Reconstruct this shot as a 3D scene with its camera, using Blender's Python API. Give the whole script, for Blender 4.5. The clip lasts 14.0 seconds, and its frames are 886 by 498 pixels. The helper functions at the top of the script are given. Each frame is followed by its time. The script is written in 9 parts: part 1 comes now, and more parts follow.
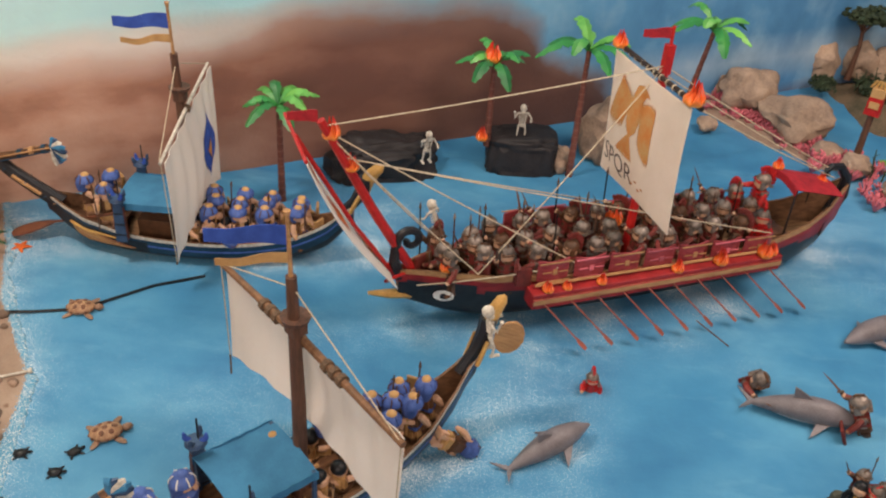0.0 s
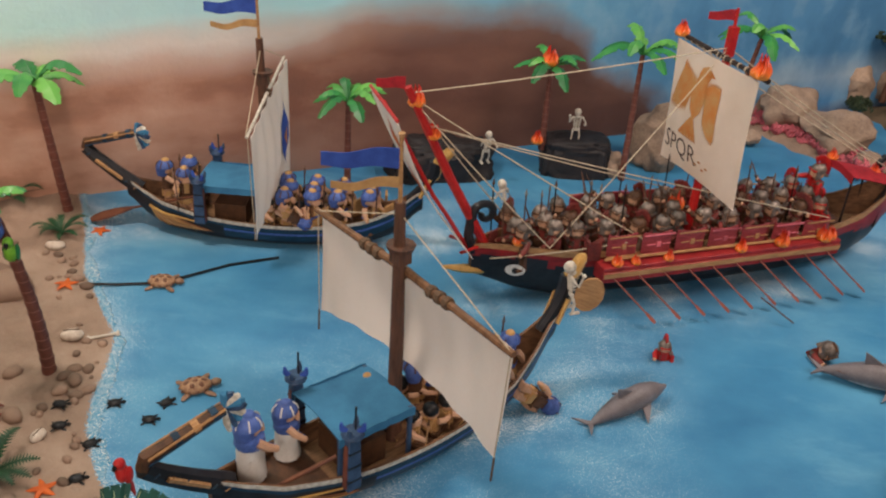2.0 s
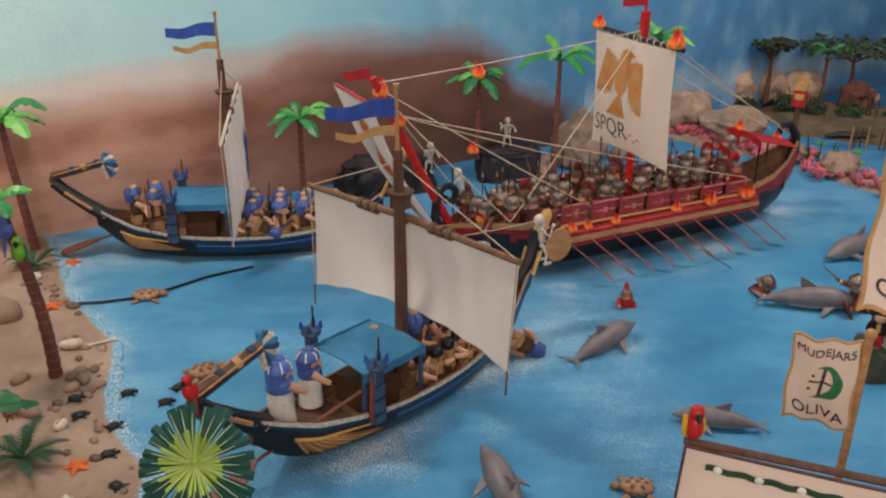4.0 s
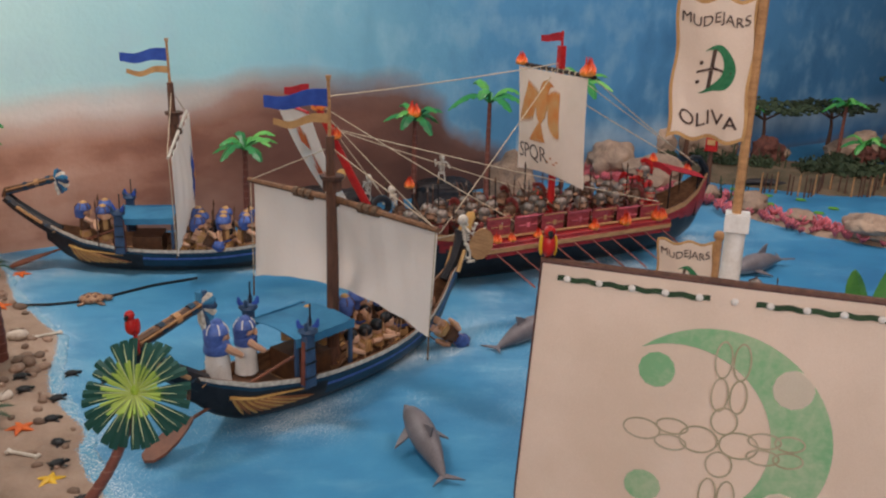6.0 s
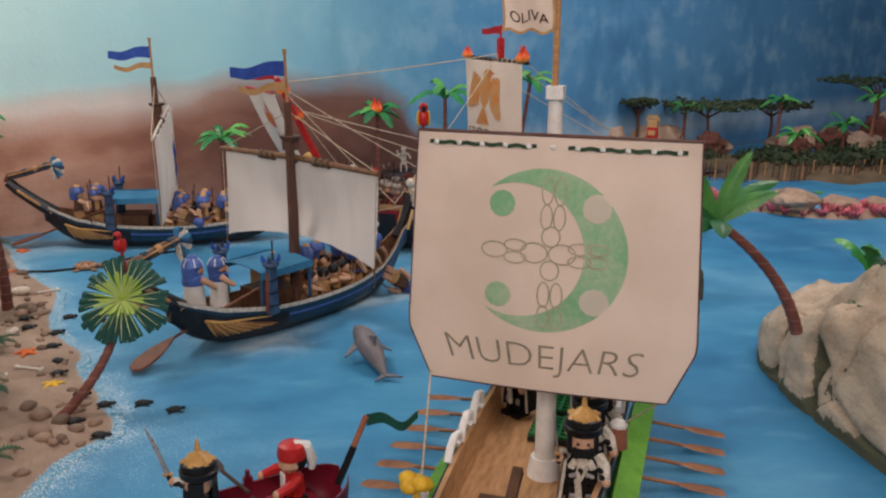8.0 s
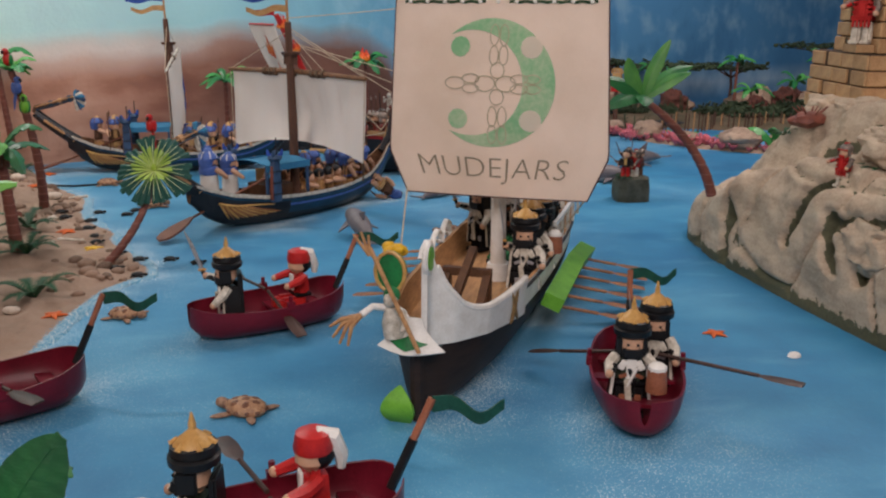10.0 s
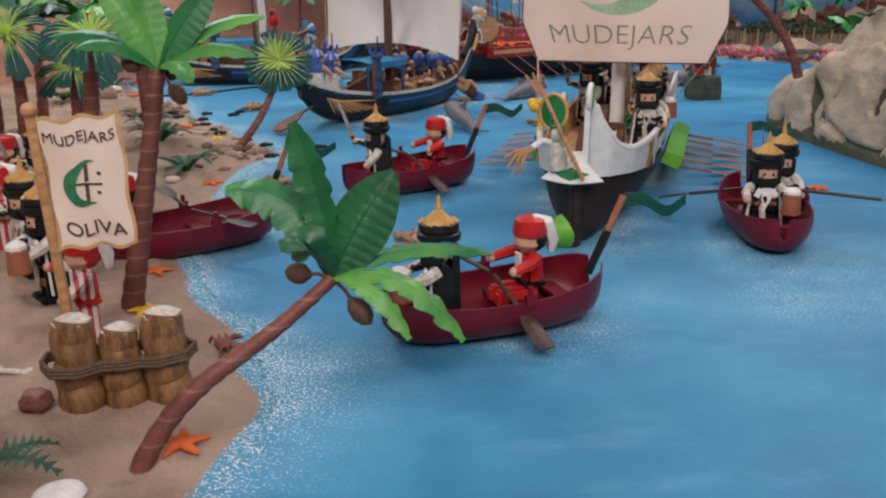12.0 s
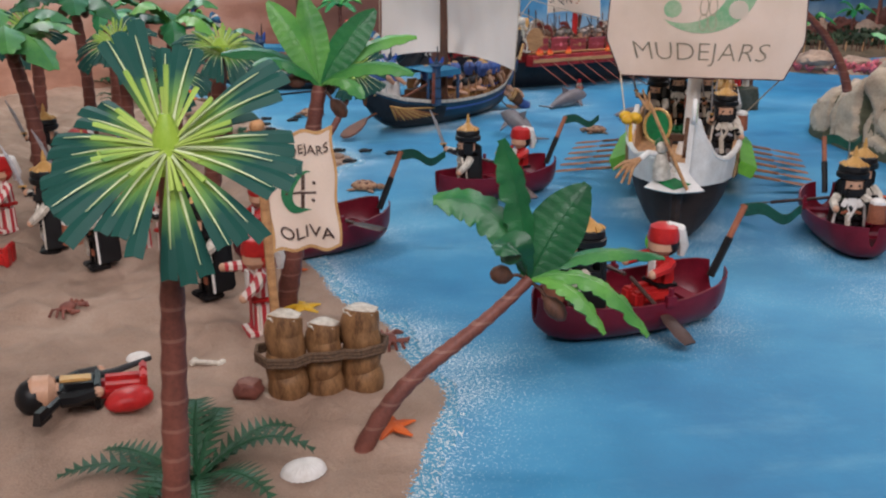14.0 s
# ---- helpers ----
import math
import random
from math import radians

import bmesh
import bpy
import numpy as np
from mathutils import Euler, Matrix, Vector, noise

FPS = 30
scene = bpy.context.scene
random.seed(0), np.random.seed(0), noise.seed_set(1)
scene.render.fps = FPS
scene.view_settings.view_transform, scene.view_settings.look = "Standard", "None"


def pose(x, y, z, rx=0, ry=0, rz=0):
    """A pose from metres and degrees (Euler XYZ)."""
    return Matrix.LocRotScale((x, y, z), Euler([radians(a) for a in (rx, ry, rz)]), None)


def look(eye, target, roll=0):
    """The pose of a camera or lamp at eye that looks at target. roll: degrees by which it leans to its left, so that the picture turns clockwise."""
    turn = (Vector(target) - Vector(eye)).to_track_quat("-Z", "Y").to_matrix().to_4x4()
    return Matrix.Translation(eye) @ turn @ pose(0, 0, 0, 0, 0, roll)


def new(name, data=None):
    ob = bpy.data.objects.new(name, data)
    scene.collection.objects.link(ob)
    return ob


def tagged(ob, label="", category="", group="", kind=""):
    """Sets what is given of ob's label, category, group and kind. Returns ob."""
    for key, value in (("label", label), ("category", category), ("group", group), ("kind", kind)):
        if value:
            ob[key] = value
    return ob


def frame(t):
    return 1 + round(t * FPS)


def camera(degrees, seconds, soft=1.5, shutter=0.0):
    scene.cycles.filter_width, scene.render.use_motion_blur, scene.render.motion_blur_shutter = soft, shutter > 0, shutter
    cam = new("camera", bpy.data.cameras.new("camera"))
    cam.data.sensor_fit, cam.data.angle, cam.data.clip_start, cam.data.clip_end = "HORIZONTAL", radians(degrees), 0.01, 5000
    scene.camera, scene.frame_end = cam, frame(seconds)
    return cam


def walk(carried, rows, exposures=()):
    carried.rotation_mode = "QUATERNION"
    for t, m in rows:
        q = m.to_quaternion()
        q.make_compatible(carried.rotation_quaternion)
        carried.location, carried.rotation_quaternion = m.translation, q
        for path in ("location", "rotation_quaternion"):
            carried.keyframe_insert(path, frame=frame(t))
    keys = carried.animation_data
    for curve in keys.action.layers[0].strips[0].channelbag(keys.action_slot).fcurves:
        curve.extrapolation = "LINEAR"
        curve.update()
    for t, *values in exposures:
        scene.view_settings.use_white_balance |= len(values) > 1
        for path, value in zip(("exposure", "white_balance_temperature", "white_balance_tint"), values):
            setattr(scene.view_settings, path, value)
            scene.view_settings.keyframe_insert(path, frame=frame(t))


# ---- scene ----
cam = camera(52.3, 14.0, soft=2.2)
# The place is laid out in units of 0.77 m, so that a doll stands 7.6 cm high.
SIZE = 0.77
PATH = [
    (0, (0.048, 0.219, 1.0), (-0.039, 1.869, -0.127), 4.4),
    (0.5, (0.013, 0.178, 0.972), (-0.056, 1.856, -0.115), 4.4),
    (1, (-0.028, 0.142, 0.937), (-0.11, 1.841, -0.115), 3.6),
    (1.5, (-0.043, 0.114, 0.909), (-0.131, 1.842, -0.095), 3.0),
    (2, (-0.042, 0.076, 0.871), (-0.164, 1.813, -0.113), 4.1),
    (2.2, (-0.035, 0.061, 0.863), (-0.173, 1.804, -0.109), 4.4),
    (4.3, (-0.166, -0.143, 0.727), (-0.027, 1.701, -0.033), 1.3),
    (4.5, (-0.164, -0.154, 0.717), (-0.003, 1.699, -0.018), 1.9),
    (5, (-0.143, -0.194, 0.696), (-0.031, 1.689, 0.034), 2.2),
    (5.5, (-0.141, -0.236, 0.679), (-0.006, 1.659, 0.052), 1.8),
    (6, (-0.13, -0.295, 0.633), (0.07, 1.604, 0.036), 1.8),
    (6.5, (-0.125, -0.359, 0.608), (0.081, 1.545, 0.033), 1.0),
    (7, (-0.108, -0.406, 0.586), (0.103, 1.506, 0.04), 0.5),
    (7.2, (-0.102, -0.43, 0.58), (0.115, 1.483, 0.039), 0.4),
    (9.3, (-0.03, -0.775, 0.463), (0.182, 1.154, -0.022), 0.4),
    (9.5, (-0.036, -0.796, 0.446), (0.198, 1.129, -0.04), 0.6),
    (10, (-0.083, -0.871, 0.415), (0.157, 1.047, -0.095), 0.3),
    (10.5, (-0.102, -0.927, 0.39), (0.138, 0.987, -0.138), -0.2),
    (11, (-0.151, -0.973, 0.373), (0.066, 0.933, -0.195), -1.0),
    (11.5, (-0.188, -1.001, 0.347), (0.029, 0.897, -0.243), -0.8),
    (12, (-0.268, -1.004, 0.328), (-0.06, 0.888, -0.286), -0.7),
    (12.5, (-0.307, -1.016, 0.321), (-0.085, 0.871, -0.304), -0.8),
    (13, (-0.367, -1.027, 0.328), (-0.14, 0.859, -0.299), -0.8),
    (13.5, (-0.391, -1.042, 0.337), (-0.126, 0.84, -0.286), -0.3),
    (14, (-0.432, -1.053, 0.353), (-0.186, 0.835, -0.258), 0.1),
]
walk(cam, [(t, look(Vector(eye) * SIZE, Vector(target) * SIZE, roll)) for t, eye, target, roll in PATH],
     [(0, -0.26, 7400, 12), (1, -0.30, 7400, 12), (2, -0.52, 7300, 12), (4.5, -0.55, 6800, 12), (6, -0.60, 6650, 12), (9.5, -0.60, 6550, 12), (11.5, -0.42, 6250, 11), (13, -0.24, 6000, 10), (14, -0.30, 6000, 10)])

# ---- world and light ----
scene.view_settings.exposure = 0.0
world = bpy.data.worlds.new("world")
scene.world = world
world.use_nodes = True
world.node_tree.nodes["Background"].inputs[0].default_value = (0.9, 0.95, 1.0, 1)
world.node_tree.nodes["Background"].inputs[1].default_value = 0.15


def area_lamp(name, eye, target, sx, sy, watts, col):
    lamp = bpy.data.lights.new(name, "AREA")
    lamp.shape, lamp.size, lamp.size_y, lamp.energy, lamp.color = "RECTANGLE", sx * SIZE, sy * SIZE, watts, col
    ob = new(name, lamp)
    ob.matrix_world = look(Vector(eye) * SIZE, Vector(target) * SIZE)
    return ob


WARM = (1.0, 0.875, 0.84)
# Unseen fill added in front, below the ceiling, to brighten camera-facing sides.
area_lamp("front_fill_light", (-0.25, -1.75, 1.55), (0.1, 1.0, 0.25), 2.0, 1.0, 35, WARM)
# Unseen overhead fill, added to lift the far right of the layout.
area_lamp("side_fill_light", (1.25, 1.30, 1.85), (1.05, 1.85, 0.0), 1.4, 1.0, 25, WARM)
area_lamp("wall_lamp_light", (-0.95, 1.20, 1.75), (-0.62, 1.78, 0.46), 0.30, 0.22, 13.5, WARM)


# ---- materials ----
def nodes_of(name):
    m = bpy.data.materials.new(name)
    m.use_nodes = True
    nt = m.node_tree
    return m, nt, nt.nodes["Principled BSDF"]


def add(nt, kind, **values):
    n = nt.nodes.new(kind)
    for key, v in values.items():
        n.inputs[key].default_value = v
    return n


def noise_node(nt, vec, scale, detail=4.0, rough=0.55):
    n = add(nt, "ShaderNodeTexNoise", Scale=scale, Detail=detail, Roughness=rough)
    nt.links.new(vec, n.inputs["Vector"])
    return n.outputs["Fac"]


def ramp(nt, fac, stops):
    n = nt.nodes.new("ShaderNodeValToRGB")
    els = n.color_ramp.elements
    els[0].position, els[1].position = stops[0][0], stops[-1][0]
    els[0].color, els[1].color = (*stops[0][1], 1), (*stops[-1][1], 1)
    for p, c in stops[1:-1]:
        els.new(p).color = (*c, 1)
    nt.links.new(fac, n.inputs["Fac"])
    return n.outputs["Color"]


def mixed(nt, fac, a, b, blend="MIX"):
    n = nt.nodes.new("ShaderNodeMix")
    n.data_type, n.blend_type = "RGBA", blend
    for v, s in ((fac, 0), (a, 6), (b, 7)):
        if isinstance(v, (int, float)):
            n.inputs[s].default_value = v
        elif isinstance(v, tuple):
            n.inputs[s].default_value = (*v, 1)
        else:
            nt.links.new(v, n.inputs[s])
    return n.outputs[2]


def calc(nt, op, a, b=0.0, c=0.0):
    n = nt.nodes.new("ShaderNodeMath")
    n.operation = op
    for i, v in enumerate((a, b, c)):
        if isinstance(v, (int, float)):
            n.inputs[i].default_value = v
        else:
            nt.links.new(v, n.inputs[i])
    return n.outputs[0]


def bumped(nt, shader, height, strength, distance):
    b = add(nt, "ShaderNodeBump", Strength=strength, Distance=distance)
    nt.links.new(height, b.inputs["Height"])
    nt.links.new(b.outputs["Normal"], shader.inputs["Normal"])


def object_vec(nt, stretch=(1, 1, 1)):
    tc = nt.nodes.new("ShaderNodeTexCoord")
    mp = nt.nodes.new("ShaderNodeMapping")
    mp.inputs["Scale"].default_value = stretch
    nt.links.new(tc.outputs["Object"], mp.inputs["Vector"])
    return mp.outputs["Vector"]


def mat(name, col, col2=None, rough=0.45, scale=60.0, fine=400.0, bump=0.15, depth=0.0006, stretch=(1, 1, 1), metal=0.0, spread=0.0):
    """A surface that wanders between two colours at a coarse and a fine scale."""
    m, nt, sh = nodes_of(name)
    vec = object_vec(nt, stretch)
    big, small = noise_node(nt, vec, scale), noise_node(nt, vec, fine, 3.0)
    both = calc(nt, "ADD", calc(nt, "MULTIPLY", big, 0.65), calc(nt, "MULTIPLY", small, 0.35))
    if col2 is None:
        col2 = tuple(c * 0.78 for c in col)
    c = ramp(nt, both, [(0.36, col2), (0.6, col)])
    if spread:
        info = nt.nodes.new("ShaderNodeObjectInfo")
        hsv = nt.nodes.new("ShaderNodeHueSaturation")
        nt.links.new(c, hsv.inputs["Color"])
        nt.links.new(calc(nt, "MULTIPLY_ADD", info.outputs["Random"], 2 * spread, 1 - spread), hsv.inputs["Value"])
        c = hsv.outputs["Color"]
    nt.links.new(c, sh.inputs["Base Color"])
    nt.links.new(calc(nt, "MULTIPLY_ADD", small, 0.25, rough - 0.12), sh.inputs["Roughness"])
    sh.inputs["Metallic"].default_value = metal
    sh.inputs["Specular IOR Level"].default_value = 0.32
    if bump:
        bumped(nt, sh, both, bump, depth)
    return m


M = {}
M["skin"] = mat("doll_skin", (0.62, 0.36, 0.23), rough=0.4)
M["blue"] = mat("blue_plastic", (0.075, 0.14, 0.40), (0.04, 0.075, 0.24), rough=0.45, scale=140, spread=0.2)
M["slate"] = mat("slate_blue_paint", (0.05, 0.10, 0.19), (0.025, 0.05, 0.10), rough=0.45)
M["gold"] = mat("gold_yellow_paint", (0.60, 0.36, 0.12), (0.40, 0.21, 0.06), rough=0.35)
M["white"] = mat("white_plastic", (0.80, 0.78, 0.74), (0.66, 0.63, 0.58), rough=0.4)
M["bone"] = mat("bone_white", (0.68, 0.63, 0.54), (0.38, 0.33, 0.26), rough=0.55, scale=150)
M["red"] = mat("red_plastic", (0.52, 0.025, 0.022), (0.34, 0.012, 0.014), rough=0.36)
M["flag_red"] = mat("red_cloth", (0.42, 0.02, 0.03), (0.24, 0.012, 0.02), rough=0.75, bump=0.3)
M["black"] = mat("black_plastic", (0.010, 0.010, 0.011), (0.005, 0.005, 0.006), rough=0.42)
M["steel"] = mat("grey_metal_plastic", (0.25, 0.205, 0.175), (0.11, 0.085, 0.07), rough=0.4, metal=0.35, scale=160, spread=0.3)
M["silver"] = mat("silver_plastic", (0.50, 0.50, 0.52), (0.36, 0.36, 0.38), rough=0.3, metal=0.6)
M["darkgreen"] = mat("dark_olive_cloth", (0.035, 0.048, 0.030), (0.016, 0.020, 0.015), rough=0.6, scale=300)
M["armour"] = mat("dark_red_cloth_plastic", (0.24, 0.04, 0.032), (0.10, 0.022, 0.018), rough=0.5)
M["leather"] = mat("brown_leather_plastic", (0.13, 0.06, 0.03), (0.06, 0.03, 0.017), rough=0.5)
M["wood"] = mat("brown_wood", (0.24, 0.12, 0.06), (0.10, 0.05, 0.028), rough=0.6, scale=25, fine=260, stretch=(1, 6, 6), bump=0.4)
M["deck"] = mat("deck_planks_wood", (0.36, 0.20, 0.10), (0.17, 0.09, 0.045), rough=0.6, scale=30, fine=300, stretch=(0.6, 8, 1), bump=0.5)
M["mast"] = mat("dark_mast_wood", (0.14, 0.065, 0.04), (0.06, 0.03, 0.02), rough=0.6, scale=30, stretch=(6, 6, 1), bump=0.4)
M["oar"] = mat("reddish_oar_wood", (0.36, 0.13, 0.07), (0.22, 0.075, 0.04), rough=0.5, scale=40)
M["lightwood"] = mat("pale_wood", (0.52, 0.29, 0.13), (0.30, 0.15, 0.065), rough=0.55, scale=40, stretch=(1, 5, 5), bump=0.3)
M["darkoar"] = mat("dark_brown_oar_plastic", (0.075, 0.042, 0.034), (0.04, 0.024, 0.02), rough=0.45, scale=50)
M["oarred"] = mat("dull_red_oar_paint", (0.30, 0.085, 0.06), (0.17, 0.045, 0.035), rough=0.5, scale=60)
M["crestgold"] = mat("antique_gilt_paint", (0.33, 0.22, 0.10), (0.15, 0.09, 0.04), rough=0.4, metal=0.4)
M["oarbrown"] = mat("orange_brown_oar_wood", (0.34, 0.15, 0.065), (0.17, 0.07, 0.035), rough=0.55, scale=40)
M["boxred"] = mat("deep_red_paint", (0.36, 0.028, 0.030), (0.20, 0.015, 0.018), rough=0.4, scale=40)
M["sailhem"] = mat("dark_brown_hem", (0.12, 0.06, 0.05), (0.06, 0.03, 0.028), rough=0.9)
M["chain"] = mat("dark_green_chain_ink", (0.035, 0.075, 0.035), (0.015, 0.04, 0.02), rough=0.8)
M["rope"] = mat("cream_rope", (0.62, 0.52, 0.38), (0.36, 0.28, 0.19), rough=0.85, scale=300, fine=900, bump=0.6)
M["darkrope"] = mat("dark_rope", (0.16, 0.10, 0.06), (0.07, 0.045, 0.03), rough=0.85, scale=300, fine=900, bump=0.6)
M["paddle"] = mat("red_brown_oar_paint", (0.21, 0.078, 0.042), (0.12, 0.045, 0.028), rough=0.5, scale=40)
M["hullblue"] = mat("teal_blue_hull_paint", (0.012, 0.052, 0.098), (0.007, 0.028, 0.052), rough=0.42, scale=22, fine=180, stretch=(1, 1, 3))
M["hulldark"] = mat("blackish_hull", (0.022, 0.022, 0.026), (0.01, 0.01, 0.012), rough=0.35)
M["hullred"] = mat("dark_red_hull_paint", (0.34, 0.022, 0.022), (0.16, 0.012, 0.012), rough=0.38, scale=25, stretch=(1, 1, 4))
M["shieldred"] = mat("worn_dark_red_paint", (0.37, 0.062, 0.070), (0.20, 0.028, 0.034), rough=0.45, scale=60, stretch=(1, 1, 5))
M["flamepaint"] = mat("orange_red_flame_paint", (0.75, 0.22, 0.05), (0.62, 0.07, 0.03), rough=0.7, scale=30)
M["hullbrown"] = mat("dark_brown_hull", (0.036, 0.021, 0.016), (0.018, 0.011, 0.009), rough=0.6, scale=25, stretch=(1, 1, 5))
M["maroon"] = mat("maroon_boat_plastic", (0.165, 0.009, 0.022), (0.10, 0.006, 0.014), rough=0.33, scale=30)
M["canvas"] = mat("cream_canvas", (0.93, 0.80, 0.69), (0.84, 0.71, 0.59), rough=0.9, scale=14, fine=900, bump=0.35, depth=0.0004)
M["whitecanvas"] = mat("off_white_canvas", (0.94, 0.88, 0.82), (0.87, 0.80, 0.73), rough=0.9, scale=12, fine=900, bump=0.5, stretch=(1, 1, 0.25))


def let_through(m, share):
    """Cloth that lets some light through."""
    nt = m.node_tree
    sh, out = nt.nodes["Principled BSDF"], nt.nodes["Material Output"]
    tr = nt.nodes.new("ShaderNodeBsdfTranslucent")
    link = sh.inputs["Base Color"].links[0].from_socket
    nt.links.new(link, tr.inputs["Color"])
    mix = nt.nodes.new("ShaderNodeMixShader")
    mix.inputs[0].default_value = share
    nt.links.new(sh.outputs[0], mix.inputs[1])
    nt.links.new(tr.outputs[0], mix.inputs[2])
    nt.links.new(mix.outputs[0], out.inputs["Surface"])


let_through(M["canvas"], 0.42)
let_through(M["whitecanvas"], 0.45)
M["bluecloth"] = mat("teal_blue_cloth", (0.05, 0.23, 0.40), (0.03, 0.15, 0.28), rough=0.85, scale=20, fine=800, bump=0.4)
M["flag_blue"] = mat("royal_blue_felt", (0.04, 0.10, 0.42), (0.025, 0.065, 0.3), rough=0.9, fine=800, bump=0.4)
M["tan"] = mat("tan_felt", (0.55, 0.33, 0.14), (0.40, 0.22, 0.09), rough=0.9, fine=800, bump=0.4)
M["eagle"] = mat("orange_stamp_ink", (0.55, 0.19, 0.05), (0.52, 0.30, 0.12), rough=0.9, scale=40, fine=300, bump=0)
M["ink"] = mat("dark_brown_ink", (0.06, 0.035, 0.03), (0.10, 0.065, 0.05), rough=0.9, scale=90, bump=0)
M["ringink"] = mat("faint_olive_ink", (0.34, 0.31, 0.20), (0.50, 0.43, 0.32), rough=0.9, scale=60, bump=0)
M["greyink"] = mat("faded_olive_ink", (0.22, 0.19, 0.13), (0.36, 0.30, 0.22), rough=0.9, scale=60, bump=0)
M["greenink"] = mat("pale_green_ink", (0.20, 0.42, 0.22), (0.42, 0.52, 0.34), rough=0.9, scale=22, fine=200, bump=0)
M["deepgreenink"] = mat("dark_green_ink", (0.02, 0.14, 0.06), (0.05, 0.22, 0.10), rough=0.9, scale=60, bump=0)
M["lime"] = mat("lime_green_plastic", (0.16, 0.42, 0.04), (0.10, 0.30, 0.025), rough=0.4)
M["green"] = mat("green_plastic", (0.02, 0.20, 0.06), (0.012, 0.11, 0.035), rough=0.4)
M["darkleaf"] = mat("dark_fan_leaf", (0.014, 0.085, 0.055), (0.008, 0.045, 0.033), rough=0.4, scale=60)
M["limeleaf"] = mat("lime_fan_leaf", (0.36, 0.50, 0.07), (0.24, 0.38, 0.04), rough=0.4, scale=60)
M["ribs"] = mat("pale_leaf_ribs", (0.62, 0.70, 0.42), (0.46, 0.56, 0.26), rough=0.45)
M["fern"] = mat("fern_leaf", (0.02, 0.085, 0.035), (0.012, 0.05, 0.02), rough=0.5, scale=80, spread=0.2)
M["grey"] = mat("grey_dolphin_rubber", (0.20, 0.18, 0.19), (0.13, 0.115, 0.12), rough=0.42, scale=25)
M["pale"] = mat("pale_belly_rubber", (0.46, 0.42, 0.40), rough=0.42)
M["orange"] = mat("orange_starfish", (0.68, 0.14, 0.025), (0.48, 0.08, 0.015), rough=0.6, fine=700, bump=0.6)
M["yellow"] = mat("yellow_plastic", (0.75, 0.46, 0.03), (0.62, 0.34, 0.02), rough=0.4)
M["shell"] = mat("seashell", (0.72, 0.64, 0.54), (0.52, 0.42, 0.33), rough=0.45, scale=120)
M["flipper"] = mat("turtle_flipper_paint", (0.36, 0.22, 0.14), (0.14, 0.075, 0.045), rough=0.5, scale=220, fine=600)
M["plates"] = mat("dark_shell_plate", (0.20, 0.085, 0.045), (0.09, 0.035, 0.022), rough=0.45, scale=200)
M["turtle"] = mat("turtle_shell_paint", (0.46, 0.27, 0.15), (0.24, 0.12, 0.065), rough=0.5, scale=160, fine=500)
M["pebble"] = mat("beach_pebble", (0.30, 0.20, 0.14), (0.17, 0.11, 0.08), rough=0.7, scale=80, bump=0.4, spread=0.45)
M["crab"] = mat("brown_red_crab", (0.24, 0.075, 0.05), (0.12, 0.04, 0.03), rough=0.5)
M["boulder"] = mat("pinkish_boulder", (0.42, 0.30, 0.215), (0.24, 0.165, 0.12), rough=0.75, scale=22, fine=150, bump=0.7, depth=0.003, spread=0.15)
M["blackrock"] = mat("black_rock", (0.03, 0.026, 0.027), (0.013, 0.012, 0.013), rough=0.55, scale=30, fine=200, bump=0.8, depth=0.003)
M["darkrock"] = mat("dark_mossy_rock", (0.10, 0.10, 0.075), (0.04, 0.045, 0.03), rough=0.8, scale=40, fine=200, bump=0.8, depth=0.003)
M["log"] = mat("carved_log_wood", (0.31, 0.165, 0.07), (0.105, 0.05, 0.022), rough=0.5, scale=45, fine=300, stretch=(3, 3, 0.8), bump=0.7, depth=0.0012)
M["brick"] = mat("sandstone_brick", (0.50, 0.31, 0.155), (0.36, 0.20, 0.095), rough=0.7, scale=50, fine=400, bump=0.5, spread=0.14)
M["mortar"] = mat("dark_mortar", (0.09, 0.055, 0.035), rough=0.85)
M["pink"] = mat("pink_plastic", (0.62, 0.17, 0.20), (0.48, 0.10, 0.13), rough=0.5, spread=0.3)
M["bush"] = mat("dark_bush", (0.05, 0.075, 0.035), (0.02, 0.034, 0.018), rough=0.7, scale=90, spread=0.3)
M["mound"] = mat("red_brown_earth", (0.15, 0.055, 0.04), (0.06, 0.025, 0.02), rough=0.9, scale=60, fine=300, bump=0.8, depth=0.003)
M["soil"] = mat("dark_marsh_soil", (0.17, 0.12, 0.075), (0.06, 0.055, 0.03), rough=0.9, scale=14, fine=200, bump=0.6, depth=0.003)
M["room"] = mat("room_wall_paint", (0.55, 0.50, 0.46), (0.48, 0.44, 0.40), rough=0.85, scale=3, fine=60)


def flame_mat():
    m, nt, sh = nodes_of("flame_plastic")
    tc = nt.nodes.new("ShaderNodeTexCoord")
    sep = nt.nodes.new("ShaderNodeSeparateXYZ")
    nt.links.new(tc.outputs["Generated"], sep.inputs[0])
    c = ramp(nt, sep.outputs["Z"], [(0.0, (0.75, 0.30, 0.04)), (0.35, (0.78, 0.14, 0.03)), (0.8, (0.60, 0.03, 0.02))])
    nt.links.new(c, sh.inputs["Base Color"])
    sh.inputs["Roughness"].default_value = 0.3
    return m


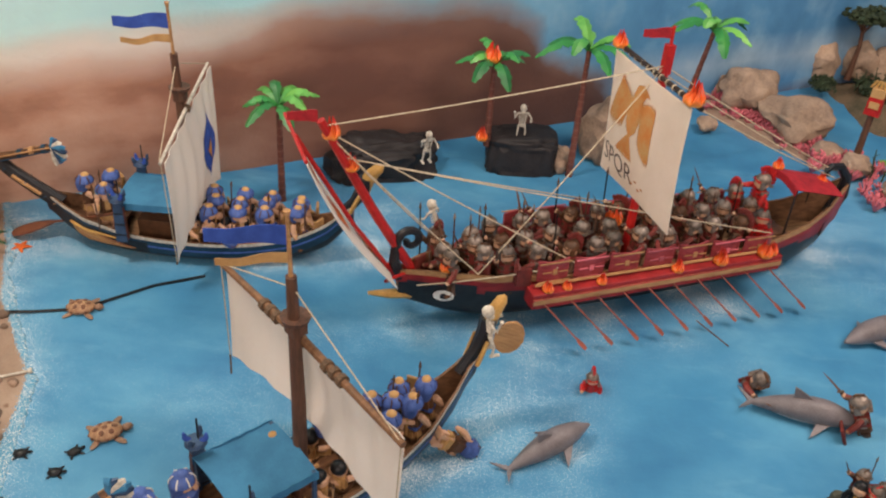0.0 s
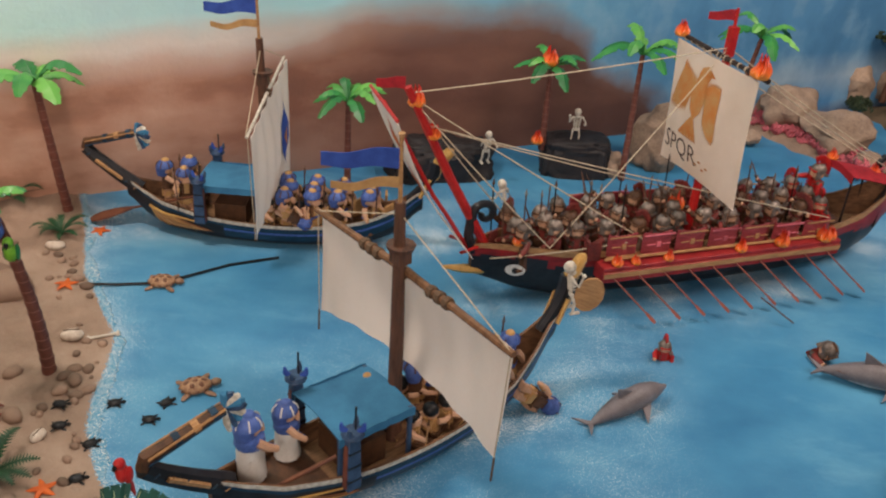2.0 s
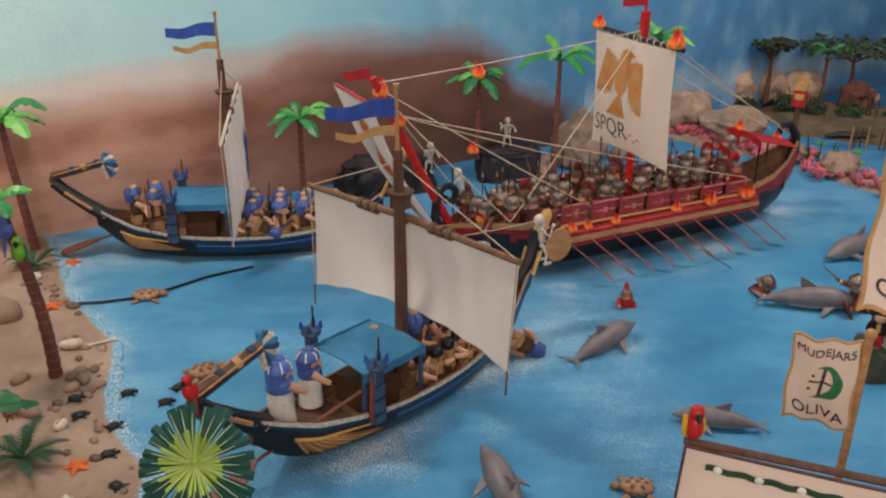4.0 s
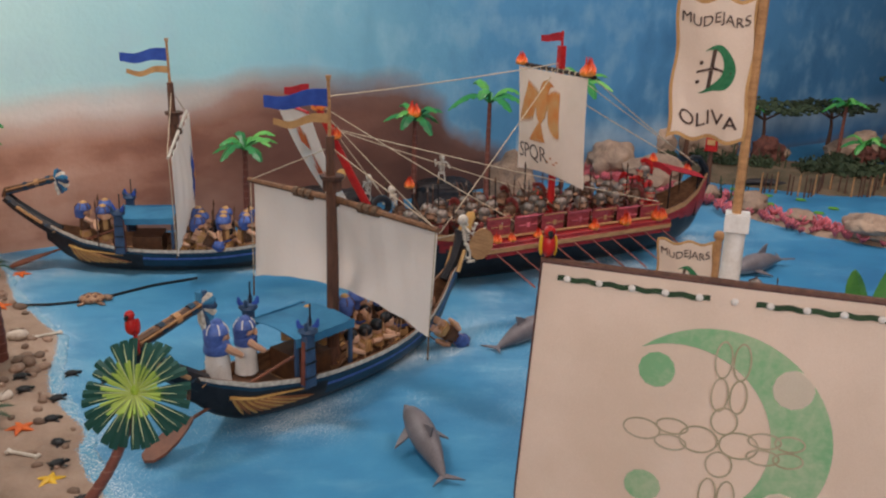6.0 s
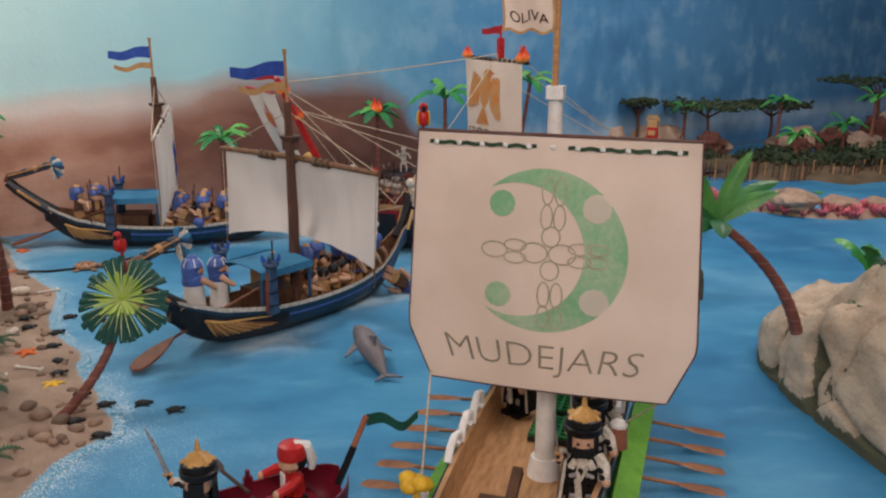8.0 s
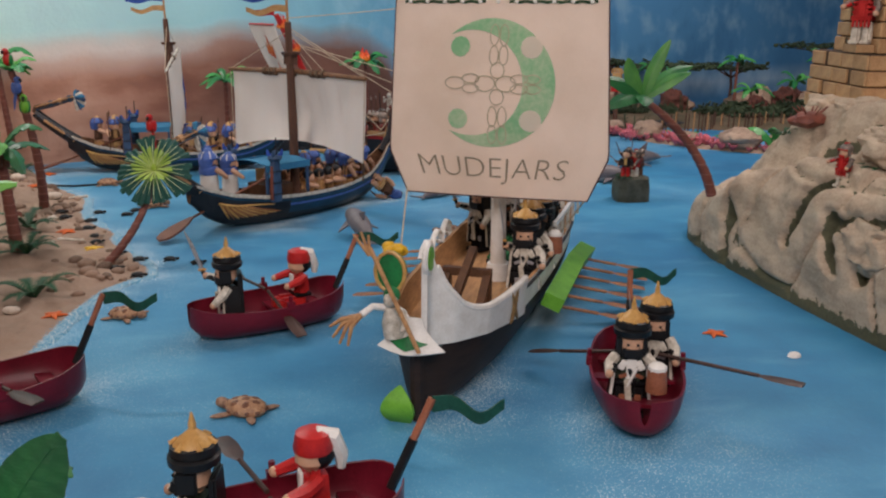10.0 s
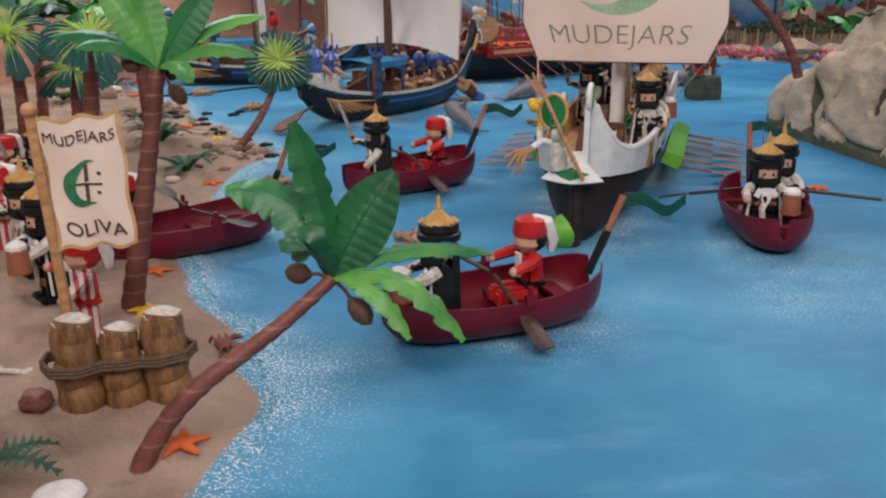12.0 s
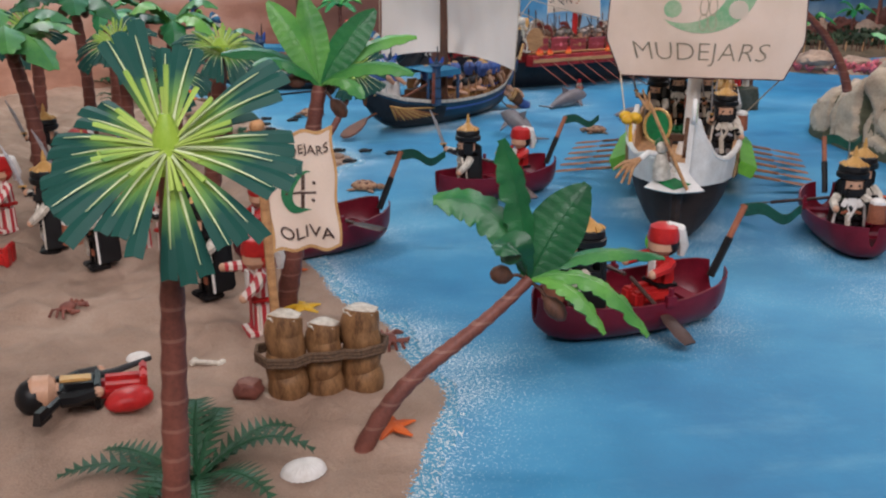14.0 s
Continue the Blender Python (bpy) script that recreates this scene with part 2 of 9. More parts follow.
def stripe_mat(name, a, b, width, axis="X"):
    m, nt, sh = nodes_of(name)
    tc = nt.nodes.new("ShaderNodeTexCoord")
    sep = nt.nodes.new("ShaderNodeSeparateXYZ")
    nt.links.new(tc.outputs["Object"], sep.inputs[0])
    w = calc(nt, "PINGPONG", sep.outputs[axis], width)
    c = mixed(nt, calc(nt, "GREATER_THAN", w, width / 2), a, b)
    nt.links.new(c, sh.inputs["Base Color"])
    sh.inputs["Roughness"].default_value = 0.45
    return m


def broad_leaf_mat(name, low, mid, high):
    """A moulded leaf: soft patches of two greens, with fine cross veins."""
    m, nt, sh = nodes_of(name)
    vec = object_vec(nt)
    info = nt.nodes.new("ShaderNodeObjectInfo")
    n = calc(nt, "ADD", calc(nt, "MULTIPLY", noise_node(nt, vec, 24.0, 3.0, 0.5), 0.8), calc(nt, "MULTIPLY", noise_node(nt, object_vec(nt, (1, 1, 3)), 260.0), 0.2))
    f = calc(nt, "ADD", calc(nt, "MULTIPLY_ADD", n, 0.9, -0.20), calc(nt, "MULTIPLY", info.outputs["Random"], 0.55))
    c = ramp(nt, f, [(0.15, low), (0.45, mid), (0.85, high)])
    nt.links.new(c, sh.inputs["Base Color"])
    sh.inputs["Roughness"].default_value = 0.38
    bumped(nt, sh, noise_node(nt, object_vec(nt, (1, 1, 3)), 240.0), 0.35, 0.001)
    return m


def trunk_mat():
    """Red-brown trunk with a pale line at every ring."""
    m = mat("palm_trunk_plastic", (0.20, 0.070, 0.050), (0.115, 0.040, 0.030), rough=0.5, scale=50, spread=0.25)
    nt = m.node_tree
    sh = nt.nodes["Principled BSDF"]
    tc = nt.nodes.new("ShaderNodeTexCoord")
    sep = nt.nodes.new("ShaderNodeSeparateXYZ")
    nt.links.new(tc.outputs["Object"], sep.inputs[0])
    w = calc(nt, "PINGPONG", calc(nt, "ADD", sep.outputs["Z"], calc(nt, "MULTIPLY", noise_node(nt, object_vec(nt), 90.0), 0.002)), 0.0085)
    old = sh.inputs["Base Color"].links[0].from_socket
    c = mixed(nt, calc(nt, "MULTIPLY", calc(nt, "LESS_THAN", w, 0.0010), 0.38), old, (0.36, 0.20, 0.15))
    nt.links.new(c, sh.inputs["Base Color"])
    return m


def fan_mat(size, lime):
    """A split leaf, lime near its root and dark blue-green towards its tip."""
    m, nt, sh = nodes_of("fan_leaf_plastic")
    tc = nt.nodes.new("ShaderNodeTexCoord")
    ln = nt.nodes.new("ShaderNodeVectorMath")
    ln.operation = "LENGTH"
    nt.links.new(tc.outputs["Object"], ln.inputs[0])
    info = nt.nodes.new("ShaderNodeNewGeometry")
    r = calc(nt, "DIVIDE", ln.outputs["Value"], size)
    r = calc(nt, "ADD", r, calc(nt, "MULTIPLY_ADD", info.outputs["Random Per Island"], 0.16, -0.08))
    c = ramp(nt, r, [(0.0, (0.46, 0.56, 0.15)), (lime * 0.70, (0.30, 0.45, 0.08)), (lime, (0.12, 0.26, 0.07)), (min(lime + 0.20, 0.98), (0.013, 0.070, 0.055))])
    nt.links.new(c, sh.inputs["Base Color"])
    sh.inputs["Roughness"].default_value = 0.55
    sh.inputs["Specular IOR Level"].default_value = 0.22
    bumped(nt, sh, noise_node(nt, object_vec(nt), 200.0), 0.2, 0.0006)
    return m


M["trunk"] = trunk_mat()
M["flame"] = flame_mat()
M["stripes"] = stripe_mat("red_white_striped_plastic", (0.45, 0.03, 0.04), (0.72, 0.62, 0.55), 0.0032)
M["hood"] = stripe_mat("blue_gold_striped_hood", (0.04, 0.14, 0.50), (0.60, 0.40, 0.12), 0.009, "Y")
M["leaf"] = broad_leaf_mat("broad_palm_leaf", (0.014, 0.12, 0.038), (0.026, 0.235, 0.052), (0.15, 0.46, 0.085))
M["deepleaf"] = broad_leaf_mat("deep_palm_leaf", (0.010, 0.075, 0.028), (0.020, 0.145, 0.040), (0.14, 0.37, 0.06))


def water_mat():
    m, nt, sh = nodes_of("painted_water")
    vec = object_vec(nt)
    big, mid = noise_node(nt, vec, 2.4, 4.0, 0.5), noise_node(nt, object_vec(nt, (1, 1.4, 1)), 8.0, 5.0, 0.55)
    c = ramp(nt, calc(nt, "ADD", calc(nt, "MULTIPLY", big, 0.62), calc(nt, "MULTIPLY", mid, 0.38)), [(0.34, (0.022, 0.152, 0.315)), (0.5, (0.042, 0.232, 0.42)), (0.66, (0.085, 0.325, 0.515))])
    strokes = ramp(nt, noise_node(nt, object_vec(nt, (1, 2.6, 1)), 5.0, 6.0, 0.62), [(0.56, (0, 0, 0)), (0.72, (1, 1, 1))])
    c = mixed(nt, calc(nt, "MULTIPLY", strokes, 0.30), c, (0.20, 0.47, 0.62))
    foam = nt.nodes.new("ShaderNodeAttribute")
    foam.attribute_name = "foam"
    veil = calc(nt, "MULTIPLY", foam.outputs["Fac"], calc(nt, "MULTIPLY_ADD", mid, 1.2, -0.15))
    c = mixed(nt, calc(nt, "MULTIPLY", veil, 0.42), c, (0.34, 0.57, 0.68))
    dots = calc(nt, "GREATER_THAN", calc(nt, "ADD", noise_node(nt, vec, 420.0, 2.0), calc(nt, "MULTIPLY", veil, 0.34)), 0.68)
    c = mixed(nt, calc(nt, "MULTIPLY", dots, calc(nt, "MINIMUM", calc(nt, "MULTIPLY", veil, 2.2), 0.9)), c, (0.70, 0.78, 0.80))
    nt.links.new(c, sh.inputs["Base Color"])
    nt.links.new(calc(nt, "MULTIPLY_ADD", mid, 0.25, 0.42), sh.inputs["Roughness"])
    sh.inputs["Specular IOR Level"].default_value = 0.35
    bumped(nt, sh, calc(nt, "ADD", calc(nt, "MULTIPLY", mid, 1.5), noise_node(nt, vec, 130.0, 3.0)), 0.3, 0.0014)
    return m


def sand_mat():
    m, nt, sh = nodes_of("beach_sand")
    vec = object_vec(nt)
    big, grain = noise_node(nt, vec, 7.0, 6.0, 0.6), noise_node(nt, vec, 700.0, 2.0)
    c = ramp(nt, calc(nt, "ADD", calc(nt, "MULTIPLY", big, 0.72), calc(nt, "MULTIPLY", grain, 0.28)), [(0.32, (0.225, 0.150, 0.105)), (0.52, (0.36, 0.25, 0.182)), (0.7, (0.48, 0.355, 0.268))])
    # sand grains thin out over the painted board at the water's edge
    wet = nt.nodes.new("ShaderNodeAttribute")
    wet.attribute_name = "wet"
    spray = noise_node(nt, vec, 300.0, 3.0, 0.6)
    bare = calc(nt, "GREATER_THAN", calc(nt, "ADD", calc(nt, "MULTIPLY", wet.outputs["Fac"], 1.05), calc(nt, "MULTIPLY", spray, 0.7)), 0.80)
    board = mixed(nt, calc(nt, "GREATER_THAN", noise_node(nt, vec, 420.0, 2.0), 0.56), (0.10, 0.33, 0.50), (0.66, 0.72, 0.72))
    c = mixed(nt, bare, c, board)
    nt.links.new(c, sh.inputs["Base Color"])
    sh.inputs["Roughness"].default_value = 0.95
    bumped(nt, sh, calc(nt, "ADD", calc(nt, "MULTIPLY", noise_node(nt, vec, 30.0, 4.0), 3.0), calc(nt, "MULTIPLY", grain, 0.4)), 0.7, 0.004)
    return m


def cliff_mat():
    m, nt, sh = nodes_of("painted_island_rock")
    vec = object_vec(nt)
    big, mid, fine = noise_node(nt, vec, 6.0, 5.0), noise_node(nt, object_vec(nt, (1, 1, 2.5)), 18.0, 6.0, 0.65), noise_node(nt, vec, 240.0, 3.0)
    c = ramp(nt, calc(nt, "ADD", calc(nt, "MULTIPLY", mid, 0.7), calc(nt, "MULTIPLY", fine, 0.3)), [(0.3, (0.27, 0.20, 0.14)), (0.5, (0.46, 0.355, 0.255)), (0.7, (0.58, 0.47, 0.35))])
    moss = ramp(nt, calc(nt, "MULTIPLY", noise_node(nt, vec, 16.0, 6.0, 0.7), 1.0), [(0.60, (0, 0, 0)), (0.68, (1, 1, 1))])
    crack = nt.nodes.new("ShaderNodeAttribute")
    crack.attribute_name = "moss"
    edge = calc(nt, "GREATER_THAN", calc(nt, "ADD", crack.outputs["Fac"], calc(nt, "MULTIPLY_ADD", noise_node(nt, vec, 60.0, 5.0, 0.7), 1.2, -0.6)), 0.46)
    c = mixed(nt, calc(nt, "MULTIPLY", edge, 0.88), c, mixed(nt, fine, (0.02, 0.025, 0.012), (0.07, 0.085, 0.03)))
    c = mixed(nt, calc(nt, "MULTIPLY", moss, 0.35), c, (0.10, 0.10, 0.05))
    nt.links.new(c, sh.inputs["Base Color"])
    sh.inputs["Roughness"].default_value = 0.85
    bumped(nt, sh, calc(nt, "ADD", mid, calc(nt, "MULTIPLY", fine, 0.3)), 0.5, 0.004)
    return m


def mural_mat():
    """A painted cloth: a brown hazy mountain under a turquoise sky that deepens to blue."""
    m, nt, sh = nodes_of("painted_mural_cloth")
    tc = nt.nodes.new("ShaderNodeTexCoord")
    sep = nt.nodes.new("ShaderNodeSeparateXYZ")
    nt.links.new(tc.outputs["Object"], sep.inputs[0])
    x, z = sep.outputs["X"], sep.outputs["Z"]
    vec = object_vec(nt)
    cloud, smoke = noise_node(nt, vec, 2.6, 4.0, 0.5), noise_node(nt, object_vec(nt, (0.6, 1, 1.3)), 6.0, 5.0, 0.55)
    brush = noise_node(nt, object_vec(nt, (1, 1, 0.7)), 9.0, 5.0, 0.55)
    xs = calc(nt, "ADD", x, calc(nt, "MULTIPLY_ADD", cloud, 0.5, -0.25))
    def along(stops):
        """A value that changes along the cloth, from x = -1 to x = 4."""
        return ramp(nt, calc(nt, "MULTIPLY", calc(nt, "ADD", xs, 1.0), 0.2), [((p + 1) * 0.2, c if isinstance(c, tuple) else (c, c, c)) for p, c in stops])
    sky = along([(-0.5, (0.62, 0.86, 0.84)), (0.15, (0.50, 0.80, 0.80)), (0.5, (0.34, 0.66, 0.72)), (0.95, (0.17, 0.44, 0.60)), (1.4, (0.085, 0.29, 0.50)), (2.2, (0.075, 0.26, 0.48)), (3.4, (0.06, 0.22, 0.42))])
    pale = ramp(nt, calc(nt, "ADD", calc(nt, "MULTIPLY", brush, 0.6), calc(nt, "MULTIPLY", smoke, 0.4)), [(0.50, (0, 0, 0)), (0.68, (1, 1, 1))])
    sky = mixed(nt, calc(nt, "MULTIPLY", pale, 0.42), sky, (0.42, 0.62, 0.70))
    dusk = ramp(nt, calc(nt, "ADD", calc(nt, "MULTIPLY", cloud, 0.5), calc(nt, "MULTIPLY", brush, 0.5)), [(0.36, (1, 1, 1)), (0.5, (0, 0, 0))])
    sky = mixed(nt, calc(nt, "MULTIPLY", dusk, along([(0.6, 0.0), (1.6, 0.6)])), sky, (0.03, 0.14, 0.30))
    earth = along([(-0.4, (0.56, 0.30, 0.20)), (0.1, (0.50, 0.25, 0.165)), (0.40, (0.30, 0.13, 0.085)), (0.75, (0.155, 0.066, 0.048)), (1.25, (0.085, 0.040, 0.034))])
    lit = ramp(nt, smoke, [(0.42, (0, 0, 0)), (0.66, (1, 1, 1))])
    earth = mixed(nt, calc(nt, "MULTIPLY", lit, along([(-0.2, 0.75), (0.6, 0.42), (1.2, 0.25)])), earth, along([(0.0, (0.78, 0.54, 0.42)), (0.8, (0.34, 0.17, 0.115))]))
    shade = ramp(nt, smoke, [(0.34, (1, 1, 1)), (0.48, (0, 0, 0))])
    earth = mixed(nt, calc(nt, "MULTIPLY", shade, 0.38), earth, (0.12, 0.055, 0.043))
    earth = mixed(nt, calc(nt, "MULTIPLY", calc(nt, "MULTIPLY_ADD", brush, 1.4, -0.45), 0.35), earth, (0.20, 0.085, 0.058))
    ridge = along([(-0.3, 0.300), (0.30, 0.310), (0.62, 0.352), (0.90, 0.335), (1.10, 0.318), (1.24, 0.25), (1.42, 0.08), (1.55, 0.0)])
    top = calc(nt, "ADD", ridge, calc(nt, "MULTIPLY_ADD", smoke, 0.10, -0.05))
    rise = calc(nt, "SUBTRACT", top, z)
    n = nt.nodes.new("ShaderNodeClamp")
    nt.links.new(calc(nt, "MULTIPLY_ADD", rise, 13.0, 0.5), n.inputs["Value"])
    c = mixed(nt, n.outputs[0], sky, earth)
    near = calc(nt, "MAXIMUM", calc(nt, "SUBTRACT", 1.0, calc(nt, "MULTIPLY", calc(nt, "ABSOLUTE", calc(nt, "SUBTRACT", rise, 0.012)), 15.0)), 0.0)
    c = mixed(nt, calc(nt, "MULTIPLY", near, along([(-0.2, 0.70), (0.30, 0.60), (0.55, 0.22), (0.9, 0.05)])), c, (0.84, 0.76, 0.70))
    surf = calc(nt, "MULTIPLY", calc(nt, "MAXIMUM", calc(nt, "SUBTRACT", 1.0, calc(nt, "MULTIPLY", calc(nt, "ABSOLUTE", calc(nt, "SUBTRACT", z, 0.11)), 14.0)), 0.0), calc(nt, "MULTIPLY", calc(nt, "GREATER_THAN", x, 1.45), brush))
    c = mixed(nt, surf, c, (0.50, 0.62, 0.68))
    nt.links.new(c, sh.inputs["Base Color"])
    sh.inputs["Roughness"].default_value = 0.8
    bumped(nt, sh, calc(nt, "ADD", brush, noise_node(nt, vec, 90.0, 4.0)), 0.25, 0.004)
    return m


M["water"], M["sand"], M["cliff"], M["mural"] = water_mat(), sand_mat(), cliff_mat(), mural_mat()


# ---- builders ----
def box(bm, c, s, rot=None, mi=0, taper=1.0):
    vs = []
    for z in (-0.5, 0.5):
        k = taper if z > 0 else 1.0
        for x, y in ((-0.5, -0.5), (0.5, -0.5), (0.5, 0.5), (-0.5, 0.5)):
            p = Vector((x * s[0] * k, y * s[1] * k, z * s[2]))
            vs.append(bm.verts.new((rot @ p if rot else p) + Vector(c)))
    for f in ((3, 2, 1, 0), (4, 5, 6, 7), (0, 1, 5, 4), (1, 2, 6, 5), (2, 3, 7, 6), (3, 0, 4, 7)):
        bm.faces.new([vs[i] for i in f]).material_index = mi


def tube(bm, pts, r, n=8, mi=0, flat=1.0):
    """A round bar along points; r: one radius or one for each point. flat: how thick it is across its second axis."""
    pts = [Vector(p) for p in pts]
    rs = r if isinstance(r, (list, tuple)) else [r] * len(pts)
    rings, side = [], None
    for i, p in enumerate(pts):
        d = (pts[min(i + 1, len(pts) - 1)] - pts[max(i - 1, 0)]).normalized()
        if side is None:
            side = d.cross(Vector((0, 0, 1)) if abs(d.z) < 0.9 else Vector((0, 1, 0))).normalized()
        side = (side - d * side.dot(d)).normalized()
        other = d.cross(side)
        rings.append([bm.verts.new(p + side * math.cos(a) * rs[i] + other * math.sin(a) * rs[i] * flat) for a in (2 * math.pi * k / n for k in range(n))])
    for a, b in zip(rings, rings[1:]):
        for k in range(n):
            bm.faces.new((a[k], a[(k + 1) % n], b[(k + 1) % n], b[k])).material_index = mi
    bm.faces.new(rings[0][::-1]).material_index = mi
    bm.faces.new(rings[-1]).material_index = mi


def ball(bm, c, r, mi=0, u=10, v=7, rot=None):
    r = r if isinstance(r, tuple) else (r, r, r)
    m = Matrix.Translation(c) @ (rot.to_4x4() if rot else Matrix()) @ Matrix.Diagonal((*r, 1))
    made = bmesh.ops.create_uvsphere(bm, u_segments=u, v_segments=v, radius=1.0, matrix=m)
    for f in {f for w in made["verts"] for f in w.link_faces}:
        f.material_index = mi


def sheet(bm, at, nu, nv, thick, mi=0, mi_of=None):
    """A slab with thickness over at(u, v), u and v from 0 to 1."""
    p = [[Vector(at(i / nu, j / nv)) for j in range(nv + 1)] for i in range(nu + 1)]
    front, back = [], []
    for i in range(nu + 1):
        fr, bk = [], []
        for j in range(nv + 1):
            du = p[min(i + 1, nu)][j] - p[max(i - 1, 0)][j]
            dv = p[i][min(j + 1, nv)] - p[i][max(j - 1, 0)]
            n = du.cross(dv)
            n = n.normalized() * thick / 2 if n.length > 1e-12 else Vector((0, 0, thick / 2))
            fr.append(bm.verts.new(p[i][j] + n))
            bk.append(bm.verts.new(p[i][j] - n))
        front.append(fr)
        back.append(bk)
    for i in range(nu):
        for j in range(nv):
            k = mi_of((i + 0.5) / nu, (j + 0.5) / nv) if mi_of else mi
            bm.faces.new((front[i][j], front[i + 1][j], front[i + 1][j + 1], front[i][j + 1])).material_index = k
            bm.faces.new((back[i][j], back[i][j + 1], back[i + 1][j + 1], back[i + 1][j])).material_index = k
    for i in range(nu):
        for j, s in ((0, 1), (nv, -1)):
            q = (back[i][j], back[i + 1][j], front[i + 1][j], front[i][j])
            bm.faces.new(q if s > 0 else q[::-1]).material_index = mi
    for j in range(nv):
        for i, s in ((0, -1), (nu, 1)):
            q = (back[i][j], back[i][j + 1], front[i][j + 1], front[i][j])
            bm.faces.new(q if s > 0 else q[::-1]).material_index = mi


def flat_shape(bm, ring, at, thick=0.0006, mi=0):
    """A flat cut-out: a ring of (u, v) laid by at(u, v, lift)."""
    top = [bm.verts.new(at(u, v, thick)) for u, v in ring]
    low = [bm.verts.new(at(u, v, 0.0)) for u, v in ring]
    made = [bm.faces.new(top), bm.faces.new(low[::-1])]
    n = len(ring)
    made += [bm.faces.new((low[i], low[(i + 1) % n], top[(i + 1) % n], top[i])) for i in range(n)]
    for f in made:
        f.material_index = mi


def stamp(bm, ring, at, lift=0.0005, mi=0, cuts=4):
    """A flat mark that follows a curved cloth: the ring is filled, cut up and laid by at(u, v, lift)."""
    b2 = bmesh.new()
    b2.faces.new([b2.verts.new((u, v, 0)) for u, v in ring])
    b2.normal_update()
    bmesh.ops.triangulate(b2, faces=b2.faces[:])
    bmesh.ops.subdivide_edges(b2, edges=b2.edges[:], cuts=cuts, use_grid_fill=True)
    made = {w: bm.verts.new(at(w.co.x, w.co.y, lift)) for w in b2.verts}
    for f in b2.faces:
        bm.faces.new([made[w] for w in f.verts]).material_index = mi
    b2.free()


def finish(name, bm, mats, parent=None, label="", smooth=True, at=None):
    bmesh.ops.recalc_face_normals(bm, faces=bm.faces[:])
    me = bpy.data.meshes.new(name)
    bm.to_mesh(me)
    bm.free()
    for m in mats if isinstance(mats, (list, tuple)) else [mats]:
        me.materials.append(m)
    if smooth:
        me.shade_smooth()
        me.set_sharp_from_angle(angle=radians(38))
    ob = new(name, me)
    if at is not None:
        ob.matrix_world = at
    if parent:
        ob.parent = parent
    return tagged(ob, label=label)


def thing(name, at, label, category, group="", kind=""):
    ob = new(name)
    ob.empty_display_size = 0.02
    ob.matrix_world = at
    return tagged(ob, label, category, group, kind)


def part(name, bm, mats, parent, label="", smooth=True):
    return finish(name, bm, mats, parent, label, smooth)


def smooth_at(xs, ys, x):
    """A smooth curve through given values."""
    i = int(np.clip(np.searchsorted(xs, x) - 1, 0, len(xs) - 2))
    t = np.clip((x - xs[i]) / (xs[i + 1] - xs[i]), 0, 1)
    y0, y1, y2, y3 = ys[max(i - 1, 0)], ys[i], ys[i + 1], ys[min(i + 2, len(ys) - 1)]
    return float(y1 + 0.5 * t * (y2 - y0 + t * (2 * y0 - 5 * y1 + 4 * y2 - y3 + t * (3 * (y1 - y2) + y3 - y0))))


def hull_at(st, x, ang):
    xs = [s[0] for s in st]
    b, zk, zg = (smooth_at(xs, [s[k] for s in st], x) for k in (1, 2, 3))
    return x, max(b, 0.001) * math.copysign(abs(math.sin(ang)) ** 0.75, ang), zg - (zg - zk) * abs(math.cos(ang)) ** 0.85


def hull_mesh(bm, st, thick, mi_of, nx=44, na=22, inner=0):
    """An open hull with a wall of that thickness; stations (x, half beam, keel, gunwale)."""
    rows = []
    for i in range(nx + 1):
        x = st[0][0] + (st[-1][0] - st[0][0]) * i / nx
        out = [Vector(hull_at(st, x, math.pi * (k / na - 0.5))) for k in range(na + 1)]
        inn = []
        for p in out:
            w = max(abs(p.y) - thick, 0.0003)
            inn.append(Vector((p.x, math.copysign(w, p.y), min(p.z + thick, out[0].z))))
        rows.append([bm.verts.new(p) for p in out] + [bm.verts.new(p) for p in inn[::-1]])
    n = len(rows[0])
    for i in range(nx):
        for k in range(n):
            f = bm.faces.new((rows[i][k], rows[i + 1][k], rows[i + 1][(k + 1) % n], rows[i][(k + 1) % n]))
            c = f.calc_center_median()
            f.material_index = mi_of(c.x, abs(2 * (k + 0.5) / na - 1), c.z, c.y) if k < na else inner
    for row in (rows[0], rows[-1]):
        for k in range(na):
            try:
                bm.faces.new((row[k], row[k + 1], row[n - 2 - k], row[n - 1 - k])).material_index = inner
            except ValueError:
                pass


def deck_mesh(bm, st, z, x0, x1, inset, n=24):
    """A deck at height z inside the hull."""
    def at(u, v):
        x = x0 + (x1 - x0) * u
        best = 0.001
        for k in range(20):
            p = hull_at(st, x, math.pi / 2 * k / 19)
            if p[2] <= z:
                best = p[1]
        return x, (v - 0.5) * 2 * max(best - inset, 0.001), z
    sheet(bm, at, n, 6, 0.003)

# ---- setting ----
WALL = pose(-0.91, 1.69, 0, 0, 0, 28.8)


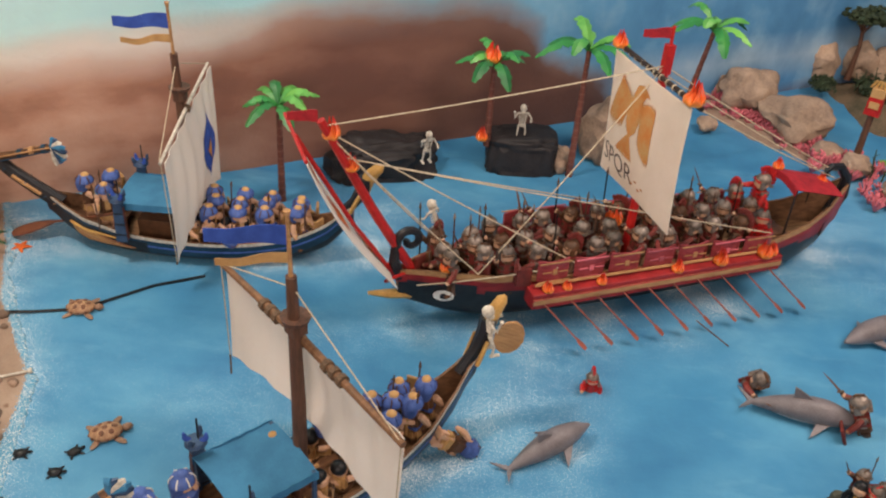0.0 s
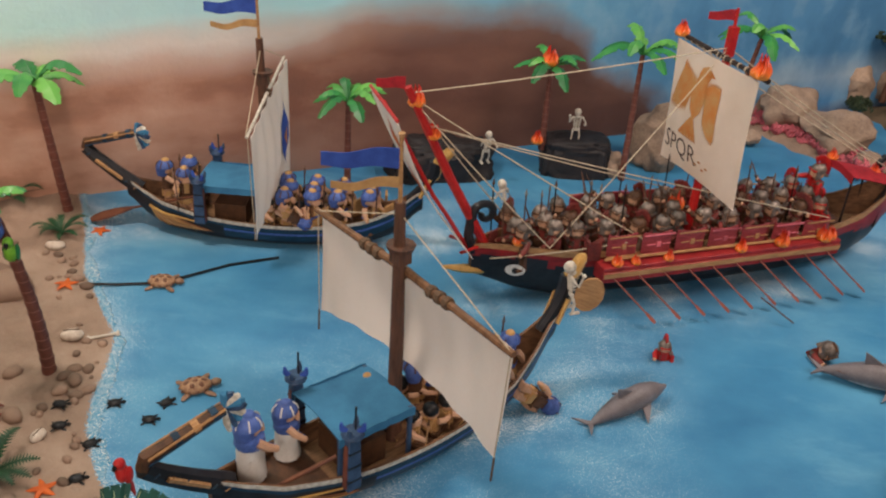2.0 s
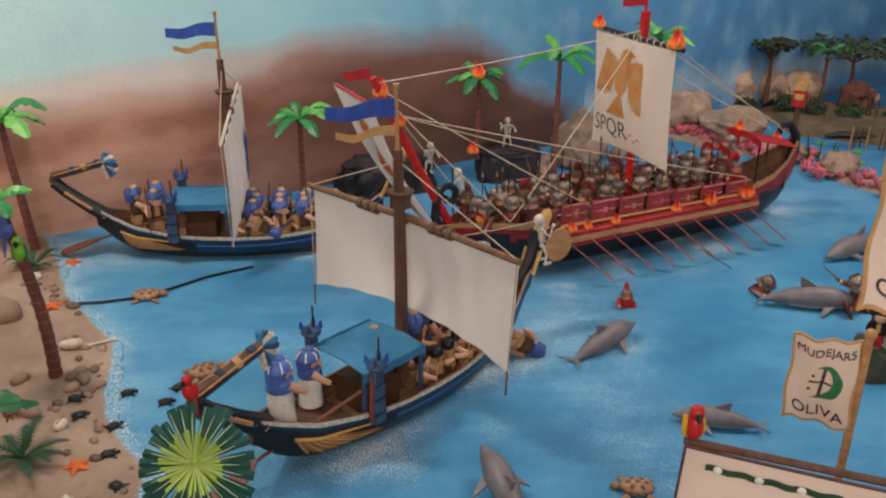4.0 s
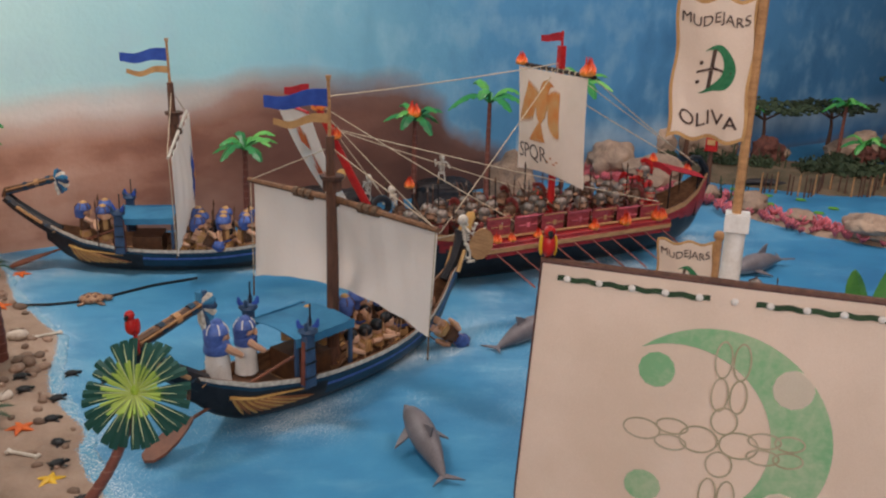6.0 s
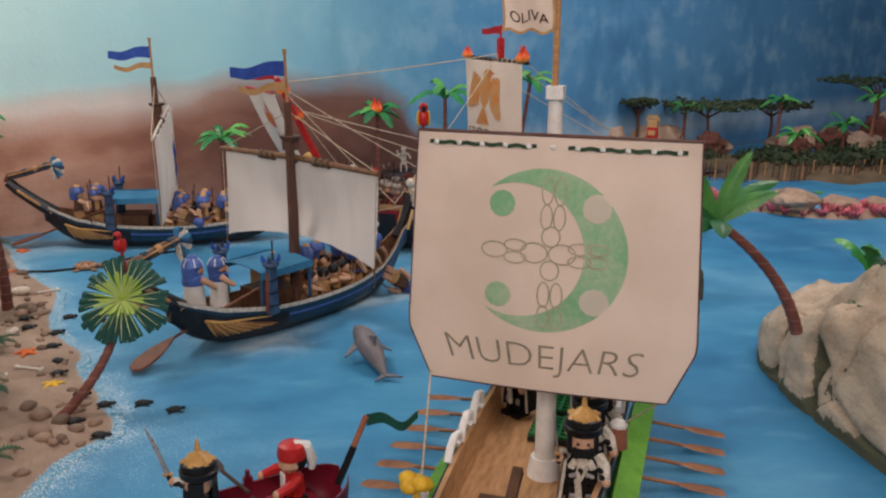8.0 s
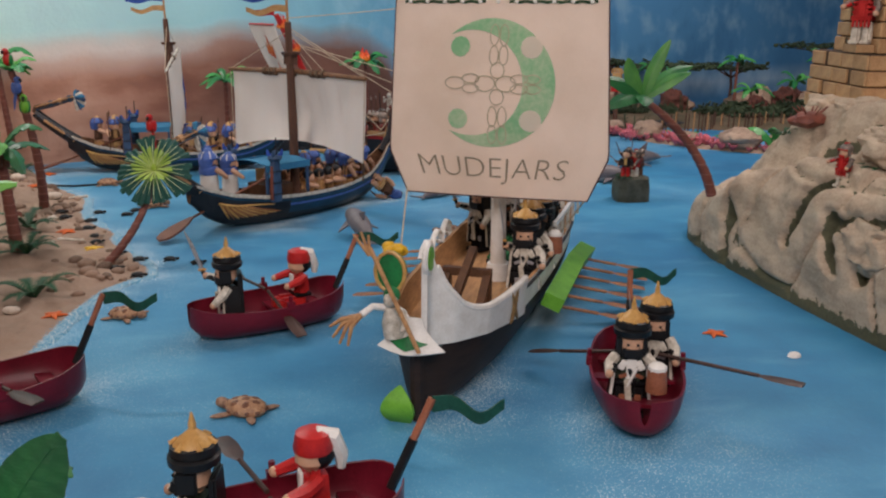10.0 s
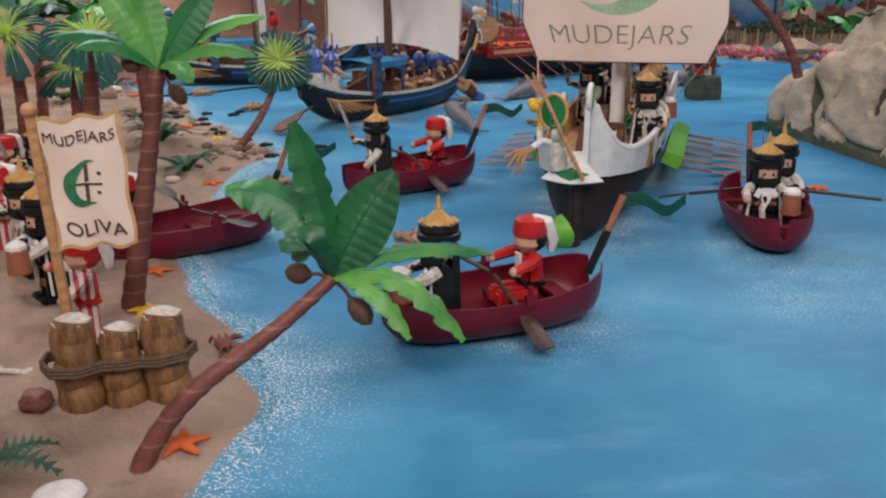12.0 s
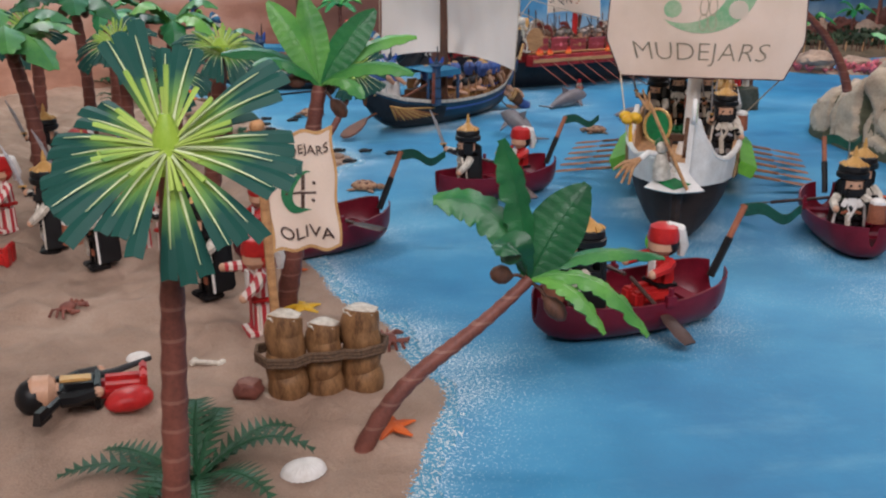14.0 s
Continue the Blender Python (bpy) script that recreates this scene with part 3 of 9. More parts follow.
def wall_piece(name, at, w, z0, z1, material, label, wavy=0.0, n=60):
    bm = bmesh.new()
    def p(u, v):
        x, z = w[0] + (w[1] - w[0]) * u, z0 + (z1 - z0) * v
        fold = wavy * (noise.noise((x * 2.2, 0, z * 0.6)) + 0.35 * noise.noise((x * 9, 3, z * 2)))
        crease = -wavy * 0.8 * math.exp(-((x - 0.91) / 0.012) ** 2) - wavy * 0.5 * math.exp(-((x - 1.95) / 0.012) ** 2)
        return x, (0.0 if not wavy else abs(fold) * 0.5 + crease), z
    sheet(bm, p, n, 24 if wavy else 2, 0.02)
    return tagged(finish(name, bm, material, at=at), label, "wall", kind="structure")


wall_piece("wall_north", WALL, (-1.6, 5.2), -0.05, 1.95, M["mural"], "cloth backdrop painted with brown mountain and blue sky", 0.014, 220)
wall_piece("wall_west", pose(-2.2, 1.0, 0, 0, 0, 90), (-3.6, 0.6), -0.9, 1.98, M["room"], "plain beige room wall beside the display table")
wall_piece("wall_south", pose(0, -2.4, 0), (-2.3, 5.0), -0.9, 1.98, M["room"], "plain beige room wall behind the visitors' walkway")
wall_piece("wall_east", pose(4.2, 0, 0, 0, 0, 90), (-2.5, 4.7), -0.9, 1.98, M["room"], "plain beige room wall at the end of the display")
# Plain unseen ceiling that closes the room; it holds no light panel.
bm = bmesh.new()
box(bm, (1.0, 1.0, 2.0), (6.8, 7.4, 0.03))
tagged(finish("ceiling", bm, mat("ceiling_paint", (0.72, 0.70, 0.67), scale=3, fine=50), smooth=False), "plain off-white room ceiling, out of view", "ceiling", kind="structure")
bm = bmesh.new()
box(bm, (1.0, 1.0, -0.92), (6.8, 7.4, 0.03))
tagged(finish("floor", bm, mat("floor_tiles_grey", (0.30, 0.28, 0.26), scale=4, fine=50), smooth=False), "plain grey room floor under the display table", "floor", kind="structure")

# Shore of the beach: y and x of the water's edge.
SHORE_Y = [-0.8, -0.6, -0.51, -0.37, -0.27, -0.21, -0.15, -0.05, 0.1, 0.23, 0.40, 0.49, 0.58, 0.68, 0.80, 0.86, 0.98, 1.06, 1.19, 1.28, 1.38, 1.55, 1.72, 2.0]
SHORE_X = [-0.44, -0.41, -0.383, -0.345, -0.366, -0.375, -0.415, -0.445, -0.47, -0.465, -0.445, -0.43, -0.385, -0.425, -0.485, -0.50, -0.575, -0.60, -0.635, -0.685, -0.765, -0.845, -0.94, -1.05]
HULLS = [(-0.16, 1.026, 45, 0.26, 0.06), (-0.495, 1.6, 3, 0.26, 0.06), (0.297, 1.615, 24.5, 0.42, 0.08), (0.15, 0.35, 67, 0.36, 0.085), (-0.137, -0.235, 15, 0.10, 0.04), (-0.172, 0.302, 24.5, 0.10, 0.04), (0.235, 0.01, 78, 0.10, 0.045), (-0.45, 0.045, 30, 0.10, 0.04)]


# Dabs of white stippled spray: x, y and spread.
SPRAY = [(0.16, 1.42, 0.070), (0.27, 1.46, 0.060), (0.40, 1.48, 0.070), (0.52, 1.43, 0.050), (0.04, 1.12, 0.060), (0.21, 1.20, 0.050), (0.52, 1.57, 0.060), (-0.15, 0.86, 0.05), (-0.03, 0.93, 0.06)]


def hull_gap(x, y):
    best = 9.0
    for cx, cy, deg, a, b in HULLS:
        c, s = math.cos(radians(deg)), math.sin(radians(deg))
        u, v = (x - cx) * c + (y - cy) * s, -(x - cx) * s + (y - cy) * c
        best = min(best, (math.hypot(u / a, v / b) - 1) * b)
    return best


def shore_x(y):
    return smooth_at(SHORE_Y, SHORE_X, y)


def behind_wall(x, y):
    a = radians(28.8)
    return (y - 1.69) * math.cos(a) - (x + 0.91) * math.sin(a) > 0.05


def make_water():
    nx, ny = 230, 210
    xs, ys = np.linspace(-1.5, 3.6, nx), np.linspace(-0.60, 4.3, ny)
    verts = [(float(x), float(y), 0.0) for y in ys for x in xs]
    faces = [(j * nx + i, j * nx + i + 1, (j + 1) * nx + i + 1, (j + 1) * nx + i) for j in range(ny - 1) for i in range(nx - 1) if not behind_wall(xs[i], ys[j])]
    me = bpy.data.meshes.new("water")
    me.from_pydata(verts, [], faces)
    foam = me.attributes.new("foam", "FLOAT", "POINT")
    for i, (x, y, _) in enumerate(verts):
        near_shore = math.exp(-max(x - shore_x(min(max(y, -0.8), 2.0)), 0) / 0.05)
        g = hull_gap(x, y)
        around = math.exp(-max(g, 0) / 0.05) * (0.35 + 0.8 * max(0, noise.noise((x * 7, y * 7, 0)) + 0.25))
        wide = 0.8 * max(0.0, noise.noise((x * 3, y * 3, 5.0)) - 0.10)
        dab = max(math.exp(-((x - a) ** 2 + (y - b) ** 2) / r ** 2) for a, b, r in SPRAY) * (0.16 + 0.42 * max(0.0, noise.noise((x * 16, y * 16, 2)) + 0.3))
        foam.data[i].value = min(1.0, near_shore + around + wide + dab)
    me.materials.append(M["water"])
    me.shade_smooth()
    tagged(new("water", me), "painted blue board sea with white stippled foam", "water", kind="structure")
    bm = bmesh.new()
    edge = [(-2.18, -1.22), (-0.37, -1.22), (-0.37, -0.613), (2.9, -0.613), (2.9, 3.80), (-2.18, 1.0)]
    low, top = [bm.verts.new((x, y, -0.06)) for x, y in edge], [bm.verts.new((x, y, -0.009)) for x, y in edge]
    bm.faces.new(top)
    bm.faces.new(low[::-1])
    for k in range(6):
        bm.faces.new((low[k], low[(k + 1) % 6], top[(k + 1) % 6], top[k]))
    tagged(finish("ground", bm, mat("table_board_edge", (0.45, 0.33, 0.28), scale=20), smooth=False), "wooden display table board under the painted sea", "table", kind="structure")


def sand_z(x, y):
    d = shore_x(min(max(y, -0.8), 2.0)) - x + 0.012 * noise.noise((x * 14, y * 14, 1)) + 0.008 * noise.noise((x * 70, y * 70, 1)) + 0.005 * noise.noise((x * 190, y * 190, 3))
    rise = 0.5 + 0.5 * math.tanh(d * 28 - 0.35)
    lumps = 0.009 * noise.noise((x * 9, y * 9, 2)) + 0.005 * noise.noise((x * 30, y * 30, 4))
    prints = 0.008 * noise.noise((x * 25, y * 22, 11)) - 0.007 * max(0.0, noise.noise((x * 44, y * 38, 8)))
    return max(0.003 if d > -0.018 else -1.0, -0.006 + rise * 0.014 + max(0, min(d, 0.5)) * (0.012 + lumps * 3) + lumps * 0.5 * rise + prints * rise)


def make_sand():
    nx, ny = 210, 480
    verts = []
    for j in range(ny):
        y = -1.2 + 3.6 * j / (ny - 1)
        edge = shore_x(min(max(y, -0.8), 2.0)) + 0.05
        for i in range(nx):
            x = edge - (edge + 2.15) * (i / (nx - 1)) ** 1.6
            verts.append((x, y, sand_z(x, y)))
    faces = [(j * nx + i, (j + 1) * nx + i, (j + 1) * nx + i + 1, j * nx + i + 1) for j in range(ny - 1) for i in range(nx - 1) if not behind_wall(verts[j * nx + i][0], verts[j * nx + i][1])]
    me = bpy.data.meshes.new("beach")
    me.from_pydata(verts, [], faces)
    wet = me.attributes.new("wet", "FLOAT", "POINT")
    for i, (x, y, _) in enumerate(verts):
        d = shore_x(min(max(y, -0.8), 2.0)) - x + 0.010 * noise.noise((x * 12, y * 12, 7))
        wet.data[i].value = min(max((0.022 - d) / 0.044, 0.0), 1.0)
    me.materials.append(M["sand"])
    me.shade_smooth()
    tagged(new("beach", me), "fine tan sand beach sloping into the painted sea", "beach", kind="structure")


make_water()
make_sand()


def lump(bm, c, r, seed, rough=0.25, mi=0, sub=4, freq=1.6, flat_base=None, boxy=1.0):
    """A stone: a ball pushed about by noise."""
    made = bmesh.ops.create_icosphere(bm, subdivisions=sub, radius=1.0)
    for v in made["verts"]:
        d = v.co.normalized()
        k = 1 + rough * (noise.noise(d * freq + Vector((seed, 0, 0))) + 0.45 * noise.noise(d * freq * 2.7 + Vector((0, seed, 0))))
        q = [math.copysign(abs(w) ** boxy, w) for w in d]
        p = Vector((q[0] * r[0] * k, q[1] * r[1] * k, q[2] * r[2] * k)) + Vector(c)
        if flat_base is not None:
            p.z = max(p.z, flat_base)
        v.co = p
    for f in {f for w in made["verts"] for f in w.link_faces}:
        f.material_index = mi


# Island of the tower: a steep rim swept along its foot, then ledges to the middle.
ISLE_FOOT = [(0.80, 0.93), (0.70, 0.86), (0.62, 0.79), (0.585, 0.72), (0.578, 0.66), (0.570, 0.56), (0.578, 0.46), (0.582, 0.38), (0.588, 0.30), (0.600, 0.20), (0.612, 0.10), (0.64, -0.02), (0.70, -0.12), (0.80, -0.20)]


def isle_point(s, v):
    """s runs along the foot, v from the foot up the face and over the top."""
    k = s * (len(ISLE_FOOT) - 1)
    ks = list(range(len(ISLE_FOOT)))
    fx, fy = smooth_at(ks, [p[0] for p in ISLE_FOOT], k), smooth_at(ks, [p[1] for p in ISLE_FOOT], k)
    rim = smooth_at([-1, 0.0, 0.30, 0.50, 0.66, 0.74, 0.95], [0.19, 0.20, 0.205, 0.175, 0.115, 0.10, 0.08], fy)
    crest = smooth_at([-1, 0.0, 0.35, 0.55, 0.70, 0.80, 0.95], [0.26, 0.28, 0.285, 0.265, 0.16, 0.12, 0.09], fy)
    inward = Vector((0.97 - fx, 0.40 - fy, 0)).normalized()
    if v < 0.5:
        t = v / 0.5
        z = -0.012 + (rim + 0.012) * t
        d = 0.020 * t + 0.035 * max(0.0, t - 0.75) ** 1.5 * 4 - 0.010 * math.sin(math.pi * t)
    else:
        t = (v - 0.5) / 0.5
        step = min(max((t - 0.10) / 0.16, 0), 1)
        z = rim + 0.006 * t + (crest - rim) * (step * step * (3 - 2 * step))
        d = 0.038 + 0.30 * t
    return Vector((fx, fy, z)) + inward * d, inward


# Lines of the deep mossy clefts in the island's face.
CLEFTS = [[(0.585, 0.66, 0.12), (0.58, 0.652, 0.076), (0.573, 0.645, 0.0)], [(0.574, 0.535, 0.10), (0.57, 0.527, 0.061), (0.574, 0.535, 0.0)], [(0.626, 0.288, 0.188), (0.593, 0.328, 0.163), (0.589, 0.344, 0.132), (0.582, 0.362, 0.083)], [(0.655, 0.41, 0.212), (0.667, 0.334, 0.233), (0.683, 0.29, 0.263)], [(0.640, 0.55, 0.20), (0.613, 0.524, 0.160)], [(0.60, 0.262, 0.140), (0.585, 0.262, 0.115), (0.587, 0.242, 0.075)], [(0.593, 0.245, 0.138), (0.605, 0.156, 0.156)], [(0.601, 0.190, 0.08), (0.614, 0.175, 0.10), (0.604, 0.149, 0.135)]]


def cleft_gap(p):
    best = 1.0
    for line in CLEFTS:
        for a, b in zip(line, line[1:]):
            a, d = Vector(a), Vector(b) - Vector(a)
            t = min(max((p - a).dot(d) / d.length_squared, 0), 1)
            best = min(best, (p - a - d * t).length)
    return best


def make_island():
    ns, nv = 260, 120
    verts, moss = [], []
    for i in range(ns + 1):
        for j in range(nv + 1):
            v = j / nv
            p, inward = isle_point(i / ns, v)
            live = min(max(p.z / 0.03, 0.15), 1)
            out = (0.030 * noise.noise((p.x * 6, p.y * 6, p.z * 7)) + 0.009 * noise.noise((p.x * 17, p.y * 17, p.z * 19)) + 0.003 * noise.noise((p.x * 46, p.y * 46, p.z * 46))) * live
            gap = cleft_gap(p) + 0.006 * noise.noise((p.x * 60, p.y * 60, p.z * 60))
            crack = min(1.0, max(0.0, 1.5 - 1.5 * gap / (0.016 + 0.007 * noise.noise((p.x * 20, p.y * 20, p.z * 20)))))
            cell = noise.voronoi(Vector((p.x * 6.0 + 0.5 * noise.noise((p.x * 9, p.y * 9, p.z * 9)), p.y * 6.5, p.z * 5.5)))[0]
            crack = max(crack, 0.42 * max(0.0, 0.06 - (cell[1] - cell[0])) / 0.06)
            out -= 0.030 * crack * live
            up = 1.0 if v > 0.5 else v
            q = p - inward * out * (1 - 0.7 * up) + Vector((0, 0, out * up))
            verts.append(tuple(q))
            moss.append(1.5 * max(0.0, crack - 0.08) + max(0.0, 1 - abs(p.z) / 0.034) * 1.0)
    n = nv + 1
    faces = [(i * n + j, (i + 1) * n + j, (i + 1) * n + j + 1, i * n + j + 1) for i in range(ns) for j in range(nv)]
    me = bpy.data.meshes.new("rock_island")
    me.from_pydata(verts, [], faces)
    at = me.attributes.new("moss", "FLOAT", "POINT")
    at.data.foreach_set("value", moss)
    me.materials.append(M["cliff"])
    me.shade_smooth()
    isle = thing("rock_island", Matrix(), "large beige rock island with mossy cracks in the sea", "rock")
    new("rock_face", me).parent = isle
    for k, (x, y, z, rx, ry, rz) in enumerate(((0.642, 0.200, 0.115, 0.046, 0.058, 0.038), (0.650, 0.06, 0.10, 0.055, 0.08, 0.07), (0.700, 0.27, 0.235, 0.050, 0.060, 0.030), (0.700, 0.13, 0.225, 0.06, 0.07, 0.04), (0.725, 0.42, 0.262, 0.040, 0.050, 0.030), (0.735, 0.53, 0.255, 0.035, 0.045, 0.032))):
        b = bmesh.new()
        lump(b, (x, y, z), (rx, ry, rz), 60 + k * 3.3, 0.22, 0, 5, 2.0, -0.004, 0.72)
        part("boulder", b, M["cliff"], isle, "rounded slab of the island's rock")


make_island()


# ---- palms ----
def bent(a, b, bow, n=9):
    a, b = Vector(a), Vector(b)
    return [a.lerp(b, k / (n - 1)) + Vector(bow) * 4 * (k / (n - 1)) * (1 - k / (n - 1)) for k in range(n)]


def trunk_mesh(base, top, bow, r, rings=14, early=0.0):
    bm = bmesh.new()
    pts = bent(base, top, bow, rings * 2 + 1)
    for k, p in enumerate(pts):
        u = k / (2 * rings)
        p.z += early * 9.48 * u * (1 - u) ** 3
    rs = [r * (1.25 - 0.45 * k / (2 * rings)) * (1.06 if k % 2 else 0.94) for k in range(2 * rings + 1)]
    tube(bm, pts, rs, 10)
    return bm


def rib_leaf(bm, mid, tip, face, width, torn=0.0, paddle=False, fold=0.35, n=44):
    """A leaf along a bent rib from the crown; face: which way its upper side looks; torn: how deep its rim is split."""
    mid, tip, face = Vector(mid), Vector(tip), Vector(face).normalized()
    def rib(u):
        return mid * 2 * u * (1 - u) + tip * u * u
    def at(u, v):
        d = (rib(min(u + 0.02, 1.0)) - rib(max(u - 0.02, 0.0))).normalized()
        side = d.cross(face).normalized()
        up = side.cross(d).normalized()
        if paddle:
            w = width * max(0.06, math.sin(math.pi * min(0.06 + u * 0.94, 1.0) ** 1.15)) ** 0.62
        else:
            w = width * min(1.0, 0.18 + 2.2 * u) * max(0.12, 1 - max(0.0, (u - 0.66) / 0.34) ** 2) ** 0.6
        e = abs(v - 0.5) * 2
        tooth = (u * 7.0 + (0.4 if v > 0.5 else 0.0)) % 1.0
        w *= 1 - torn * 0.62 * e * tooth ** 2.4
        s = (v - 0.5) * w
        return rib(u) + side * s - up * (fold * abs(s) + torn * width * 0.08 * e * e * math.sin(u * 31)) + up * 0.010 * width * math.sin(u * 70) * e
    sheet(bm, at, n, 6, 0.0010)
    tube(bm, [rib(0.0 + k / 12) + Vector(face) * 0.0004 for k in range(12)], [max(width * 0.035 * (1 - k / 13), 0.0004) for k in range(12)], 5)


def broad_palm(at, top, r, leaf, width, count, label, seed, bow=(0, 0, 0), group="broad-leaved palms", nuts=0, rise=0.75, droop=0.9, name="palm_tree", early=0.0, ribs=()):
    rng = random.Random(seed)
    p = thing(name, at, label, "palm", group)
    part("trunk", trunk_mesh((0, 0, -0.004), top, bow, r, early=early), M["trunk"], p, "ringed brown trunk")
    for mid, tip, face, wide, torn, paddle in ribs:
        bm = bmesh.new()
        rib_leaf(bm, mid, tip, face, wide, torn, paddle)
        part("leaf", bm, M["deepleaf"], p).location = top
    for k in range(0 if ribs else count):
        bm = bmesh.new()
        yaw = 2 * math.pi * k / count + rng.uniform(-0.2, 0.2)
        ln, up = leaf * rng.uniform(0.85, 1.1), rise * (1.5 if k % 3 == 0 else 0.8) * rng.uniform(0.8, 1.2)
        if k % 3 == 0:
            ln *= 0.8
        c, sn = math.cos(yaw), math.sin(yaw)
        rib_leaf(bm, (c * ln * 0.48, sn * ln * 0.48, ln * up * 0.75), (c * ln, sn * ln, ln * (up - droop * rng.uniform(0.6, 1.0)) * 0.8), (c * -0.3, sn * -0.3, 1.0), width * rng.uniform(0.75, 0.95), 0.55, False, 0.5, 18)
        part("leaf", bm, M["deepleaf"] if nuts else M["leaf"], p).location = top
    for k in range(nuts):
        bm = bmesh.new()
        a = rng.uniform(0, 6.28)
        if ribs:
            a = (3.3, 5.6, 1.2)[k]
            end = Vector((math.cos(a) * 0.020, math.sin(a) * 0.016, (0.005, -0.018, -0.004)[k]))
            tube(bm, [(0, 0, -0.001), end * 0.5 + Vector((0, 0, 0.002)), end * 0.9], 0.0014, 6)
            tube(bm, [end * 0.72, end * 0.95, end * 1.25, end * 1.5, end * 1.62], [0.0022, 0.0068, 0.0078, 0.0052, 0.001], 9)
        else:
            ball(bm, (math.cos(a) * r * 2.2, math.sin(a) * r * 2.2, -r * 1.2), (r * 0.8, r * 0.8, r * 1.1), 0, 8, 6)
        o = part("coconut", bm, M["mast"], p, "dark brown coconut")
        o.location = top
    return p


def fan_palm(at, top, r, size, label, seed, bow=(0, 0, 0), face=(0, -1, 0.5), count=9, group="fan palms", dish=0.35, fill=0.86, lime_at=(0.48, 0.62), curl=0.35, bud=1.0, low=0.5, rib=1.0):
    """A palm whose round leaves are split into strips: lime near the middle, dark at the ends."""
    rng = random.Random(seed)
    p = thing("palm_tree", at, label, "palm", group)
    part("trunk", trunk_mesh((0, 0, -0.004), top, bow, r), M["trunk"], p, "ringed brown trunk")
    crown = Vector(top) + Vector((0, 0, r * 1.2 * (bud - 1)))
    turn = Vector(face).normalized().to_track_quat("Z", "Y").to_matrix()
    shade, pale = fan_mat(size, sum(lime_at) / 2 - 0.2), fan_mat(size, 0.80)
    def strip(bm, a, far, lean, half, lift=0.0):
        def pt(u, v):
            d = 0.004 + far * u
            w = min(d * math.tan(half), size * 0.06 if lift else 1.0) * (1.0 if u < 0.9 else 0.85)
            s = (v - 0.5) * 2 * w
            return turn @ Vector((math.cos(a) * d - math.sin(a) * s, math.sin(a) * d + math.cos(a) * s, d * lean - curl * d * d / size + (0.5 - abs(v - 0.5)) * w * 0.9 + lift))
        sheet(bm, pt, 9, 2, 0.0008)
    for k in range(count):
        mid, wide = 2 * math.pi * k / count, 2 * math.pi / count
        lean = rng.uniform(dish * low, dish * 1.3)
        reach = size * rng.uniform(0.9, 1.05)
        bm = bmesh.new()
        for i in range(3):
            strip(bm, mid + wide * fill * ((i + 0.5) / 3 - 0.5), reach * rng.uniform(0.86, 1.0), lean, wide * fill / 6)
        part("fan_leaf", bm, shade, p, "dark split fan leaf").location = crown
        bm = bmesh.new()
        for i in range(3 if count < 12 else 2):
            a = mid + wide * (i / 3 - 0.33 if count < 12 else i / 2 - 0.25)
            d = reach * rng.uniform(0.75, 0.97)
            q = [turn @ Vector((math.cos(a) * d * u, math.sin(a) * d * u, d * u * lean - curl * (d * u) ** 2 / size + 0.003)) for u in (0.02, 0.2, 0.4, 0.6, 0.8, 1.0)]
            tube(bm, q, [size * rib * w for w in (0.011, 0.010, 0.008, 0.007, 0.005, 0.002)], 4)
        part("leaf_ribs", bm, M["ribs"], p, "pale ribs of a fan leaf").location = crown
        bm = bmesh.new()
        for i in range(4 if count < 12 else 2):
            strip(bm, mid + wide * (i / 4 + rng.uniform(-0.1, 0.1)), size * rng.uniform(0.34, 0.50), lean + 0.30 + rng.uniform(-0.15, 0.3), wide * 0.085, 0.003)
        part("inner_leaf", bm, pale, p, "lime strips of the inner leaf").location = crown
    bm = bmesh.new()
    tube(bm, [(0, 0, -0.002), (0, 0, r * 1.2 * bud), (0, 0, r * 2.0 * bud)], [r * 0.95, r * 1.05, r * 0.4], 10)
    o = part("leaf_bud", bm, M["limeleaf"], p)
    o.location = top
    return p


def fern(at, size, count, label, seed, name="fern"):
    rng = random.Random(seed)
    p = thing(name, at, label, "fern", "beach ferns")
    for k in range(count):
        bm = bmesh.new()
        yaw = 2 * math.pi * k / count + rng.uniform(-0.25, 0.25)
        up, length = rng.uniform(0.5, 1.3), size * rng.uniform(0.8, 1.1)
        c, s = math.cos(yaw), math.sin(yaw)
        n = 14
        spine = []
        for i in range(n + 1):
            u = i / n
            spine.append(Vector((c * length * u * (1 - 0.15 * u), s * length * u * (1 - 0.15 * u), length * (up * u - 0.75 * up * u * u))))
        tube(bm, spine, [size * 0.02 * (1.1 - i / n) for i in range(n + 1)], 4)
        for i in range(1, n):
            w = size * 0.17 * math.sin(math.pi * (0.15 + 0.82 * i / n))
            for sg in (-1, 1):
                a, b = spine[i], spine[i + 1]
                tip = (a + b) / 2 + Vector((-s * sg, c * sg, 0.1)) * w + (b - a) * 0.8
                v = [bm.verts.new(q) for q in (a, b, tip, a + Vector((0, 0, -0.0008)), b + Vector((0, 0, -0.0008)))]
                bm.faces.new((v[0], v[1], v[2]))
                bm.faces.new((v[4], v[3], v[2]))
                bm.faces.new((v[3], v[0], v[2]))
                bm.faces.new((v[1], v[4], v[2]))
        part("frond", bm, M["fern"], p)
    return p


def spot(x, y, z=None, yaw=0):
    """A place on the beach."""
    return pose(x, y, sand_z(x, y) if z is None else z, 0, 0, yaw)


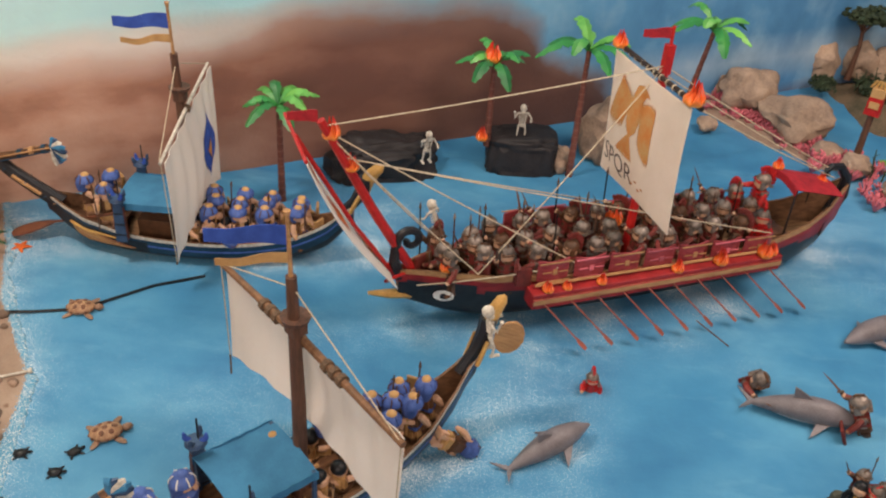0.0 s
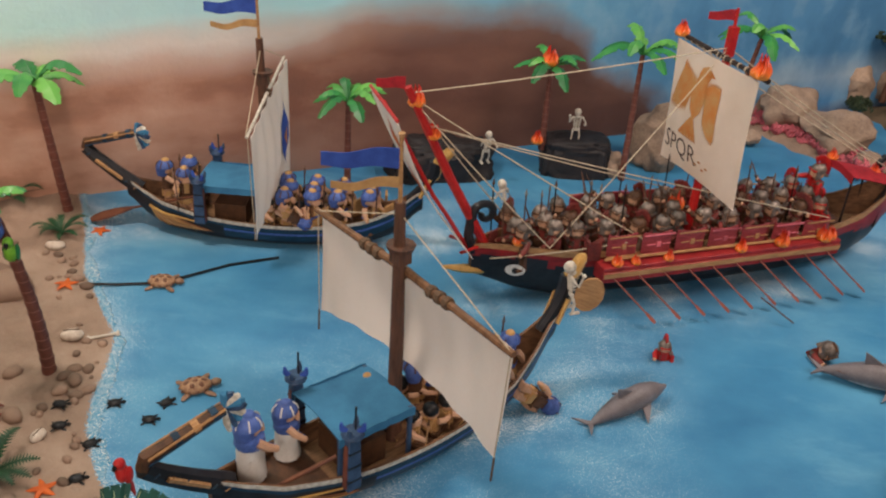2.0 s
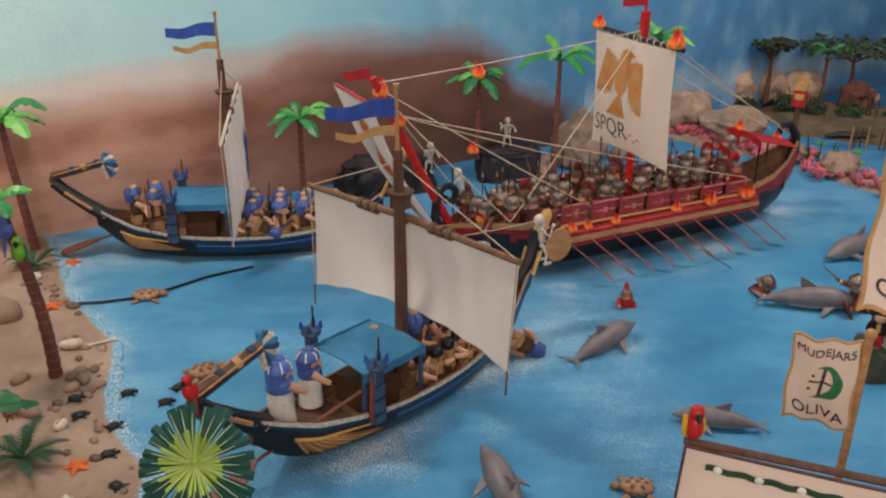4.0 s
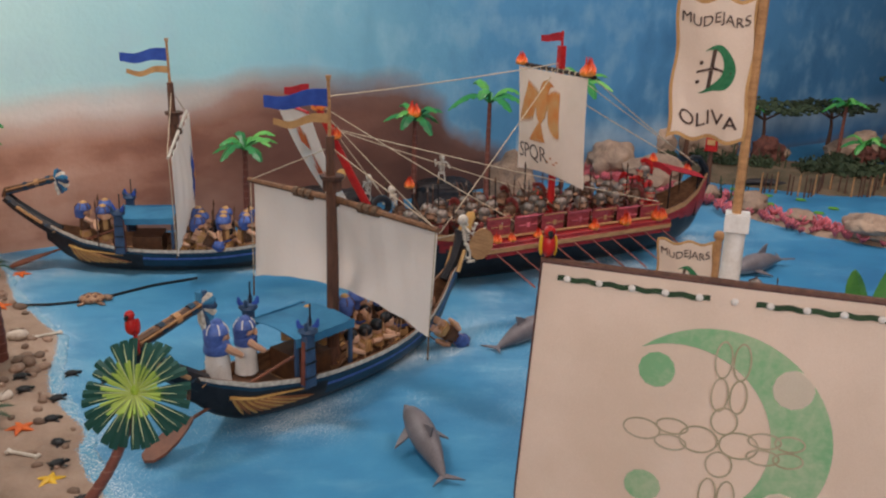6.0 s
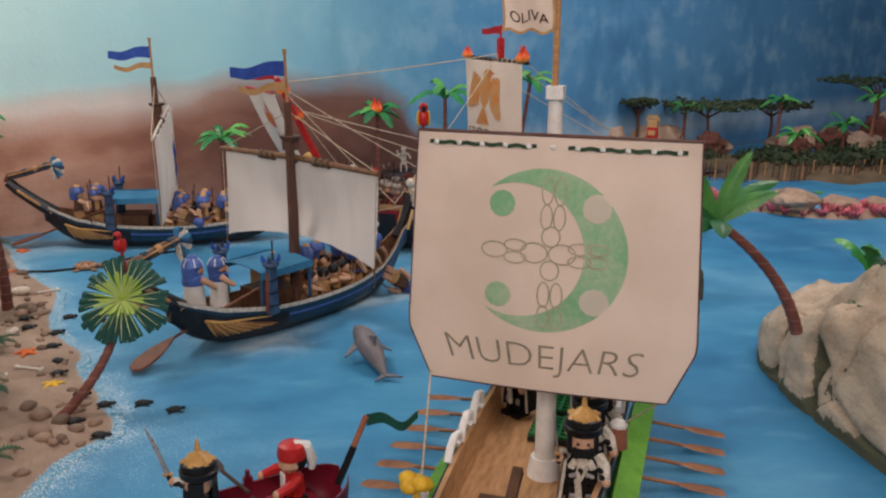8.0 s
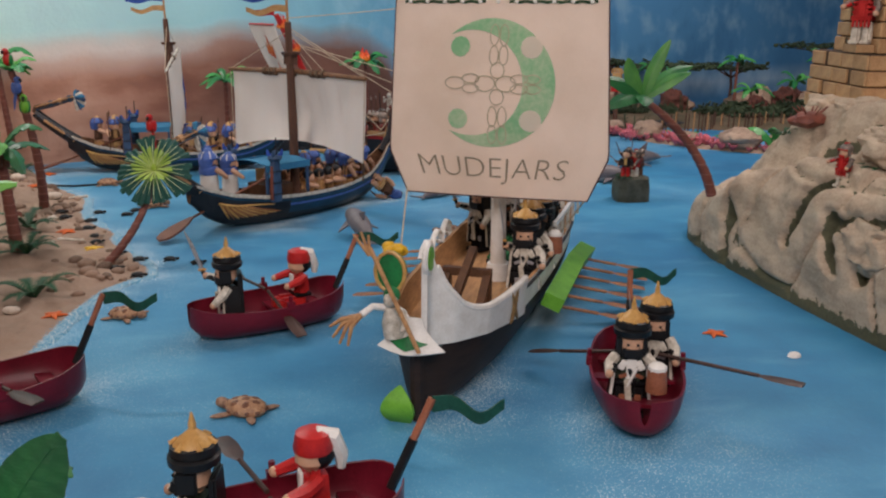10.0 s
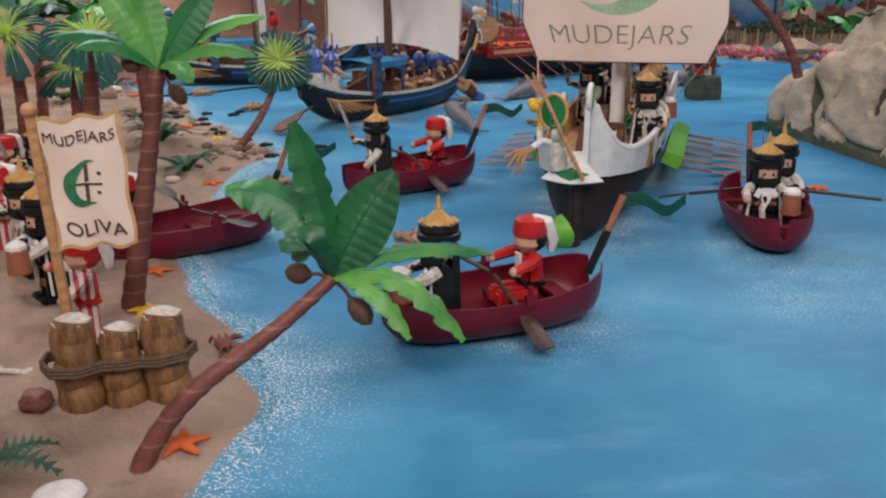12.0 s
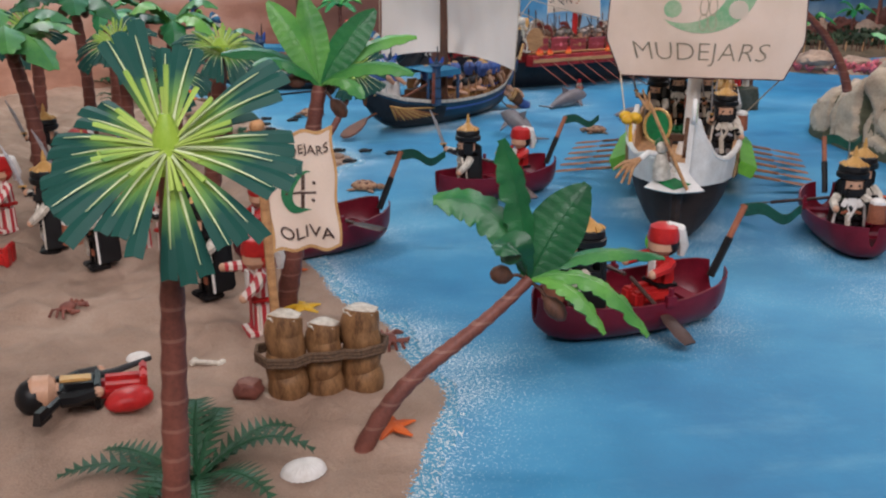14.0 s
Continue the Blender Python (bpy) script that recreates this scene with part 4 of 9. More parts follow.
# Palms along the far shore and round the bay.
broad_palm(pose(-0.378, 1.80, 0), (0, 0, 0.215), 0.0065, 0.085, 0.032, 10, "green toy palm on a slim brown trunk by the backdrop", 1)
broad_palm(pose(0.032, 2.03, 0.06), (0, 0, 0.19), 0.0065, 0.085, 0.032, 10, "green toy palm with a flame in its crown", 2)
broad_palm(pose(0.225, 2.03, 0.0), (0.0, 0, 0.30), 0.0065, 0.105, 0.036, 9, "tall green toy palm among boulders", 3)
broad_palm(pose(0.44, 2.12, 0.0), (0.05, 0, 0.335), 0.0065, 0.095, 0.034, 9, "slim leaning green toy palm behind the galley", 4)
broad_palm(pose(-0.905, 1.605, 0.0), (-0.015, -0.02, 0.27), 0.008, 0.11, 0.042, 8, "green toy palm at the head of the beach", 5)
broad_palm(spot(-0.695, 1.107), (-0.03, -0.02, 0.29), 0.0085, 0.06, 0.03, 6, "bare leaning toy palm trunk with parrots", 6, (0.012, 0, 0))
fan_palm(spot(-0.466, 0.625), (0.088, 0.05, 0.150), 0.0060, 0.067, "curved toy palm with a round dark and lime fan crown", 7, (0.014, 0, -0.006), (-0.05, -0.80, 0.6), 10, fill=0.86, lime_at=(0.46, 0.54), rib=1.5)
broad_palm(pose(0.553, 0.56, 0.120), (-0.132, -0.01, 0.158), 0.0072, 0.105, 0.040, 8, "curved toy palm leaning out from the rock island", 8, (0.020, 0, 0.004), ribs=(
    ((0.006, 0.0, 0.046), (0.038, 0.0, 0.094), (-0.5, -1, 0.2), 0.022, 0.0, True),
    ((-0.020, 0.0, 0.034), (-0.030, 0.0, 0.066), (0.3, -1, 0.3), 0.030, 0.0, True),
    ((0.030, 0.0, 0.048), (0.080, 0.006, 0.052), (0.0, -0.7, 0.8), 0.024, 0.0, True),
    ((0.030, -0.010, 0.036), (0.068, -0.020, 0.044), (0.0, -0.7, 0.8), 0.024, 0.0, True),
    ((-0.030, -0.006, 0.030), (-0.070, -0.010, 0.034), (0.1, -0.8, 0.7), 0.030, 0.0, True),
    ((-0.030, -0.020, 0.020), (-0.072, -0.030, -0.012), (0.0, -0.6, 0.9), 0.030, 0.0, True),
    ((0.010, 0.040, 0.030), (0.020, 0.080, 0.010), (0.0, 0.3, 1), 0.030, 0.0, True),
    ((-0.010, -0.036, 0.022), (-0.020, -0.064, -0.004), (0.0, -0.5, 0.9), 0.028, 0.0, True),
))
broad_palm(spot(-0.415, -0.452), (0.135, 0.045, 0.112), 0.0060, 0.105, 0.044, 9, "leaning toy palm with glossy green leaves over the water", 9, (0, 0, 0.002), nuts=2, early=0.016, ribs=(
    ((-0.004, 0.010, 0.055), (-0.022, 0.012, 0.108), (0.35, -1, 0.2), 0.026, 0.42, False),
    ((-0.020, 0.020, 0.068), (-0.072, 0.030, 0.058), (0.0, -0.7, 0.8), 0.034, 0.45, False),
    ((0.014, 0.006, 0.034), (0.046, 0.010, 0.072), (-0.35, -1, 0.25), 0.044, 0.0, True),
    ((-0.020, -0.020, 0.052), (-0.030, -0.030, 0.030), (-0.5, -0.6, 0.7), 0.028, 0.20, False),
    ((0.050, 0.012, 0.028), (0.116, 0.020, 0.006), (0.0, -0.35, 1), 0.018, 0.35, False),
    ((0.052, -0.016, 0.022), (0.088, -0.030, -0.040), (0.35, -0.45, 0.8), 0.022, 0.60, False),
    ((0.028, -0.026, 0.012), (0.050, -0.040, -0.032), (0.4, -0.6, 0.6), 0.017, 0.55, False),
    ((0.010, 0.045, 0.035), (0.020, 0.095, 0.010), (0.0, 0.3, 1), 0.032, 0.35, False),
))
broad_palm(spot(-0.482, -0.148), (0.045, 0.02, 0.225), 0.0090, 0.105, 0.050, 9, "toy palm with broad dark leaves beside the banner", 10, (0.0, 0, 0), nuts=3, ribs=(
    ((-0.018, 0.0, 0.050), (-0.048, 0.006, 0.082), (0.3, -1, 0.3), 0.030, 0.0, True),
    ((-0.002, 0.004, 0.045), (-0.014, 0.010, 0.088), (0.0, -1, 0.25), 0.030, 0.0, True),
    ((0.024, 0.0, 0.046), (0.058, 0.004, 0.074), (-0.4, -1, 0.3), 0.034, 0.0, True),
    ((-0.034, -0.020, 0.040), (-0.062, -0.034, 0.024), (-0.2, -0.6, 0.9), 0.022, 0.30, False),
    ((0.046, -0.020, 0.036), (0.092, -0.034, 0.014), (0.1, -0.6, 0.9), 0.022, 0.30, False),
    ((0.044, 0.010, 0.050), (0.100, 0.016, 0.046), (0.0, -0.6, 1), 0.020, 0.25, False),
    ((0.024, -0.040, 0.024), (0.040, -0.068, -0.004), (0.2, -0.7, 0.7), 0.020, 0.30, False),
    ((-0.040, 0.016, 0.044), (-0.098, 0.026, 0.030), (0.0, -0.6, 1), 0.022, 0.25, False),
    ((0.0, 0.050, 0.040), (0.010, 0.100, 0.010), (0.0, 0.3, 1), 0.022, 0.30, False),
))
fan_palm(spot(-0.525, -0.615), (0.020, -0.014, 0.255), 0.0066, 0.059, "tall toy palm with pale lime fans and dark tips", 11, (0, 0, 0), (0.04, -0.66, 0.75), 13, dish=0.62, fill=0.93, lime_at=(0.66, 0.76), curl=0.32, bud=2.0, low=-0.25, rib=1.5)
# Jungle behind the beach
fan_palm(spot(-0.595, 0.15), (0.035, -0.02, 0.235), 0.0105, 0.062, "thick-trunked toy fan palm behind the banner", 12, (0, 0, 0), (0.1, -0.5, 0.8), 10, dish=0.8, fill=0.82, lime_at=(0.55, 0.75), curl=0.8)
fan_palm(spot(-0.675, 0.44), (0.005, 0.0, 0.165), 0.0105, 0.058, "toy fan palm with lime crown in the beach jungle", 13, (0, 0, 0), (0.1, -0.5, 0.8), 10, dish=0.8, fill=0.82, lime_at=(0.55, 0.75), curl=0.8)
fan_palm(spot(-0.755, 0.40), (0.02, -0.03, 0.225), 0.0095, 0.062, "slim toy fan palm in the beach jungle", 14, (0.01, 0, 0), (0.0, -0.5, 0.8), 10, dish=0.8, fill=0.82, lime_at=(0.55, 0.75), curl=0.8)
fan_palm(spot(-0.95, 0.62), (0.02, 0.0, 0.22), 0.011, 0.068, "toy fan palm far back on the beach", 15, (0.01, 0, 0), (0.1, -0.5, 0.8), 10, dish=0.8, fill=0.82, lime_at=(0.55, 0.75), curl=0.8)
broad_palm(spot(-0.835, 0.255), (-0.02, 0.0, 0.235), 0.0105, 0.115, 0.060, 9, "leaning toy palm with broad leaves over the sand", 16, (0.012, 0, 0), nuts=2)
broad_palm(spot(-0.62, 0.70), (-0.01, 0.0, 0.17), 0.0095, 0.085, 0.036, 9, "broad-leaved toy palm by the bay's beach", 17, (0, 0, 0), nuts=2)
broad_palm(spot(-0.86, 0.85), (0.0, 0.0, 0.23), 0.0095, 0.095, 0.04, 9, "broad-leaved toy palm behind the bay's beach", 18, (0.01, 0, 0))
broad_palm(spot(-0.83, 0.52), (0.0, 0.0, 0.265), 0.0095, 0.11, 0.060, 9, "dark broad-leaved toy palm in the beach jungle", 20, (0.008, 0, 0), nuts=2)
broad_palm(spot(-0.70, 0.60), (0.01, 0.0, 0.235), 0.0090, 0.10, 0.055, 9, "dark broad-leaved toy palm near the bay", 21, (-0.008, 0, 0), nuts=2)
broad_palm(spot(-1.02, 0.30), (0.0, 0.0, 0.21), 0.0105, 0.10, 0.042, 9, "broad-leaved toy palm at the back of the sand", 19, (0.01, 0, 0))
for x, y, size, n, seed in ((-0.532, -0.484, 0.096, 10, 1), (-0.521, 0.455, 0.075, 9, 2), (-0.598, 0.675, 0.07, 12, 3), (-0.660, 0.885, 0.075, 10, 4), (-0.872, 1.508, 0.06, 10, 5), (-1.03, 1.62, 0.08, 10, 6), (-0.84, 0.50, 0.07, 10, 7), (-0.69, 0.58, 0.06, 10, 8), (-0.92, 1.22, 0.075, 10, 9), (-0.93, 0.10, 0.08, 10, 10), (-0.72, 0.30, 0.05, 9, 11)):
    fern(spot(x, y), size, n, "dark green toy fern planted in sand", seed)


# ---- ships ----
def rope(name, parent, pts, r=0.0011, material=None, sag=0.0):
    bm = bmesh.new()
    pts = [Vector(p) for p in pts]
    if len(pts) == 2:
        pts = [pts[0].lerp(pts[1], k / 8) - Vector((0, 0, 4 * sag * (k / 8) * (1 - k / 8))) for k in range(9)]
    tube(bm, pts, r, 5)
    return part(name, bm, material or M["rope"], parent)


def oar(parent, a, b, r=0.0022, blade_len=0.035, blade_w=0.009, material=None, name="oar"):
    """A shaft that ends in a flat blade at b."""
    a, b = Vector(a), Vector(b)
    d = (b - a).normalized()
    root = b - d * blade_len
    bm = bmesh.new()
    tube(bm, [a, root], r, 7)
    tube(bm, [root - d * 0.002, root + d * blade_len * 0.25, b - d * blade_len * 0.3, b], [r, blade_w * 0.85, blade_w, blade_w * 0.78], 8, 0, 0.16)
    return part(name, bm, material or M["oar"], parent)


def pennant(parent, root, length, height, material, name, label, yaw=math.pi, wave=0.012, swallow=0.0):
    bm = bmesh.new()
    c, s = math.cos(yaw), math.sin(yaw)
    def at(u, v):
        w = wave * math.sin(u * 7.5) * u
        h = height * (1 - 0.35 * u)
        return root[0] + c * length * u - s * w * 0.4, root[1] + s * length * u + c * w * 0.4, root[2] + (v - 0.5) * h - 0.12 * length * u * u + w * 0.5
    sheet(bm, at, 18, 4, 0.0012)
    return part(name, bm, material, parent, label)


E_ST = [(-0.27, 0.008, 0.062, 0.100), (-0.235, 0.022, 0.030, 0.088), (-0.19, 0.041, 0.008, 0.074), (-0.1, 0.060, -0.002, 0.060), (0.0, 0.066, -0.004, 0.055), (0.1, 0.060, -0.002, 0.056), (0.19, 0.042, 0.006, 0.066), (0.25, 0.022, 0.030, 0.088), (0.30, 0.009, 0.082, 0.124)]


def egyptian_ship(at, label, sail_half, emblem, seed, tilt=0.0, foot=0.122):
    rng = random.Random(seed)
    ship = thing("sailing_ship", at, label, "ship", "blue hulled ships")
    bm = bmesh.new()
    def paint(x, f, z, y):
        if f > 0.93:
            return 2
        if x < -0.075 and f < 0.90:
            return 1
        return 1 if f < 0.60 else (0 if f < 0.82 or f > 0.85 else 3)
    hull_mesh(bm, E_ST, 0.004, paint, 60, 40, 5)
    part("hull", bm, [M["hullblue"], M["hulldark"], M["bone"], M["blue"], M["blue"], M["wood"]], ship, "teal and black hull with a pale rim")
    for sg in (-1, 1):
        # a spread wing: a curved arm with feathers fanned out below it
        def skin_at(x, ang, lift):
            p = Vector(hull_at(E_ST, x, sg * ang))
            return p + Vector((0, sg * lift, -0.3 * lift))
        bm = bmesh.new()
        tube(bm, [skin_at(-0.222 + 0.112 * k / 10, 1.20 + 0.16 * math.sin(k / 10 * 1.4), 0.0014) for k in range(11)], [0.0030 - 0.0018 * k / 10 for k in range(11)], 6)
        wing_part = part("wing_ornament", bm, M["gold"], ship, "gold arm of a wing painted on the hull")
        for k in range(12):
            bm = bmesh.new()
            q = []
            for i in range(6):
                t = i / 5
                q.append(skin_at(-0.218 + 0.0046 * k + (0.018 + 0.0050 * k) * t, 1.16 + 0.008 * k - (0.46 - 0.028 * k) * t, 0.0010))
            tube(bm, q, [0.0022, 0.0030, 0.0032, 0.0031, 0.0027, 0.0010], 5, 0, 0.8)
            part("feather", bm, (M["gold"], M["oarbrown"])[k % 2], wing_part)
    bm = bmesh.new()
    deck_mesh(bm, E_ST, 0.030, -0.22, 0.24, 0.003)
    part("deck", bm, M["deck"], ship)
    bm = bmesh.new()
    deck_mesh(bm, E_ST, 0.052, -0.236, -0.128, 0.003)
    part("stern_deck", bm, M["leather"], ship, "raised dark brown stern deck")
    bm = bmesh.new()
    post = [(-0.245, 0, 0.078), (-0.29, 0, 0.110), (-0.325, 0, 0.138), (-0.343, 0, 0.156), (-0.340, 0, 0.168), (-0.322, 0, 0.172), (-0.285, 0, 0.181), (-0.245, 0, 0.194)]
    tube(bm, post[:4], [0.014, 0.0125, 0.0115, 0.011], 8, 0, 1.15)
    tube(bm, post[3:], [0.0095, 0.0090, 0.0080, 0.0072, 0.0070], 8, 1, 1.0)
    for k in range(3):
        q = Vector(post[5]).lerp(Vector(post[7]), 0.25 + 0.3 * k)
        tube(bm, [q - Vector((0.004, 0, 0.001)), q + Vector((0.004, 0, 0.001))], 0.0090, 8, 2 if k % 2 else 3)
    tube(bm, [(-0.275, -0.0135, 0.102), (-0.322, -0.0125, 0.137)], 0.0035, 5, 2)
    tube(bm, [(-0.275, 0.0135, 0.102), (-0.322, 0.0125, 0.137)], 0.0035, 5, 2)
    for sg in (-1, 1):
        for k in range(6):
            p, q = Vector(post[0]).lerp(Vector(post[3]), k / 6), Vector(post[0]).lerp(Vector(post[3]), (k + 0.9) / 6)
            tube(bm, [p + Vector((-0.004, sg * 0.0142, 0.008)), q + Vector((0.004, sg * 0.0130, -0.008))], 0.0013, 4, 3 if k % 2 else 2)
        tube(bm, [Vector(post[4]) + Vector((0, sg * 0.0088, 0.003)), Vector(post[7]) + Vector((0, sg * 0.0066, 0.003))], 0.0016, 5, 2)
        tube(bm, [Vector(post[4]) + Vector((0, sg * 0.0088, -0.005)), Vector(post[7]) + Vector((0, sg * 0.0066, -0.004))], 0.0014, 5, 3)
    part("stern_post", bm, [M["hulldark"], M["leather"], M["lightwood"], M["hullblue"]], ship, "black stern post banded in gold and blue")
    bm = bmesh.new()
    for k in range(9):
        a = math.pi * (k / 8 - 0.5) * 0.9
        tube(bm, [(-0.245, 0, 0.195), (-0.245 + 0.020 * math.cos(a), 0.004 * math.sin(k), 0.190 + 0.020 * math.sin(a)), (-0.243 + 0.024 * math.cos(a), 0, 0.188 + 0.026 * math.sin(a) - 0.003)], [0.003, 0.0042, 0.0030], 6, k % 3, 1.6)
    part("lotus_flower", bm, [M["bone"], M["slate"], M["bluecloth"]], ship, "fan of gold, white and blue petals")
    bm = bmesh.new()
    tube(bm, [(0.275, 0, 0.098), (0.302, 0, 0.130), (0.318, 0, 0.160), (0.322, 0, 0.182)], [0.010, 0.010, 0.0125, 0.013], 8, 0, 1.1)
    tube(bm, [(0.295, -0.0135, 0.112), (0.312, -0.0138, 0.150)], 0.004, 5, 1)
    tube(bm, [(0.295, 0.0135, 0.112), (0.312, 0.0138, 0.150)], 0.004, 5, 1)
    tube(bm, [(0.316, 0, 0.150), (0.322, 0, 0.170), (0.332, 0, 0.190), (0.346, 0, 0.205), (0.352, 0, 0.208)], [0.0118, 0.0128, 0.0125, 0.0100, 0.004], 9, 1, 0.85)
    part("bow_post", bm, [M["hulldark"], M["gold"]], ship, "black and gold bow post")
    bm = bmesh.new()
    tube(bm, [(0, 0, 0.03), (0, 0, 0.2), (-0.004, 0, 0.392)], [0.0100, 0.0092, 0.0066], 10)
    tube(bm, [(0, 0, 0.028), (0, 0, 0.058)], [0.016, 0.011], 10)
    tube(bm, [(0, 0, 0.327), (0, 0, 0.333)], [0.017, 0.019], 10)
    box(bm, (0.0, 0, 0.318), (0.02, 0.02, 0.02))
    part("mast", bm, M["mast"], ship, "dark brown wooden mast with a crosstree")
    bm = bmesh.new()
    tube(bm, [(-0.004, 0, 0.385), (-0.006, 0, 0.470), (-0.006, 0, 0.480)], [0.0028, 0.0024, 0.0045], 7)
    part("flag_pole", bm, M["lightwood"], ship)
    yaw = math.pi - radians(at.to_euler().z * 180 / math.pi) + 0.05
    pennant(ship, (-0.006, 0, 0.448), 0.092, 0.026, M["flag_blue"], "pennant", "wavy royal blue pennant", yaw)
    pennant(ship, (-0.006, 0, 0.418), 0.080, 0.014, M["tan"], "streamer", "thin tan streamer", yaw + 0.12, 0.016)
    w = sail_half
    def cloth(u, v):
        y = w * (1 - 2 * u)
        low = foot + 0.028 * math.sin(math.pi * u) ** 0.8
        z = low + (0.288 + tilt * (1 - 2 * u) - low) * v
        belly = 0.016 * math.sin(math.pi * u) * math.sin(math.pi * min(v * 0.9 + 0.1, 1)) + 0.0018 * math.sin(u * 38 + v * 3)
        return 0.012 + belly, y * (1 - 0.06 * (1 - v) * (1 if u > 0.5 else -0.4)), z
    bm = bmesh.new()
    sheet(bm, cloth, 40, 16, 0.0012)
    sail = part("sail", bm, M["whitecanvas"], ship, "off-white canvas sail")
    if emblem:
        bm = bmesh.new()
        for sg in (1, -1):
            def lay(u, v, lift):
                q = Vector(cloth(0.5 + u, v))
                return q - Vector((0.0014 + lift, 0, 0)) if sg > 0 else q + Vector((0.0014 + lift, 0, 0))
            stamp(bm, [(-0.36, 0.46), (-0.22, 0.80), (0.0, 0.52), (-0.18, 0.18)], lay)
            stamp(bm, [(-0.22, 0.48), (-0.18, 0.58), (-0.12, 0.50), (-0.17, 0.37)], lambda u, v, l: lay(u, v, l + 0.0008), mi=1)
        part("emblem", bm, [M["flag_blue"], M["eagle"]], sail, "blue lozenge painted on the cloth")
    bm = bmesh.new()
    tube(bm, [(0.006, w * 1.03, 0.291 + tilt), (0.008, 0, 0.294), (0.006, -w * 1.03, 0.288 - tilt)], [0.0028, 0.0034, 0.0028] if emblem else [0.0044, 0.0058, 0.0044], 8)
    part("yard", bm, M["bone"] if emblem else M["wood"], ship, "slim pale yard" if emblem else "weathered wooden yard")
    for y in (0.0,) if emblem else (-0.085, -0.07, -0.055, 0.0, 0.055, 0.07, 0.085):
        bm = bmesh.new()
        tube(bm, [(0.007, y - 0.004, 0.2915 + tilt * y / w), (0.007, y + 0.004, 0.2915 + tilt * y / w)], 0.0085, 8)
        part("yard_lashing", bm, M["darkrope"], ship, "rope lashing wound round the yard")
    for sg in (1, -1):
        rope("stay", ship, [(-0.002, 0, 0.375), (0.004, sg * w, 0.292 + sg * tilt)], 0.0009)
        edge = Vector(cloth(0.0 if sg > 0 else 1.0, 0.0))
        rope("sheet_rope", ship, [(0.006, sg * w * 1.01, 0.290 + sg * tilt), edge + Vector((-0.002, sg * 0.002, 0))], 0.0009)
        rope("leech_line", ship, [edge + Vector((-0.002, sg * 0.002, 0.002)), edge + Vector((-0.003, sg * 0.002, -0.034 if foot > 0.1 else -0.004))], 0.0015, M["darkrope"])
    # deck house with an awning
    bm = bmesh.new()
    sheet(bm, lambda u, v: (-0.122 + 0.116 * u, -0.052 + 0.112 * v, 0.120 + 0.006 * math.sin(math.pi * v) - 0.003 * math.sin(math.pi * u) - 0.003 * u), 8, 10, 0.0016)
    for x0, x1, y0, y1 in ((-0.122, -0.006, -0.052, -0.052), (-0.122, -0.006, 0.060, 0.060)):
        sheet(bm, lambda u, v: (x0 + (x1 - x0) * u, y0 + 0.001 * math.sin(u * 30), 0.120 - 0.013 * v), 12, 2, 0.0012)
    part("awning", bm, M["bluecloth"], ship, "teal blue cloth awning")
    for x, y in ((-0.118, -0.048), (-0.01, -0.048), (-0.118, 0.056), (-0.01, 0.056)):
        bm = bmesh.new()
        box(bm, (x, y, 0.075), (0.005, 0.005, 0.088))
        part("awning_post", bm, M["slate"], ship, "blue awning post")
    bm = bmesh.new()
    box(bm, (-0.065, 0.004, 0.052), (0.06, 0.07, 0.044))
    part("cabin", bm, M["leather"], ship, "dark brown cabin under the awning", False)
    for sg in (-1, 1):
        bm = bmesh.new()
        x, y = -0.112, sg * 0.066
        box(bm, (x, y, 0.092), (0.021, 0.014, 0.084), None, 0, 0.78)
        bmesh.ops.bevel(bm, geom=bm.edges[:], offset=0.0012, segments=1, affect="EDGES")
        post_part = part("steering_post", bm, M["slate"], ship, "slate blue steering post")
        for dx in (-0.0102, 0.0102):
            bm = bmesh.new()
            box(bm, (x + dx * 0.9, y, 0.088), (0.003, 0.0085, 0.066), Matrix.Rotation(-dx * 3.0, 3, "Y"), 0, 0.8)
            part("red_inlay", bm, M["crab"], post_part, "orange red inlay")
        for k in range(3):
            bm = bmesh.new()
            box(bm, (x, y, 0.066 + 0.022 * k), (0.0215 - 0.0015 * k, 0.0150 - 0.0009 * k, 0.0024))
            part("band", bm, M["hulldark"], post_part)
        bm = bmesh.new()
        tube(bm, [(x, y, 0.131), (x, y, 0.136), (x, y, 0.142)], [0.0105, 0.0150, 0.0125], 10)
        part("capital", bm, M["slate"], post_part, "slate blue capital")
        for k in range(4):
            w = k * 1.571 + 0.785
            bm = bmesh.new()
            tube(bm, [(x + 0.009 * math.cos(w), y + 0.007 * math.sin(w), 0.140), (x + 0.015 * math.cos(w), y + 0.011 * math.sin(w), 0.145), (x + 0.016 * math.cos(w), y + 0.012 * math.sin(w), 0.153)], [0.0040, 0.0038, 0.0018], 7)
            part("horn", bm, M["flag_blue"] if k % 2 else M["slate"], post_part, "curved blue horn")
        bm = bmesh.new()
        tube(bm, [(x + 0.004, y, 0.142), (x + 0.004, y, 0.176)], 0.0014, 5)
        part("pin", bm, M["hulldark"], post_part, "thin black pin")
    steer = oar(ship, (-0.125, -0.050, 0.096), (-0.268, 0.0, 0.034), 0.0026, 0.004, 0.003, M["paddle"], "steering_oar")
    bm = bmesh.new()
    ring = [(0.0, 0.003), (0.018, 0.010), (0.042, 0.0165), (0.066, 0.017), (0.082, 0.012), (0.088, 0.0)]
    ring = ring + [(u, -v) for u, v in ring[-2::-1]]
